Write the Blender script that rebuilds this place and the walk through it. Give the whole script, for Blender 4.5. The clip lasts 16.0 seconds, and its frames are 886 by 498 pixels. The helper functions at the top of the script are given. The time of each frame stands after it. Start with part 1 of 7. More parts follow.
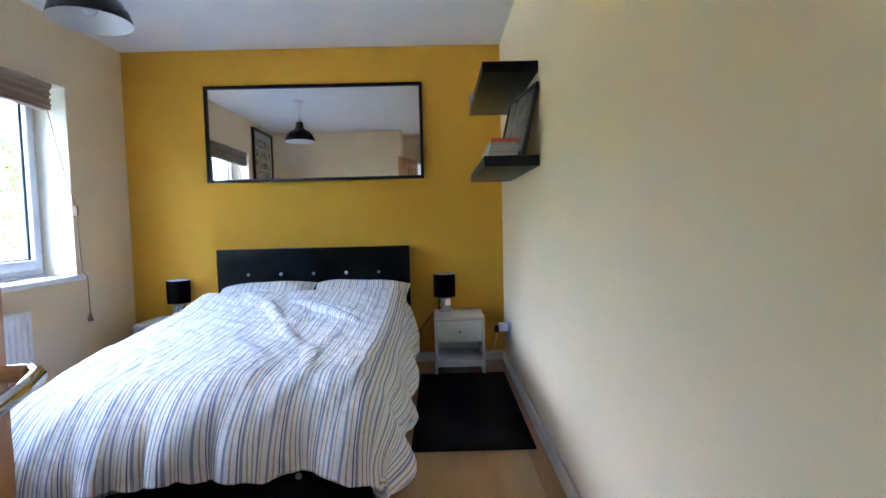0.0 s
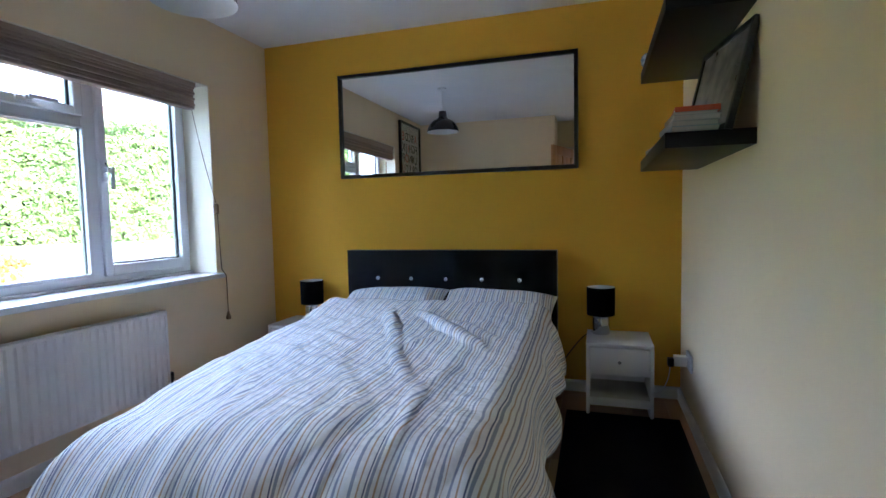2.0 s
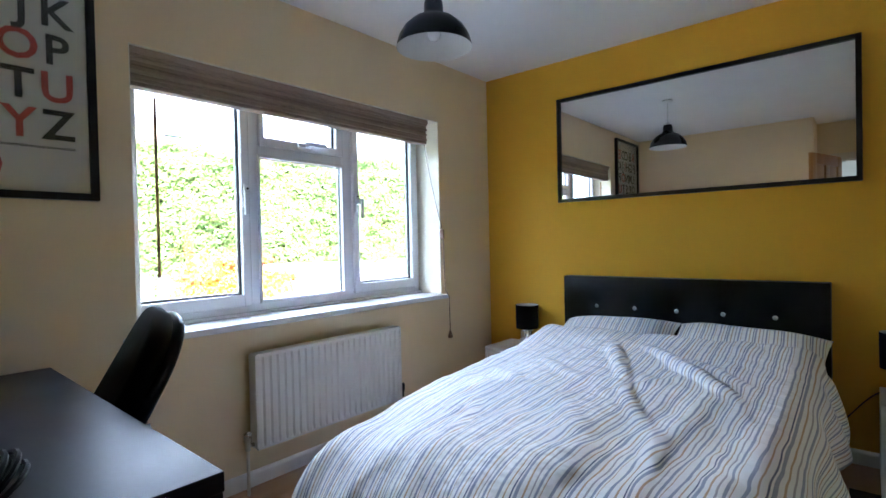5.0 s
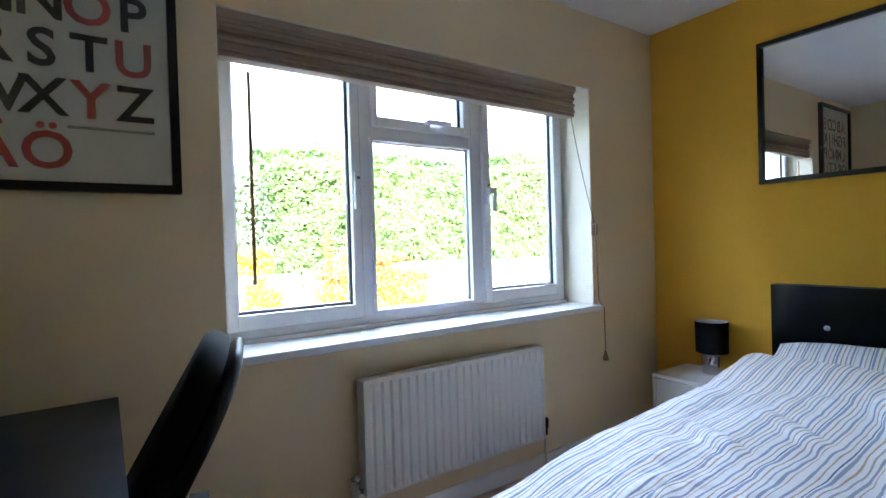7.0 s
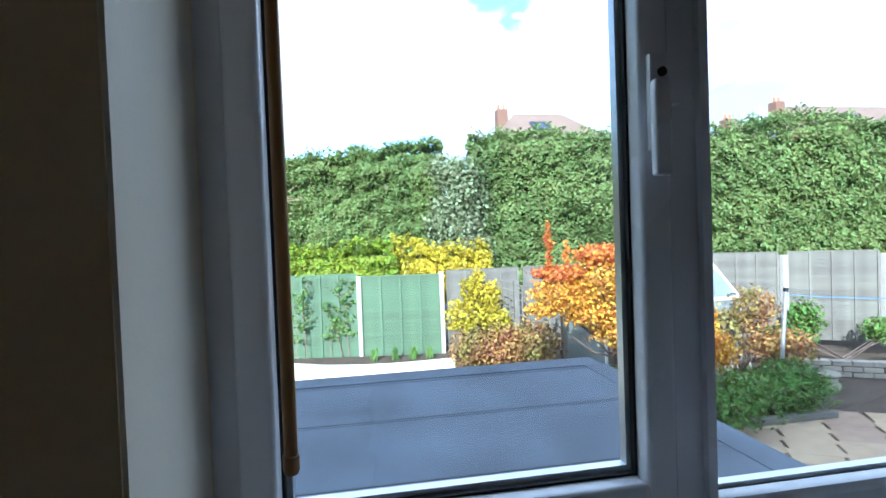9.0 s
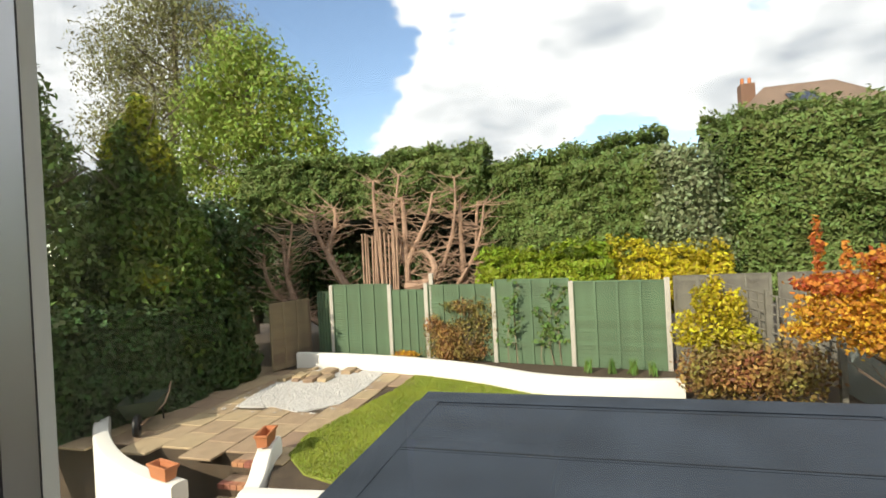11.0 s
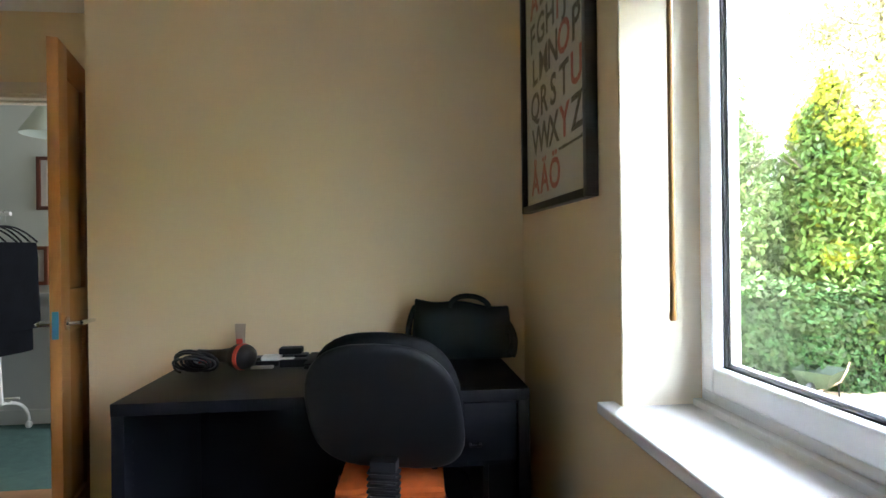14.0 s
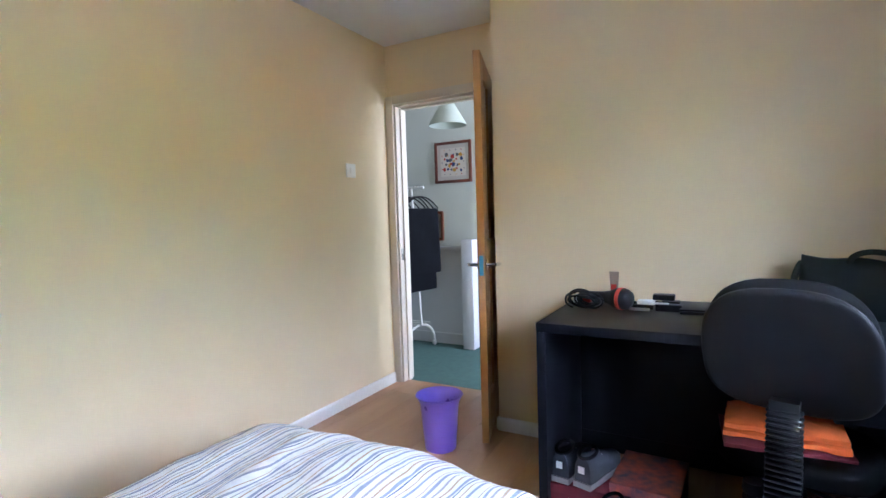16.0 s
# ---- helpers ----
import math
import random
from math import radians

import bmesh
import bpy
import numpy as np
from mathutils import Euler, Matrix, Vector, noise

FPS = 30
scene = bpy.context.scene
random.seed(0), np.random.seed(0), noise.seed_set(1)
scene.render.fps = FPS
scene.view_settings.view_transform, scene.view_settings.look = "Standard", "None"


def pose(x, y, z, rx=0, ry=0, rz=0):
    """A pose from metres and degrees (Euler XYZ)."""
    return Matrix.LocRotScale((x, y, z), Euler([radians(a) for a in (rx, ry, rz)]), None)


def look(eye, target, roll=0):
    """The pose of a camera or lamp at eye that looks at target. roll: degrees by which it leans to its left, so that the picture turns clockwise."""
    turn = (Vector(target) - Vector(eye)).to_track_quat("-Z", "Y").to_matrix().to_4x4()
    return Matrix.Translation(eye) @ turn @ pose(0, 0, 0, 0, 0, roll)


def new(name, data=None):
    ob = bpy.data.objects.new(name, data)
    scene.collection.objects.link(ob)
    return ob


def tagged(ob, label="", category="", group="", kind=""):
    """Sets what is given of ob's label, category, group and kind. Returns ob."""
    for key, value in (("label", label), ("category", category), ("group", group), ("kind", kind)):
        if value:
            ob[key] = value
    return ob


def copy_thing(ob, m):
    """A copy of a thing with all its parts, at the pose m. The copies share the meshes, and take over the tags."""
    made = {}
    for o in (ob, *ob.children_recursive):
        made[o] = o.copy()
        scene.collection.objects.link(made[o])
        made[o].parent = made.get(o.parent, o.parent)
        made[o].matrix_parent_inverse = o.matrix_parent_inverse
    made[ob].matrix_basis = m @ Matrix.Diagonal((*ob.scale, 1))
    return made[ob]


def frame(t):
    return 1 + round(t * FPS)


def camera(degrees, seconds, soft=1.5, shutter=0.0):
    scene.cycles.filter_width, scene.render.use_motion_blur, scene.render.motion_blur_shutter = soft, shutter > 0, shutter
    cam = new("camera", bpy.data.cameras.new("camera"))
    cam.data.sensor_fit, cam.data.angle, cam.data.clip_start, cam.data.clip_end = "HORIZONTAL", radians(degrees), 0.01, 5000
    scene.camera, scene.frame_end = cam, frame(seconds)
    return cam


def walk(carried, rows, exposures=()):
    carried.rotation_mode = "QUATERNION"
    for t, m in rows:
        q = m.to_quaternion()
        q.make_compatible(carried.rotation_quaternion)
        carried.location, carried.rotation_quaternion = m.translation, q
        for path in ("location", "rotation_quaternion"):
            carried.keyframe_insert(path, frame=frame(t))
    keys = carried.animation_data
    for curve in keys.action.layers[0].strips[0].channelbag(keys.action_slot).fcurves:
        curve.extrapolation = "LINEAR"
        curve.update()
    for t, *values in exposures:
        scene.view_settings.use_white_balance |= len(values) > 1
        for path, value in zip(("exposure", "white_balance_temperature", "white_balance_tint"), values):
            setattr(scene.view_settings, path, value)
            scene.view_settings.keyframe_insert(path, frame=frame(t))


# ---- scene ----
cam = camera(83.4, 16.0)
PATH = [
    (0, (-0.479, -3.737, 1.064), (-0.464, -1.741, 0.95), -1.4),
    (0.5, (-0.434, -3.522, 1.08), (-0.597, -1.533, 0.946), -1.2),
    (1, (-0.449, -3.353, 1.088), (-0.776, -1.384, 0.953), -1.2),
    (1.5, (-0.45, -3.216, 1.101), (-0.91, -1.274, 0.966), -1.3),
    (2, (-0.464, -3.158, 1.108), (-1.059, -1.253, 0.976), -1.2),
    (2.5, (-0.48, -3.126, 1.097), (-1.208, -1.267, 0.975), -1.2),
    (3, (-0.521, -3.138, 1.089), (-1.374, -1.331, 1.005), -1.1),
    (3.5, (-0.567, -3.156, 1.077), (-1.524, -1.4, 1.022), -1.0),
    (4, (-0.547, -3.158, 1.098), (-1.646, -1.487, 1.055), -1.1),
    (6.5, (-0.779, -2.983, 1.138), (-2.312, -1.698, 1.12), -1.5),
    (7, (-1.008, -2.769, 1.135), (-2.66, -1.641, 1.11), -1.7),
    (7.5, (-1.321, -2.575, 1.15), (-3.116, -1.694, 1.11), -1.8),
    (8, (-1.691, -2.431, 1.19), (-3.567, -1.74, 1.134), -2.0),
    (8.5, (-2.024, -2.319, 1.188), (-3.959, -1.817, 1.151), -2.2),
    (9, (-2.368, -2.254, 1.221), (-4.341, -1.927, 1.174), -2.1),
    (9.5, (-2.597, -2.195, 1.242), (-4.587, -2.001, 1.196), -1.7),
    (10, (-2.81, -2.165, 1.246), (-4.808, -2.237, 1.205), -1.5),
    (10.2, (-2.848, -2.159, 1.249), (-4.836, -2.376, 1.216), -1.8),
    (12.3, (-2.699, -1.899, 1.305), (-4.377, -2.986, 1.324), -1.6),
    (12.5, (-2.6, -1.865, 1.295), (-4.147, -3.133, 1.316), -0.8),
    (13, (-2.387, -1.655, 1.246), (-3.498, -3.317, 1.285), -0.2),
    (13.5, (-2.27, -1.429, 1.206), (-2.906, -3.325, 1.253), 0.2),
    (14, (-2.228, -1.254, 1.173), (-2.414, -3.246, 1.172), -0.7),
    (14.5, (-2.121, -1.112, 1.161), (-1.947, -3.104, 1.1), -1.0),
    (15, (-2.071, -1.031, 1.15), (-1.611, -2.976, 1.061), -1.3),
    (15.5, (-2.047, -0.987, 1.148), (-1.336, -2.853, 1.043), -1.5),
    (16, (-2.013, -0.937, 1.144), (-1.051, -2.687, 1.027), -1.7),
]
walk(cam, [(t, look(eye, target, roll)) for t, eye, target, roll in PATH], exposures=[(0, 5.68, 5050, 20), (0.5, 5.4, 5000, 19), (1, 5.15, 5050, 19), (2, 4.85, 5100, 19), (4, 5.05, 5350, 18), (6.5, 4.9, 5400, 16), (7.5, 4.4, 5150, 16), (8.5, 2.9, 4850, 15), (9, 2.15, 5100, 12), (9.5, 1.5, 5900, 9), (10, 1.02, 7200, 12), (12.5, 1.1, 7400, 16), (13, 2.3, 6900, 19), (13.5, 4.0, 6700, 16), (14, 5.15, 6200, 15), (14.5, 5.45, 6100, 13), (15, 5.6, 6600, 18), (15.5, 5.75, 5900, 19), (16, 5.75, 5350, 21)])

# ---- world, sun and sky ----
SUN_DIR = Vector((0.90, -0.43, 0.0)).normalized()
SUN_ELEV = radians(29)
world = bpy.data.worlds.new("sky")
scene.world = world
world.use_nodes = True
wn, wl = world.node_tree.nodes, world.node_tree.links
wn.clear()
w_out = wn.new("ShaderNodeOutputWorld")
w_bg = wn.new("ShaderNodeBackground")
w_sky = wn.new("ShaderNodeTexSky")
w_sky.sky_type = "NISHITA"
w_sky.sun_disc = False
w_sky.sun_elevation = SUN_ELEV
w_sky.sun_rotation = math.atan2(SUN_DIR.x, SUN_DIR.y)
w_sky.dust_density, w_sky.ozone_density = 0.3, 2.5
w_bg.inputs["Strength"].default_value = 0.145
w_tc = wn.new("ShaderNodeTexCoord")
w_map = wn.new("ShaderNodeMapping")
w_map.inputs["Scale"].default_value = (1.6, 1.6, 4.2)
w_map.inputs["Location"].default_value = (0.35, 0.1, 0.0)
w_noise = wn.new("ShaderNodeTexNoise")
w_noise.inputs["Scale"].default_value = 1.25
w_noise.inputs["Detail"].default_value = 9.0
w_noise.inputs["Roughness"].default_value = 0.55
w_ramp = wn.new("ShaderNodeValToRGB")
w_ramp.color_ramp.elements[0].position = 0.44
w_ramp.color_ramp.elements[1].position = 0.475
w_shade = wn.new("ShaderNodeValToRGB")
w_shade.color_ramp.elements[0].position = 0.45
w_shade.color_ramp.elements[0].color = (5.3, 5.5, 5.9, 1)
w_shade.color_ramp.elements[1].position = 0.60
w_shade.color_ramp.elements[1].color = (2.3, 2.6, 3.1, 1)
w_mix = wn.new("ShaderNodeMixRGB")
wl.new(w_tc.outputs["Generated"], w_map.inputs["Vector"])
wl.new(w_map.outputs["Vector"], w_noise.inputs["Vector"])
w_dot = wn.new("ShaderNodeVectorMath")
w_dot.operation = "DOT_PRODUCT"
w_dot.inputs[1].default_value = (-0.80, -0.475, 0.37)
w_gap = wn.new("ShaderNodeMapRange")
for i, v in ((1, 0.974), (2, 0.994), (3, 0.03), (4, -0.14)):
    w_gap.inputs[i].default_value = v
w_sep = wn.new("ShaderNodeSeparateXYZ")
w_low = wn.new("ShaderNodeMapRange")
for i, v in ((1, 0.13), (2, 0.24), (3, -0.11), (4, 0.02)):
    w_low.inputs[i].default_value = v
w_add1 = wn.new("ShaderNodeMath")
w_add2 = wn.new("ShaderNodeMath")
wl.new(w_tc.outputs["Generated"], w_dot.inputs[0])
wl.new(w_dot.outputs["Value"], w_gap.inputs[0])
wl.new(w_tc.outputs["Generated"], w_sep.inputs[0])
wl.new(w_sep.outputs["Z"], w_low.inputs[0])
wl.new(w_noise.outputs["Fac"], w_add1.inputs[0])
wl.new(w_gap.outputs[0], w_add1.inputs[1])
wl.new(w_add1.outputs[0], w_add2.inputs[0])
wl.new(w_low.outputs[0], w_add2.inputs[1])
wl.new(w_add2.outputs[0], w_ramp.inputs["Fac"])
wl.new(w_noise.outputs["Fac"], w_shade.inputs["Fac"])
wl.new(w_ramp.outputs["Color"], w_mix.inputs["Fac"])
wl.new(w_sky.outputs["Color"], w_mix.inputs["Color1"])
wl.new(w_shade.outputs["Color"], w_mix.inputs["Color2"])
wl.new(w_mix.outputs["Color"], w_bg.inputs["Color"])
wl.new(w_bg.outputs["Background"], w_out.inputs["Surface"])

sun_data = bpy.data.lights.new("sun", "SUN")
sun_data.energy, sun_data.angle, sun_data.color = 3.1, radians(0.5), (1.0, 0.94, 0.84)
sun = new("sun", sun_data)
to_sun = Vector((SUN_DIR.x * math.cos(SUN_ELEV), SUN_DIR.y * math.cos(SUN_ELEV), math.sin(SUN_ELEV)))
sun.matrix_world = look(to_sun * 60, (0, 0, 0))

# added fill lamp, no window behind it, round the corner from the bedroom door
hall_fill = bpy.data.lights.new("landing_fill_lamp", "AREA")
hall_fill.shape, hall_fill.size, hall_fill.size_y, hall_fill.energy, hall_fill.color = "RECTANGLE", 1.0, 1.1, 2.1, (0.92, 0.96, 1.0)
new("landing_fill_lamp", hall_fill).matrix_world = look((-3.0, -4.6, 1.45), (1.0, -4.7, 1.3))


# ---- materials ----
def mat(name, color, rough=0.6, metal=0.0, vary=0.12, scale=6.0, fine=120.0, bump=0.05, color2=None, spec=0.5, random_amount=0.0, island=False, stretch=(1, 1, 1), sheen=0.0, trans=0.0):
    """A surface with colour variation at two scales, fine relief and gloss."""
    m = bpy.data.materials.new(name)
    m.use_nodes = True
    n, l = m.node_tree.nodes, m.node_tree.links
    b = n["Principled BSDF"]
    b.inputs["Metallic"].default_value = metal
    b.inputs["Specular IOR Level"].default_value = spec
    b.inputs["Sheen Weight"].default_value = sheen
    b.inputs["Transmission Weight"].default_value = trans
    tc = n.new("ShaderNodeTexCoord")
    mp = n.new("ShaderNodeMapping")
    mp.inputs["Scale"].default_value = stretch
    l.new(tc.outputs["Object"], mp.inputs["Vector"])
    n1 = n.new("ShaderNodeTexNoise")
    n1.inputs["Scale"].default_value, n1.inputs["Detail"].default_value = scale, 5.0
    n2 = n.new("ShaderNodeTexNoise")
    n2.inputs["Scale"].default_value, n2.inputs["Detail"].default_value = fine, 3.0
    l.new(mp.outputs["Vector"], n1.inputs["Vector"])
    l.new(mp.outputs["Vector"], n2.inputs["Vector"])
    add = n.new("ShaderNodeMath")
    add.operation = "MULTIPLY_ADD"
    l.new(n2.outputs["Fac"], add.inputs[0])
    add.inputs[1].default_value = 0.35
    l.new(n1.outputs["Fac"], add.inputs[2])
    ramp = n.new("ShaderNodeValToRGB")
    dark = color2 or tuple(c * (1 - vary) for c in color)
    ramp.color_ramp.elements[0].position, ramp.color_ramp.elements[0].color = 0.45, (*dark, 1)
    ramp.color_ramp.elements[1].position, ramp.color_ramp.elements[1].color = 0.9, (*color, 1)
    l.new(add.outputs[0], ramp.inputs["Fac"])
    last = ramp.outputs["Color"]
    if random_amount:
        hsv = n.new("ShaderNodeHueSaturation")
        if island:
            src = n.new("ShaderNodeNewGeometry").outputs["Random Per Island"]
        else:
            src = n.new("ShaderNodeObjectInfo").outputs["Random"]
        mr = n.new("ShaderNodeMapRange")
        mr.inputs["To Min"].default_value, mr.inputs["To Max"].default_value = 1 - random_amount, 1 + random_amount
        l.new(src, mr.inputs["Value"])
        l.new(mr.outputs["Result"], hsv.inputs["Value"])
        mh = n.new("ShaderNodeMapRange")
        mh.inputs["To Min"].default_value, mh.inputs["To Max"].default_value = 0.5 - random_amount * 0.07, 0.5 + random_amount * 0.07
        l.new(src, mh.inputs["Value"])
        l.new(mh.outputs["Result"], hsv.inputs["Hue"])
        l.new(last, hsv.inputs["Color"])
        last = hsv.outputs["Color"]
    l.new(last, b.inputs["Base Color"])
    mrr = n.new("ShaderNodeMapRange")
    mrr.inputs["To Min"].default_value, mrr.inputs["To Max"].default_value = max(0.02, rough - 0.07), min(1, rough + 0.07)
    l.new(n1.outputs["Fac"], mrr.inputs["Value"])
    l.new(mrr.outputs["Result"], b.inputs["Roughness"])
    if bump:
        bp = n.new("ShaderNodeBump")
        bp.inputs["Strength"].default_value, bp.inputs["Distance"].default_value = bump, 0.01
        l.new(add.outputs[0], bp.inputs["Height"])
        l.new(bp.outputs["Normal"], b.inputs["Normal"])
    return m


def leaf_mat(name, color, vary=0.45, color2=None):
    """Foliage: each leaf its own tone, some light passing through."""
    m = mat(name, color, 0.55, 0, 0.3, 1.2, 30, 0.0, color2=color2, random_amount=vary, island=True, spec=0.3)
    n, l = m.node_tree.nodes, m.node_tree.links
    b = n["Principled BSDF"]
    tr = n.new("ShaderNodeBsdfTranslucent")
    mx = n.new("ShaderNodeMixShader")
    mx.inputs["Fac"].default_value = 0.3
    src = b.inputs["Base Color"].links[0].from_socket
    l.new(src, tr.inputs["Color"])
    l.new(b.outputs["BSDF"], mx.inputs[1])
    l.new(tr.outputs["BSDF"], mx.inputs[2])
    l.new(mx.outputs["Shader"], n["Material Output"].inputs["Surface"])
    return m


def glass_mat(name, tint=(0.97, 0.985, 0.98)):
    m = bpy.data.materials.new(name)
    m.use_nodes = True
    n, l = m.node_tree.nodes, m.node_tree.links
    n.clear()
    out, mx = n.new("ShaderNodeOutputMaterial"), n.new("ShaderNodeMixShader")
    tr, gl, fr = n.new("ShaderNodeBsdfTransparent"), n.new("ShaderNodeBsdfGlossy"), n.new("ShaderNodeLayerWeight")
    pw, mu = n.new("ShaderNodeMath"), n.new("ShaderNodeMath")
    pw.operation, mu.operation = "POWER", "MULTIPLY_ADD"
    pw.inputs[1].default_value, mu.inputs[1].default_value, mu.inputs[2].default_value = 5.0, 0.7, 0.035
    tr.inputs["Color"].default_value = (*tint, 1)
    gl.inputs["Roughness"].default_value = 0.0
    fr.inputs["Blend"].default_value = 0.5
    l.new(fr.outputs["Facing"], pw.inputs[0])
    l.new(pw.outputs[0], mu.inputs[0])
    l.new(mu.outputs[0], mx.inputs["Fac"])
    l.new(tr.outputs["BSDF"], mx.inputs[1])
    l.new(gl.outputs["BSDF"], mx.inputs[2])
    l.new(mx.outputs["Shader"], out.inputs["Surface"])
    return m


def wood_mat(name, light, dark, rough=0.4, along="y", random_amount=0.1, rings=7.0):
    m = mat(name, light, rough, 0, 0.1, 3, 60, 0.03, color2=dark, random_amount=random_amount, stretch={"x": (0.12, 1, 1), "y": (1, 0.12, 1), "z": (1, 1, 0.12)}[along])
    for nd in m.node_tree.nodes:
        if nd.type == "TEX_NOISE":
            nd.inputs["Scale"].default_value *= rings / 3.0
            nd.inputs["Distortion"].default_value = 0.6
    return m


def stripe_mat(name):
    """Woven cotton, white with uneven blue-grey, navy and sand stripes along its length."""
    m = bpy.data.materials.new(name)
    m.use_nodes = True
    n, l = m.node_tree.nodes, m.node_tree.links
    b = n["Principled BSDF"]
    b.inputs["Roughness"].default_value = 0.85
    b.inputs["Sheen Weight"].default_value = 0.15
    b.inputs["Specular IOR Level"].default_value = 0.2
    uv = n.new("ShaderNodeUVMap")
    uv.uv_map = "cloth"
    sep = n.new("ShaderNodeSeparateXYZ")
    l.new(uv.outputs["UV"], sep.inputs["Vector"])
    mod = n.new("ShaderNodeMath")
    mod.operation = "FRACT"
    mul = n.new("ShaderNodeMath")
    mul.operation = "MULTIPLY"
    mul.inputs[1].default_value = 1 / 0.115
    l.new(sep.outputs["X"], mul.inputs[0])
    l.new(mul.outputs[0], mod.inputs[0])
    r = n.new("ShaderNodeValToRGB")
    r.color_ramp.interpolation = "CONSTANT"
    white, blue, navy, sand, grey = (0.88, 0.87, 0.87), (0.34, 0.37, 0.48), (0.15, 0.17, 0.27), (0.54, 0.38, 0.25), (0.42, 0.40, 0.42)
    bands = [(0, white), (0.10, blue), (0.16, white), (0.24, sand), (0.27, white), (0.365, navy), (0.395, white), (0.43, blue), (0.50, white), (0.58, sand), (0.62, white), (0.71, grey), (0.75, white), (0.83, blue), (0.89, white), (0.94, sand), (0.96, white)]
    els = r.color_ramp.elements
    els[0].position, els[0].color = 0, (*white, 1)
    els[1].position, els[1].color = bands[1][0], (*bands[1][1], 1)
    for p, c in bands[2:]:
        els.new(p).color = (*c, 1)
    l.new(mod.outputs[0], r.inputs["Fac"])
    tc = n.new("ShaderNodeTexCoord")
    n1 = n.new("ShaderNodeTexNoise")
    n1.inputs["Scale"].default_value = 14
    n2 = n.new("ShaderNodeTexNoise")
    n2.inputs["Scale"].default_value = 420
    l.new(tc.outputs["Object"], n1.inputs["Vector"])
    l.new(tc.outputs["Object"], n2.inputs["Vector"])
    mx = n.new("ShaderNodeMixRGB")
    mx.blend_type = "MULTIPLY"
    mx.inputs["Fac"].default_value = 0.18
    l.new(r.outputs["Color"], mx.inputs["Color1"])
    l.new(n2.outputs["Fac"], mx.inputs["Color2"])
    l.new(mx.outputs["Color"], b.inputs["Base Color"])
    bp = n.new("ShaderNodeBump")
    bp.inputs["Strength"].default_value, bp.inputs["Distance"].default_value = 0.65, 0.025
    l.new(n1.outputs["Fac"], bp.inputs["Height"])
    l.new(bp.outputs["Normal"], b.inputs["Normal"])
    return m


CREAM = mat("cream_wall_paint", (0.82, 0.67, 0.44), 0.6, vary=0.05, scale=2.0, fine=220, bump=0.06, spec=0.3)
YELLOW = mat("mustard_wall_paint", (0.76, 0.425, 0.03), 0.65, vary=0.07, scale=2.0, fine=220, bump=0.06, spec=0.2)
REVEAL = mat("pale_reveal_paint", (0.83, 0.77, 0.63), 0.6, vary=0.05, scale=4, fine=200, bump=0.06)
CEIL = mat("white_ceiling_paint", (0.84, 0.82, 0.80), 0.8, vary=0.05, scale=3, fine=160, bump=0.12)
SATIN = mat("cream_satin_woodwork", (0.74, 0.66, 0.55), 0.35, vary=0.05, scale=9, fine=90, bump=0.02)
SKIRT = mat("white_satin_skirting_paint", (0.80, 0.77, 0.73), 0.35, vary=0.05, scale=9, fine=90, bump=0.02)
UPVC = mat("white_upvc", (0.80, 0.81, 0.83), 0.25, vary=0.04, scale=5, fine=150, bump=0.01)
GASKET = mat("black_rubber_gasket", (0.015, 0.015, 0.017), 0.6, vary=0.2)
SPACER = mat("aluminium_spacer_bar", (0.55, 0.56, 0.58), 0.35, 1.0)
GLASS = glass_mat("window_glass")
MIRROR = mat("silvered_mirror", (0.88, 0.89, 0.88), 0.0, 1.0, vary=0.0, bump=0)
MIRROR.node_tree.nodes["Principled BSDF"].inputs["Roughness"].links and MIRROR.node_tree.links.remove(MIRROR.node_tree.nodes["Principled BSDF"].inputs["Roughness"].links[0])
MIRROR.node_tree.nodes["Principled BSDF"].inputs["Roughness"].default_value = 0.0
BLACKWOOD = mat("black_brown_foil", (0.009, 0.007, 0.007), 0.4, vary=0.25, scale=4, fine=80, bump=0.02, stretch=(1, 0.15, 1), spec=0.25)
FRAMEBLACK = mat("black_lacquer_frame", (0.014, 0.013, 0.013), 0.35, vary=0.2)
LEATHER = mat("black_faux_leather", (0.005, 0.005, 0.007), 0.40, vary=0.3, scale=12, fine=260, bump=0.18, spec=0.14)
CRYSTAL = mat("crystal_button", (0.85, 0.86, 0.9), 0.08, 0.6, vary=0.05)
CHROME = mat("chrome", (0.72, 0.72, 0.73), 0.08, 1.0, vary=0.05)
BRUSHED = mat("brushed_steel", (0.58, 0.57, 0.55), 0.28, 1.0, vary=0.1)
WHITELACQ = mat("white_lacquered_board", (0.76, 0.75, 0.74), 0.35, vary=0.04, scale=6, fine=120, bump=0.01)
RADWHITE = mat("white_radiator_enamel", (0.74, 0.71, 0.67), 0.35, vary=0.06, scale=5, bump=0.02)
SHADEBLK = mat("black_fabric_shade", (0.006, 0.006, 0.007), 0.85, vary=0.25, scale=40, fine=400, bump=0.15, spec=0.15)
SHADEIN = mat("white_shade_lining", (0.72, 0.71, 0.69), 0.7)
PENDBLK = mat("black_enamelled_metal", (0.012, 0.012, 0.014), 0.28, 0.0, vary=0.2)
BULB = mat("frosted_bulb_glass", (0.82, 0.82, 0.80), 0.25)
PLASTICW = mat("white_plastic", (0.78, 0.77, 0.74), 0.3, vary=0.04)
PLASTICB = mat("black_plastic", (0.009, 0.010, 0.012), 0.45, vary=0.3, scale=10, fine=200, bump=0.08, spec=0.3)
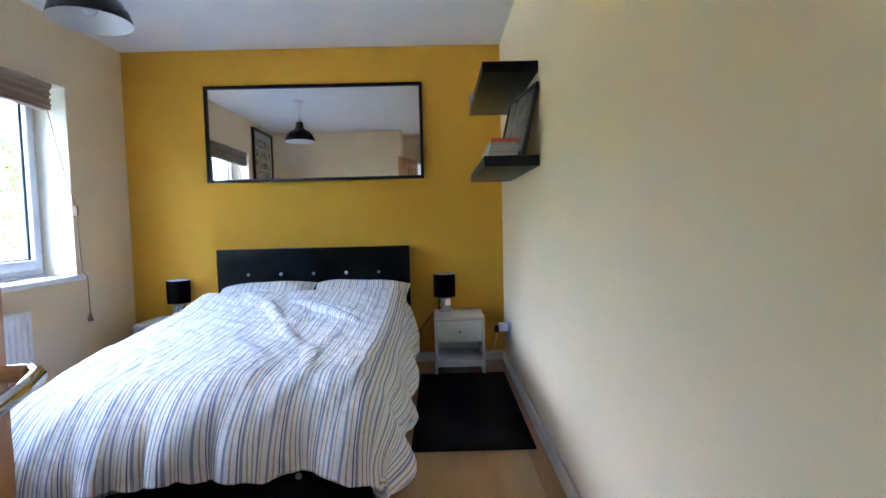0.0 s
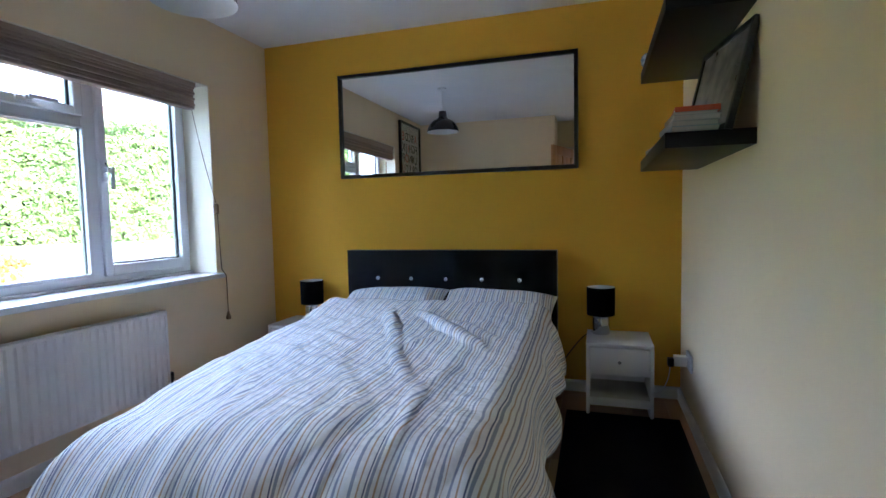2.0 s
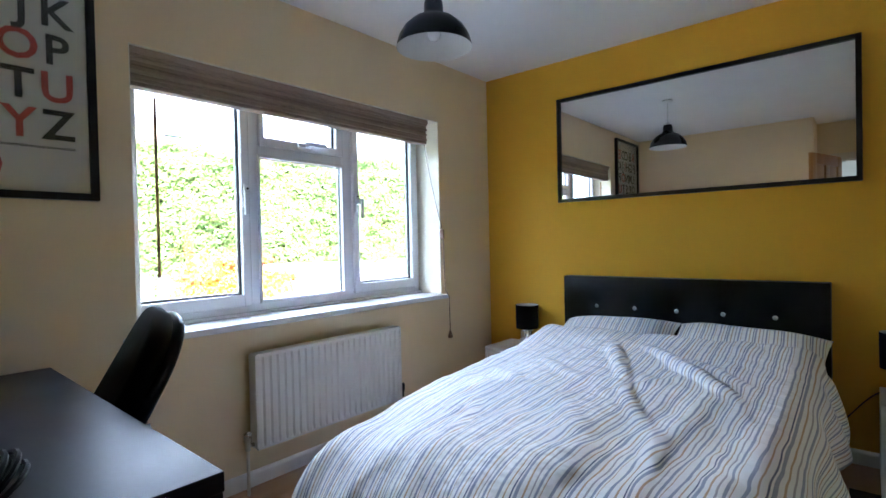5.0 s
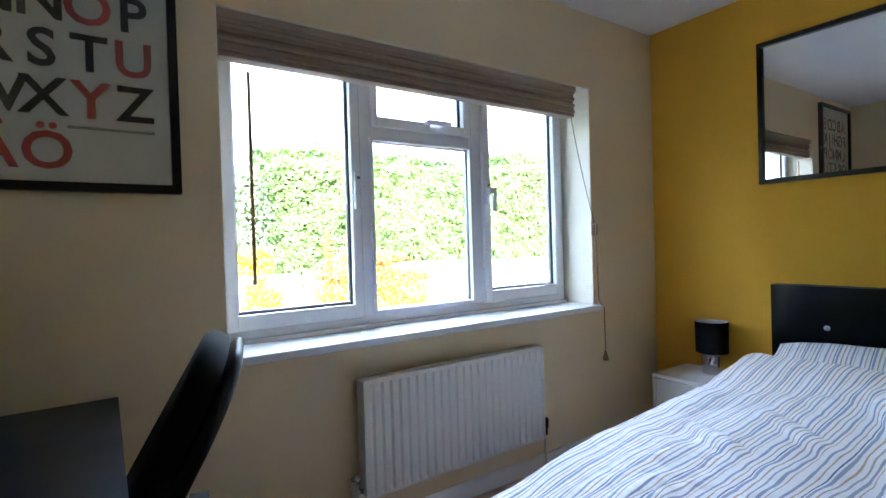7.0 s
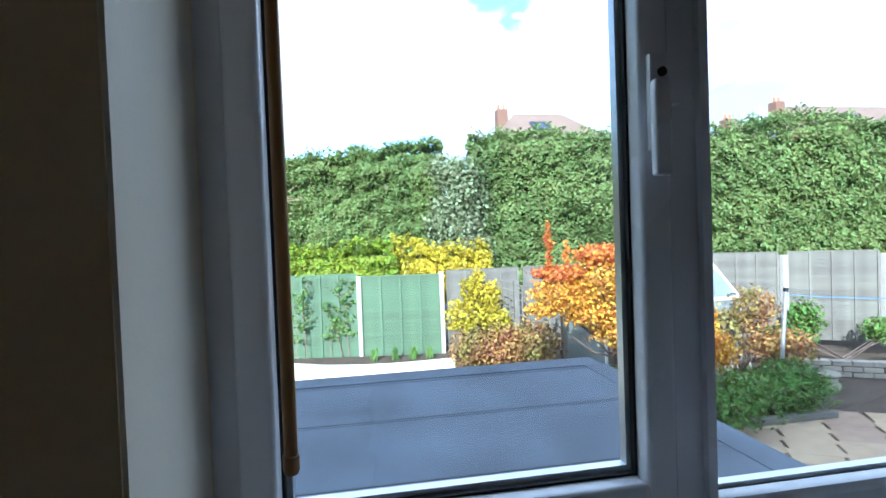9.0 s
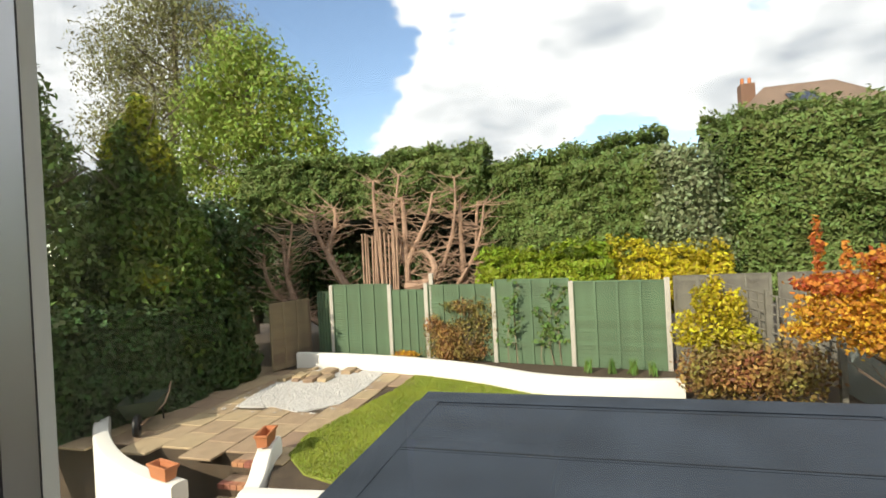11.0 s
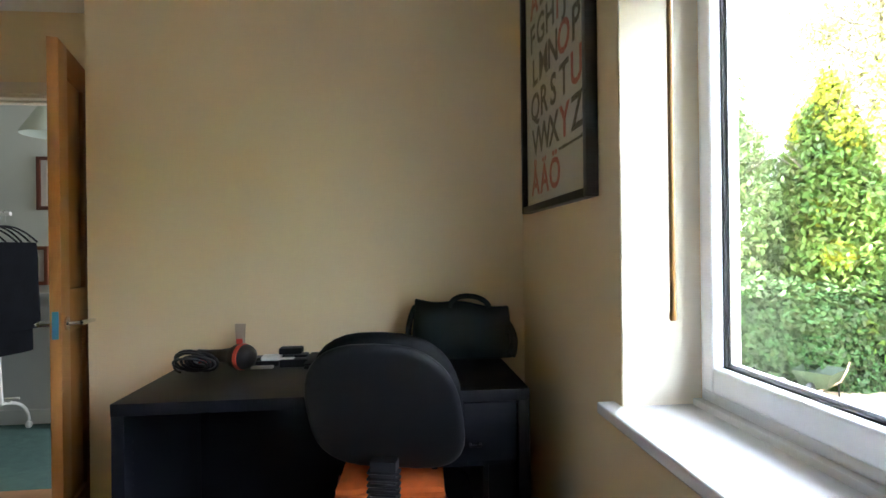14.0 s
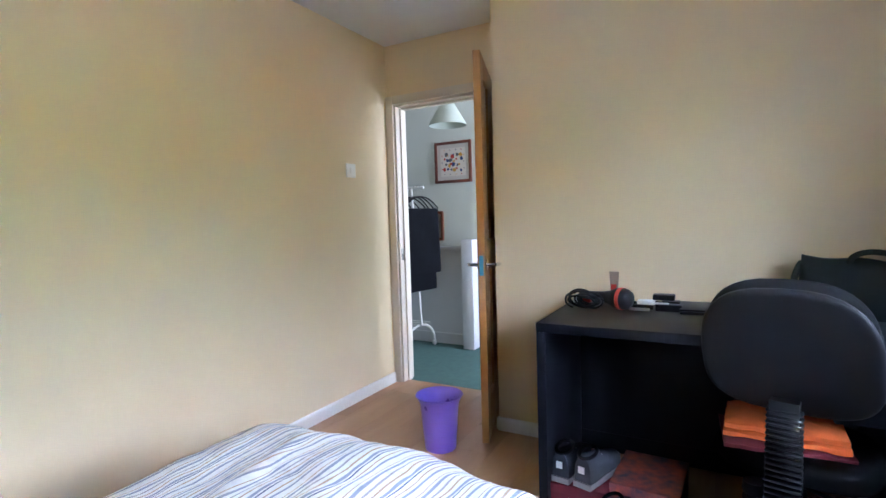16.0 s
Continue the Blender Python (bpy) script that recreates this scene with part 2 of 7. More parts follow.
RUGBLK = mat("black_rug_pile", (0.004, 0.004, 0.005), 0.95, vary=0.4, scale=30, fine=380, bump=0.6, spec=0.12)
LAMINATE = wood_mat("beech_laminate", (0.50, 0.29, 0.155), (0.40, 0.215, 0.105), 0.3, "y", 0.12)
PINE = wood_mat("varnished_pine", (0.50, 0.24, 0.085), (0.36, 0.15, 0.045), 0.35, "z", 0.08)
BAMBOO = wood_mat("brown_woven_wood", (0.40, 0.295, 0.235), (0.28, 0.20, 0.155), 0.6, "y", 0.2)
WANDWOOD = wood_mat("amber_wooden_rod", (0.42, 0.23, 0.075), (0.32, 0.16, 0.05), 0.35, "z", 0.0)
CORD = mat("brown_cord", (0.26, 0.16, 0.10), 0.8, vary=0.3)
STRIPES = stripe_mat("striped_cotton")
SHEET = mat("beige_fitted_sheet", (0.62, 0.55, 0.47), 0.85, vary=0.08)
DESKBLK = mat("dark_blue_black_desk_foil", (0.007, 0.008, 0.012), 0.42, vary=0.2, scale=5, fine=120, bump=0.02, spec=0.22)
CHAIRFAB = mat("black_chair_fabric", (0.006, 0.007, 0.009), 0.8, vary=0.3, scale=30, fine=420, bump=0.25, spec=0.2)
TOWEL = mat("orange_towel", (0.80, 0.17, 0.03), 0.95, vary=0.2, scale=30, fine=380, bump=0.5)
MAROON = mat("maroon_cloth", (0.16, 0.02, 0.03), 0.9, vary=0.2, scale=30, fine=300, bump=0.3)
BAGGREEN = mat("dark_green_nylon", (0.009, 0.020, 0.020), 0.65, vary=0.3, scale=14, fine=350, bump=0.2)
REDPL = mat("red_plastic", (0.62, 0.05, 0.03), 0.35)
PURPLE = mat("translucent_purple_plastic", (0.33, 0.20, 0.80), 0.3, vary=0.08, trans=0.25)
PAPER = mat("off_white_paper", (0.66, 0.62, 0.56), 0.85, vary=0.04)
INK = mat("black_print_ink", (0.012, 0.011, 0.011), 0.6)
INKRED = mat("red_print_ink", (0.52, 0.06, 0.05), 0.6)
CARPET = mat("teal_green_carpet", (0.075, 0.15, 0.135), 0.95, vary=0.25, scale=20, fine=420, bump=0.5)
HALLWALL = mat("pale_grey_green_wall_paint", (0.60, 0.62, 0.56), 0.65, vary=0.04, scale=3, fine=200, bump=0.06)
HALLWHITE = mat("white_panelling_paint", (0.66, 0.66, 0.68), 0.5, vary=0.04)
HALLSHADE = mat("sage_lamp_shade_fabric", (0.45, 0.50, 0.43), 0.8, vary=0.1)
CLOTHBLK = mat("black_clothing", (0.006, 0.007, 0.010), 0.9, vary=0.5, scale=14, fine=200, bump=0.3, spec=0.15)
CLOTHNAVY = mat("navy_clothing", (0.016, 0.022, 0.05), 0.9, vary=0.4, scale=14, fine=200, bump=0.3)
MAHOG = wood_mat("mahogany_frame_wood", (0.16, 0.05, 0.025), (0.10, 0.03, 0.015), 0.35, "z", 0.1)
SHOEGREY = mat("dark_grey_suede", (0.034, 0.039, 0.054), 0.85, vary=0.3, scale=30, fine=250, bump=0.3)
SOLE = mat("grey_rubber_sole", (0.22, 0.22, 0.23), 0.7)
RUBBERW = mat("white_rubber_sole", (0.70, 0.69, 0.66), 0.6)
BLUETAPE = mat("blue_latch_film", (0.05, 0.28, 0.46), 0.4)


# ---- mesh helpers ----
def mesh_of(bm, name, smooth=True):
    me = bpy.data.meshes.new(name)
    bmesh.ops.recalc_face_normals(bm, faces=bm.faces)
    bm.to_mesh(me)
    bm.free()
    if smooth:
        for p in me.polygons:
            p.use_smooth = True
        me.set_sharp_from_angle(angle=radians(38))
    return me


def part(name, bm, material, parent=None, label="", smooth=True):
    """Links a bmesh as one mesh object under a thing or a part."""
    ob = new(name, mesh_of(bm, name, smooth))
    ob.data.materials.append(material)
    if parent:
        ob.parent = parent
    if label:
        ob["label"] = label
    return ob


def thing(name, label, category, m=None, group="", kind=""):
    ob = new(name)
    ob.empty_display_size = 0.1
    if m is not None:
        ob.matrix_world = m
    return tagged(ob, label, category, group, kind)


def structure(name, bm, material, label, category):
    return tagged(part(name, bm, material, smooth=False), label, category, kind="structure")


def box(bm, x0, x1, y0, y1, z0, z1, bevel=0.0, seg=2):
    r = bmesh.ops.create_cube(bm, size=1.0, matrix=Matrix.Translation(((x0 + x1) / 2, (y0 + y1) / 2, (z0 + z1) / 2)) @ Matrix.Diagonal((abs(x1 - x0), abs(y1 - y0), abs(z1 - z0), 1)))
    if bevel:
        es = list({e for v in r["verts"] for e in v.link_edges})
        bmesh.ops.bevel(bm, geom=es, offset=bevel, segments=seg, profile=0.6, affect="EDGES")
    return bm


def bx(*a, **k):
    return box(bmesh.new(), *a, **k)


def lathe(bm, profile, seg=32, centre=(0, 0, 0)):
    """Turns (radius, height) pairs about the z axis."""
    c = Vector(centre)
    rings = []
    for r, z in profile:
        if r < 1e-5:
            rings.append([bm.verts.new(c + Vector((0, 0, z)))])
        else:
            rings.append([bm.verts.new(c + Vector((r * math.cos(2 * math.pi * i / seg), r * math.sin(2 * math.pi * i / seg), z))) for i in range(seg)])
    for a, b in zip(rings, rings[1:]):
        for i in range(seg):
            j = (i + 1) % seg
            if len(a) == 1 and len(b) == 1:
                continue
            if len(a) == 1:
                bm.faces.new((a[0], b[i], b[j]))
            elif len(b) == 1:
                bm.faces.new((a[i], a[j], b[0]))
            else:
                bm.faces.new((a[i], a[j], b[j], b[i]))
    return bm


def tube(bm, pts, r, seg=8, taper=None):
    """A round bar along points; taper gives the end radius."""
    pts = [Vector(p) for p in pts]
    rings = []
    up = Vector((0.13, 0.27, 0.95))
    for i, p in enumerate(pts):
        d = (pts[min(i + 1, len(pts) - 1)] - pts[max(i - 1, 0)]).normalized()
        a = d.cross(up if abs(d.dot(up.normalized())) < 0.95 else Vector((1, 0, 0))).normalized()
        b = d.cross(a)
        k = i / max(1, len(pts) - 1)
        rr = r if taper is None else r + (taper - r) * k
        rings.append([bm.verts.new(p + rr * (a * math.cos(2 * math.pi * j / seg) + b * math.sin(2 * math.pi * j / seg))) for j in range(seg)])
    for a, b in zip(rings, rings[1:]):
        for j in range(seg):
            bm.faces.new((a[j], a[(j + 1) % seg], b[(j + 1) % seg], b[j]))
    bm.faces.new(rings[0])
    bm.faces.new(rings[-1])
    return bm


def tb(*a, **k):
    return tube(bmesh.new(), *a, **k)


def lt(*a, **k):
    return lathe(bmesh.new(), *a, **k)


def prism(bm, outline, z0, z1):
    """An upright block over a plan outline."""
    lo = [bm.verts.new((x, y, z0)) for x, y in outline]
    hi = [bm.verts.new((x, y, z1)) for x, y in outline]
    bm.faces.new(lo[::-1])
    bm.faces.new(hi)
    for i in range(len(lo)):
        j = (i + 1) % len(lo)
        bm.faces.new((lo[i], lo[j], hi[j], hi[i]))
    return bm


def bez(p0, p1, p2, p3, n=14):
    p0, p1, p2, p3 = map(Vector, (p0, p1, p2, p3))
    return [(1 - t) ** 3 * p0 + 3 * (1 - t) ** 2 * t * p1 + 3 * (1 - t) * t * t * p2 + t ** 3 * p3 for t in (i / n for i in range(n + 1))]


def text_mesh(body, size, extrude=0.0004):
    cu = bpy.data.curves.new("letters", "FONT")
    cu.body, cu.size, cu.extrude, cu.align_x = body, size, extrude, "CENTER"
    cu.resolution_u = 3
    cu.offset = size * 0.018
    tmp = bpy.data.objects.new("letters", cu)
    scene.collection.objects.link(tmp)
    me = bpy.data.meshes.new_from_object(tmp.evaluated_get(bpy.context.evaluated_depsgraph_get()))
    bpy.data.objects.remove(tmp)
    return me


# ---- the room ----
H, XW, YS, YN = 2.35, -2.78, -3.385, -3.845
WY0, WY1, WZ0, WZ1 = -2.441, -0.575, 0.752, 1.948
structure("wall_east", bx(0, 0.12, YN - 0.12, 0.12, 0, H), CREAM, "plain cream-painted bedroom wall", "wall")
structure("wall_north", bx(XW, 0, 0, 0.12, 0, H), YELLOW, "mustard yellow feature wall behind the bed", "wall")
bm = bmesh.new()
box(bm, XW - 0.30, XW, WY1, 0.12, 0, H)
box(bm, XW - 0.30, XW, YS - 0.12, WY0, 0, H)
box(bm, XW - 0.30, XW, WY0, WY1, 0, WZ0)
box(bm, XW - 0.30, XW, WY0, WY1, WZ1, H)
structure("wall_west", bm, CREAM, "cream-painted wall with a deep window reveal", "wall")
bm = bmesh.new()
box(bm, XW, -0.985, YS - 0.12, YS, 0, H)
box(bm, -1.105, -0.985, YN, YS - 0.12, 0, H)
structure("wall_south", bm, CREAM, "cream-painted wall behind the desk", "wall")
DX0, DX1, DZ = -0.83, -0.045, 1.957
bm = bmesh.new()
box(bm, -1.105, DX0, YN - 0.12, YN, 0, H)
box(bm, DX1, 0, YN - 0.12, YN, 0, H)
box(bm, DX0, DX1, YN - 0.12, YN, DZ, H)
structure("wall_door", bm, CREAM, "cream-painted wall above the bedroom door", "wall")
structure("ceiling", bx(XW - 0.3, 0.12, YN - 0.12, 0.12, H, H + 0.1), CEIL, "white painted bedroom ceiling", "ceiling")
floor = structure("floor", bx(XW, 0, YN - 0.12, 0, -0.12, -0.008), LAMINATE, "beech laminate plank floor", "floor")


def skirting(name, x0, x1, y0, y1, inward):
    """A board with a rounded top edge along one wall."""
    bm = bmesh.new()
    dx, dy = inward
    prof = [(0, 0), (0.016, 0), (0.016, 0.052), (0.012, 0.064), (0.005, 0.070), (0, 0.070)]
    a = [bm.verts.new((x0 + dx * d, y0 + dy * d, z)) for d, z in prof]
    b = [bm.verts.new((x1 + dx * d, y1 + dy * d, z)) for d, z in prof]
    for i in range(len(prof)):
        j = (i + 1) % len(prof)
        bm.faces.new((a[i], a[j], b[j], b[i]))
    bm.faces.new(a)
    bm.faces.new(b[::-1])
    return tagged(part(name, bm, SKIRT), "white-painted skirting board with rounded top", "skirting board", kind="structure")


skirting("baseboard_east", 0, 0, YN + 0.02, -0.016, (-1, 0))
skirting("baseboard_north", XW, 0, 0, 0, (0, -1))
skirting("baseboard_west", XW, XW, YS + 0.016, -0.016, (1, 0))
skirting("baseboard_south", XW, -0.985, YS, YS, (0, 1))
skirting("baseboard_nook", -0.985, -0.985, YN + 0.02, YS, (1, 0))

# door frame
door_frame = thing("door_frame", "cream-painted door frame with rebated lining", "door frame", kind="structure")
for nm, b in (("jamb", (DX1 - 0.028, DX1, YN - 0.125, YN + 0.004, 0, DZ)), ("jamb", (DX0, DX0 + 0.028, YN - 0.125, YN + 0.004, 0, DZ)), ("head", (DX0 + 0.028, DX1 - 0.028, YN - 0.125, YN + 0.004, DZ - 0.028, DZ)),
              ("stop", (DX1 - 0.04, DX1 - 0.028, YN - 0.09, YN - 0.045, 0, DZ - 0.028)), ("stop", (DX0 + 0.04, DX1 - 0.04, YN - 0.09, YN - 0.045, DZ - 0.04, DZ - 0.028)),
              ("architrave", (DX1 - 0.012, 0, YN, YN + 0.018, 0, DZ + 0.045)), ("architrave", (DX0 - 0.05, DX0 + 0.012, YN, YN + 0.018, 0, DZ + 0.045)), ("architrave", (DX0 + 0.012, DX1 - 0.012, YN, YN + 0.018, DZ - 0.012, DZ + 0.045))):
    part(nm, bx(*b, bevel=0.004), SATIN, door_frame)
part("strike_plate", bx(DX1 - 0.031, DX1 - 0.027, YN - 0.04, YN - 0.012, 0.87, 0.95, bevel=0.001), BRUSHED, door_frame, "small brushed steel strike plate")

# pine door, standing open against the corner
DW, DH, DT = 0.715, 1.945, 0.036
door = thing("door_1", "open varnished pine panel door with chrome lever handles", "door", pose(DX0 + 0.026, YN - 0.015, 0.012, 0, 0, 107.2), kind="structure")
for nm, b in (("stile", (0, 0.105, -DT, 0, 0, DH)), ("stile", (DW - 0.105, DW, -DT, 0, 0, DH)), ("rail", (0.105, DW - 0.105, -DT, 0, DH - 0.11, DH)), ("rail", (0.105, DW - 0.105, -DT, 0, 0.86, 1.02)), ("rail", (0.105, DW - 0.105, -DT, 0, 0, 0.2)),
              ("muntin", (DW / 2 - 0.05, DW / 2 + 0.05, -DT, 0, 0.2, 0.86)), ("muntin", (DW / 2 - 0.05, DW / 2 + 0.05, -DT, 0, 1.02, DH - 0.11))):
    part(nm, bx(*b, bevel=0.003), PINE, door)
for x0, x1 in ((0.105, DW / 2 - 0.05), (DW / 2 + 0.05, DW - 0.105)):
    for z0, z1 in ((0.2, 0.86), (1.02, DH - 0.11)):
        part("panel", bx(x0, x1, -DT + 0.012, -0.012, z0, z1, bevel=0.005), PINE, door)
part("latch", bx(DW - 0.001, DW + 0.002, -DT + 0.008, -0.008, 0.85, 0.95, bevel=0.001), BLUETAPE, door, "latch plate with blue protective film")
for s in (1, -1):
    y0 = 0 if s > 0 else -DT
    hd = part("handle", lt([(0, 0), (0.026, 0), (0.026, 0.006), (0.022, 0.008), (0.010, 0.009), (0.009, 0.045), (0, 0.045)], seg=20), CHROME, door, "chrome lever handle")
    hd.matrix_local = Matrix.Translation((DW - 0.055, y0, 0.90)) @ Matrix.Rotation(radians(-90 * s), 4, "X")
    lv = part("lever", tb([(DW - 0.055, y0 + s * 0.046, 0.90), (DW - 0.075, y0 + s * 0.058, 0.90), (DW - 0.12, y0 + s * 0.062, 0.898), (DW - 0.17, y0 + s * 0.060, 0.894)], 0.0095, 10, 0.008), CHROME, door)

# ---- window ----
win = thing("window_1", "white plastic three-light window with clear double glazing", "window", kind="structure")
XF0, XF1 = -3.035, -2.985
FB, FT = 0.775, 1.944


def rect_frame(bm, x0, x1, y0, y1, z0, z1, w, bevel=0.006):
    box(bm, x0, x1, y0, y0 + w, z0, z1, bevel)
    box(bm, x0, x1, y1 - w, y1, z0, z1, bevel)
    box(bm, x0, x1, y0 + w - 0.002, y1 - w + 0.002, z0, z0 + w, bevel)
    box(bm, x0, x1, y0 + w - 0.002, y1 - w + 0.002, z1 - w, z1, bevel)
    return bm


bm = bmesh.new()
rect_frame(bm, XF0, XF1, -2.437, -0.579, FB, FT, 0.055)
fr_main = part("window_frame", bm, UPVC, win)
part("mullion", bx(XF0, XF1, -1.848, -1.782, FB + 0.05, FT - 0.05, bevel=0.006), UPVC, win)
part("mullion", bx(XF0, XF1, -1.247, -1.168, FB + 0.05, FT - 0.05, bevel=0.006), UPVC, win)
part("transom", bx(XF0, XF1, -1.784, -1.245, 1.600, 1.662, bevel=0.006), UPVC, win)


def glazed(y0, y1, z0, z1, x, parent):
    """Two sheets of glass with a spacer bar and rubber seal."""
    bm = rect_frame(bmesh.new(), x - 0.030, x + 0.002, y0 - 0.006, y1 + 0.006, z0 - 0.006, z1 + 0.006, 0.007, 0.0)
    part("seal", bm, GASKET, parent, "black rubber glazing seal")
    bm = rect_frame(bmesh.new(), x - 0.024, x - 0.008, y0 + 0.001, y1 - 0.001, z0 + 0.001, z1 - 0.001, 0.007, 0.0)
    part("spacer_bar", bm, SPACER, parent, "silver spacer bar")
    p = part("pane", bx(x - 0.006, x - 0.002, y0, y1, z0, z1), GLASS, parent, "clear glass")
    p.visible_shadow = False
    p = part("pane", bx(x - 0.028, x - 0.024, y0, y1, z0, z1), GLASS, parent, "clear glass")
    p.visible_shadow = False


def sash(name, y0, y1, z0, z1, gy0, gy1, gz0, gz1):
    s = new(name)
    s.parent = win
    bm = bmesh.new()
    x0, x1 = -3.030, -2.965
    for b in ((y0, gy0, z0, z1), (gy1, y1, z0, z1), (gy0 - 0.003, gy1 + 0.003, z0, gz0), (gy0 - 0.003, gy1 + 0.003, gz1, z1)):
        box(bm, x0, x1, *b, bevel=0.009, seg=3)
    part("sash_frame", bm, UPVC, s)
    glazed(gy0 + 0.003, gy1 - 0.003, gz0 + 0.003, gz1 - 0.003, -2.996, s)
    return s


s1 = sash("left_sash", -2.403, -1.846, 0.822, 1.925, -2.360, -1.890, 0.884, 1.868)
s3 = sash("right_sash", -1.172, -0.606, 0.822, 1.925, -1.128, -0.660, 0.884, 1.868)
s2 = sash("fanlight", -1.786, -1.243, 1.652, 1.925, -1.757, -1.290, 1.698, 1.868)
glazed(-1.784, -1.246, 0.842, 1.597, -2.998, win)
bm = bmesh.new()
for b in ((-1.796, -1.781, 0.83, 1.608), (-1.249, -1.234, 0.83, 1.608), (-1.783, -1.247, 0.83, 0.847), (-1.783, -1.247, 1.593, 1.608)):
    box(bm, -2.999, -2.974, *b, bevel=0.004)
part("glazing_bead", bm, UPVC, win)


def espag(y, z, parent, flip=False):
    """A cranked window handle: base plate, boss and blade."""
    x = -2.965
    hb = part("handle", bx(x, x + 0.012, y - 0.014, y + 0.014, z - 0.05, z + 0.075, bevel=0.005), UPVC, parent, "white window handle with key lock")
    bm = bmesh.new()
    box(bm, x + 0.010, x + 0.040, y - 0.014, y + 0.014, z + 0.002, z + 0.032, bevel=0.005)
    k = 0.016 if flip else -0.016
    box(bm, x + 0.030, x + 0.044, y + k - 0.011, y + k + 0.011, z - 0.085, z + 0.033, bevel=0.005, seg=3)
    part("handle_blade", bm, UPVC, hb)
    part("key_lock", lt([(0, 0), (0.006, 0), (0.006, 0.004), (0, 0.004)], 12), GASKET, hb).matrix_local = Matrix.Translation((x + 0.012, y + 0.002, z + 0.05)) @ Matrix.Rotation(radians(90), 4, "Y")


espag(-1.868, 1.372, s1)
espag(-1.150, 1.372, s3, True)
bm = bmesh.new()
box(bm, -2.965, -2.950, -1.56, -1.46, 1.672, 1.694, bevel=0.004)
box(bm, -2.952, -2.930, -1.53, -1.50, 1.676, 1.70, bevel=0.004)
box(bm, -2.935, -2.923, -1.52, -1.39, 1.684, 1.704, bevel=0.004)
part("fanlight_handle", bm, UPVC, s2)
bm = bmesh.new()
box(bm, -2.99, -2.962, -2.437, -0.579, 0.772, 0.792, bevel=0.003)
part("sill_trim", bm, UPVC, win)
sill = tagged(part("window_sill", bx(-2.985, -2.735, -2.490, -0.552, 0.746, 0.776, bevel=0.006, seg=3), UPVC), "white plastic window board with a square nose", "window sill", kind="structure")
bm = bmesh.new()
box(bm, -2.985, XW - 0.002, WY0 - 0.001, WY0 + 0.004, 0.777, WZ1)
box(bm, -2.985, XW - 0.002, WY1 - 0.004, WY1 + 0.001, 0.777, WZ1)
box(bm, -2.985, XW - 0.002, WY0, WY1, WZ1 - 0.004, WZ1 + 0.001)
structure("trim_reveal", bm, REVEAL, "pale painted plaster lining of the window reveal", "reveal")

# woven wood blind, drawn up
blind = thing("roman_blind", "raised brown woven-wood roman blind in the window reveal", "blind")
part("headrail", bx(-2.86, -2.792, -2.434, -0.664, 1.918, 1.9435, bevel=0.003), BAMBOO, blind)
for i in range(7):
    z = 1.920 - i * 0.0165
    x = -2.797 - 0.006 * (i % 2) - (0.004 if i == 3 else 0)
    part("fold", bx(x - 0.055, x, -2.432 + 0.002 * (i % 3), -0.668 - 0.002 * (i % 2), z - 0.0155, z, bevel=0.004), BAMBOO, blind)
part("bottom_bar", bx(-2.86, -2.802, -2.43, -0.668, 1.786, 1.804, bevel=0.005), BAMBOO, blind)
wand = thing("blind_wand", "long amber wooden tilt wand hanging from the blind", "blind wand")
part("rod", tb([(-2.849, -2.326, 1.76), (-2.849, -2.326, 1.012)], 0.0065, 10), WANDWOOD, wand)
part("hook", tb([(-2.849, -2.326, 1.79), (-2.849, -2.326, 1.758)], 0.003, 8), BRUSHED, wand, "small metal hook")
part("end_cap", lt([(0, 0), (0.006, 0), (0.0078, 0.004), (0.0078, 0.018), (0, 0.018)], 12, (-2.849, -2.326, 1.004)), WANDWOOD, wand)
cordt = thing("pull_cord", "thin brown blind pull cord with a wooden toggle", "pull cord")
part("cord", tb(bez((-2.815, -0.685, 1.80), (-2.80, -0.645, 1.55), (-2.785, -0.60, 1.35), (-2.758, -0.578, 1.21)), 0.0022, 6), CORD, cordt)
part("cord", tb([(-2.758, -0.578, 1.21), (-2.752, -0.568, 0.8), (-2.726, -0.560, 0.76), (-2.726, -0.557, 0.52)], 0.0032, 6), CORD, cordt)
part("cord_cleat", bx(-2.778, -2.748, -0.588, -0.568, 1.15, 1.215, bevel=0.007), CORD, cordt, "brown cord cleat on the wall")
part("toggle", lt([(0, 0.05), (0.006, 0.048), (0.010, 0.03), (0.016, 0.012), (0.014, 0.0), (0, -0.003)], 14, (-2.726, -0.557, 0.478)), CORD, cordt, "turned wooden toggle")

# ---- radiator ----
rad = thing("radiator", "white ribbed panel radiator below the window", "radiator", pose(0.02, 0, 0))
bm = bmesh.new()
n = 24
ry0, ry1, rz0, rz1 = -1.997, -1.086, 0.20, 0.637
prev = None
xs = []
for i in range(n * 6 + 1):
    u = i / (n * 6)
    k = u * n % 1
    d = 0.0 if k < 0.5 else 0.011 * min(1, min(k - 0.5, 1 - k) * 7)
    xs.append((ry0 + (ry1 - ry0) * u, -2.688 - d))
cols = []
for y, x in xs:
    cols.append([bm.verts.new((-2.692, y, rz0)), bm.verts.new((-2.690, y, rz0 + 0.012)), bm.verts.new((x, y, rz0 + 0.03)), bm.verts.new((x, y, rz1 - 0.035)), bm.verts.new((-2.690, y, rz1 - 0.014)), bm.verts.new((-2.694, y, rz1)), bm.verts.new((-2.712, y, rz1)), bm.verts.new((-2.712, y, rz0))])
for a, b in zip(cols, cols[1:]):
    for i in range(8):
        bm.faces.new((a[i], a[(i + 1) % 8], b[(i + 1) % 8], b[i]))
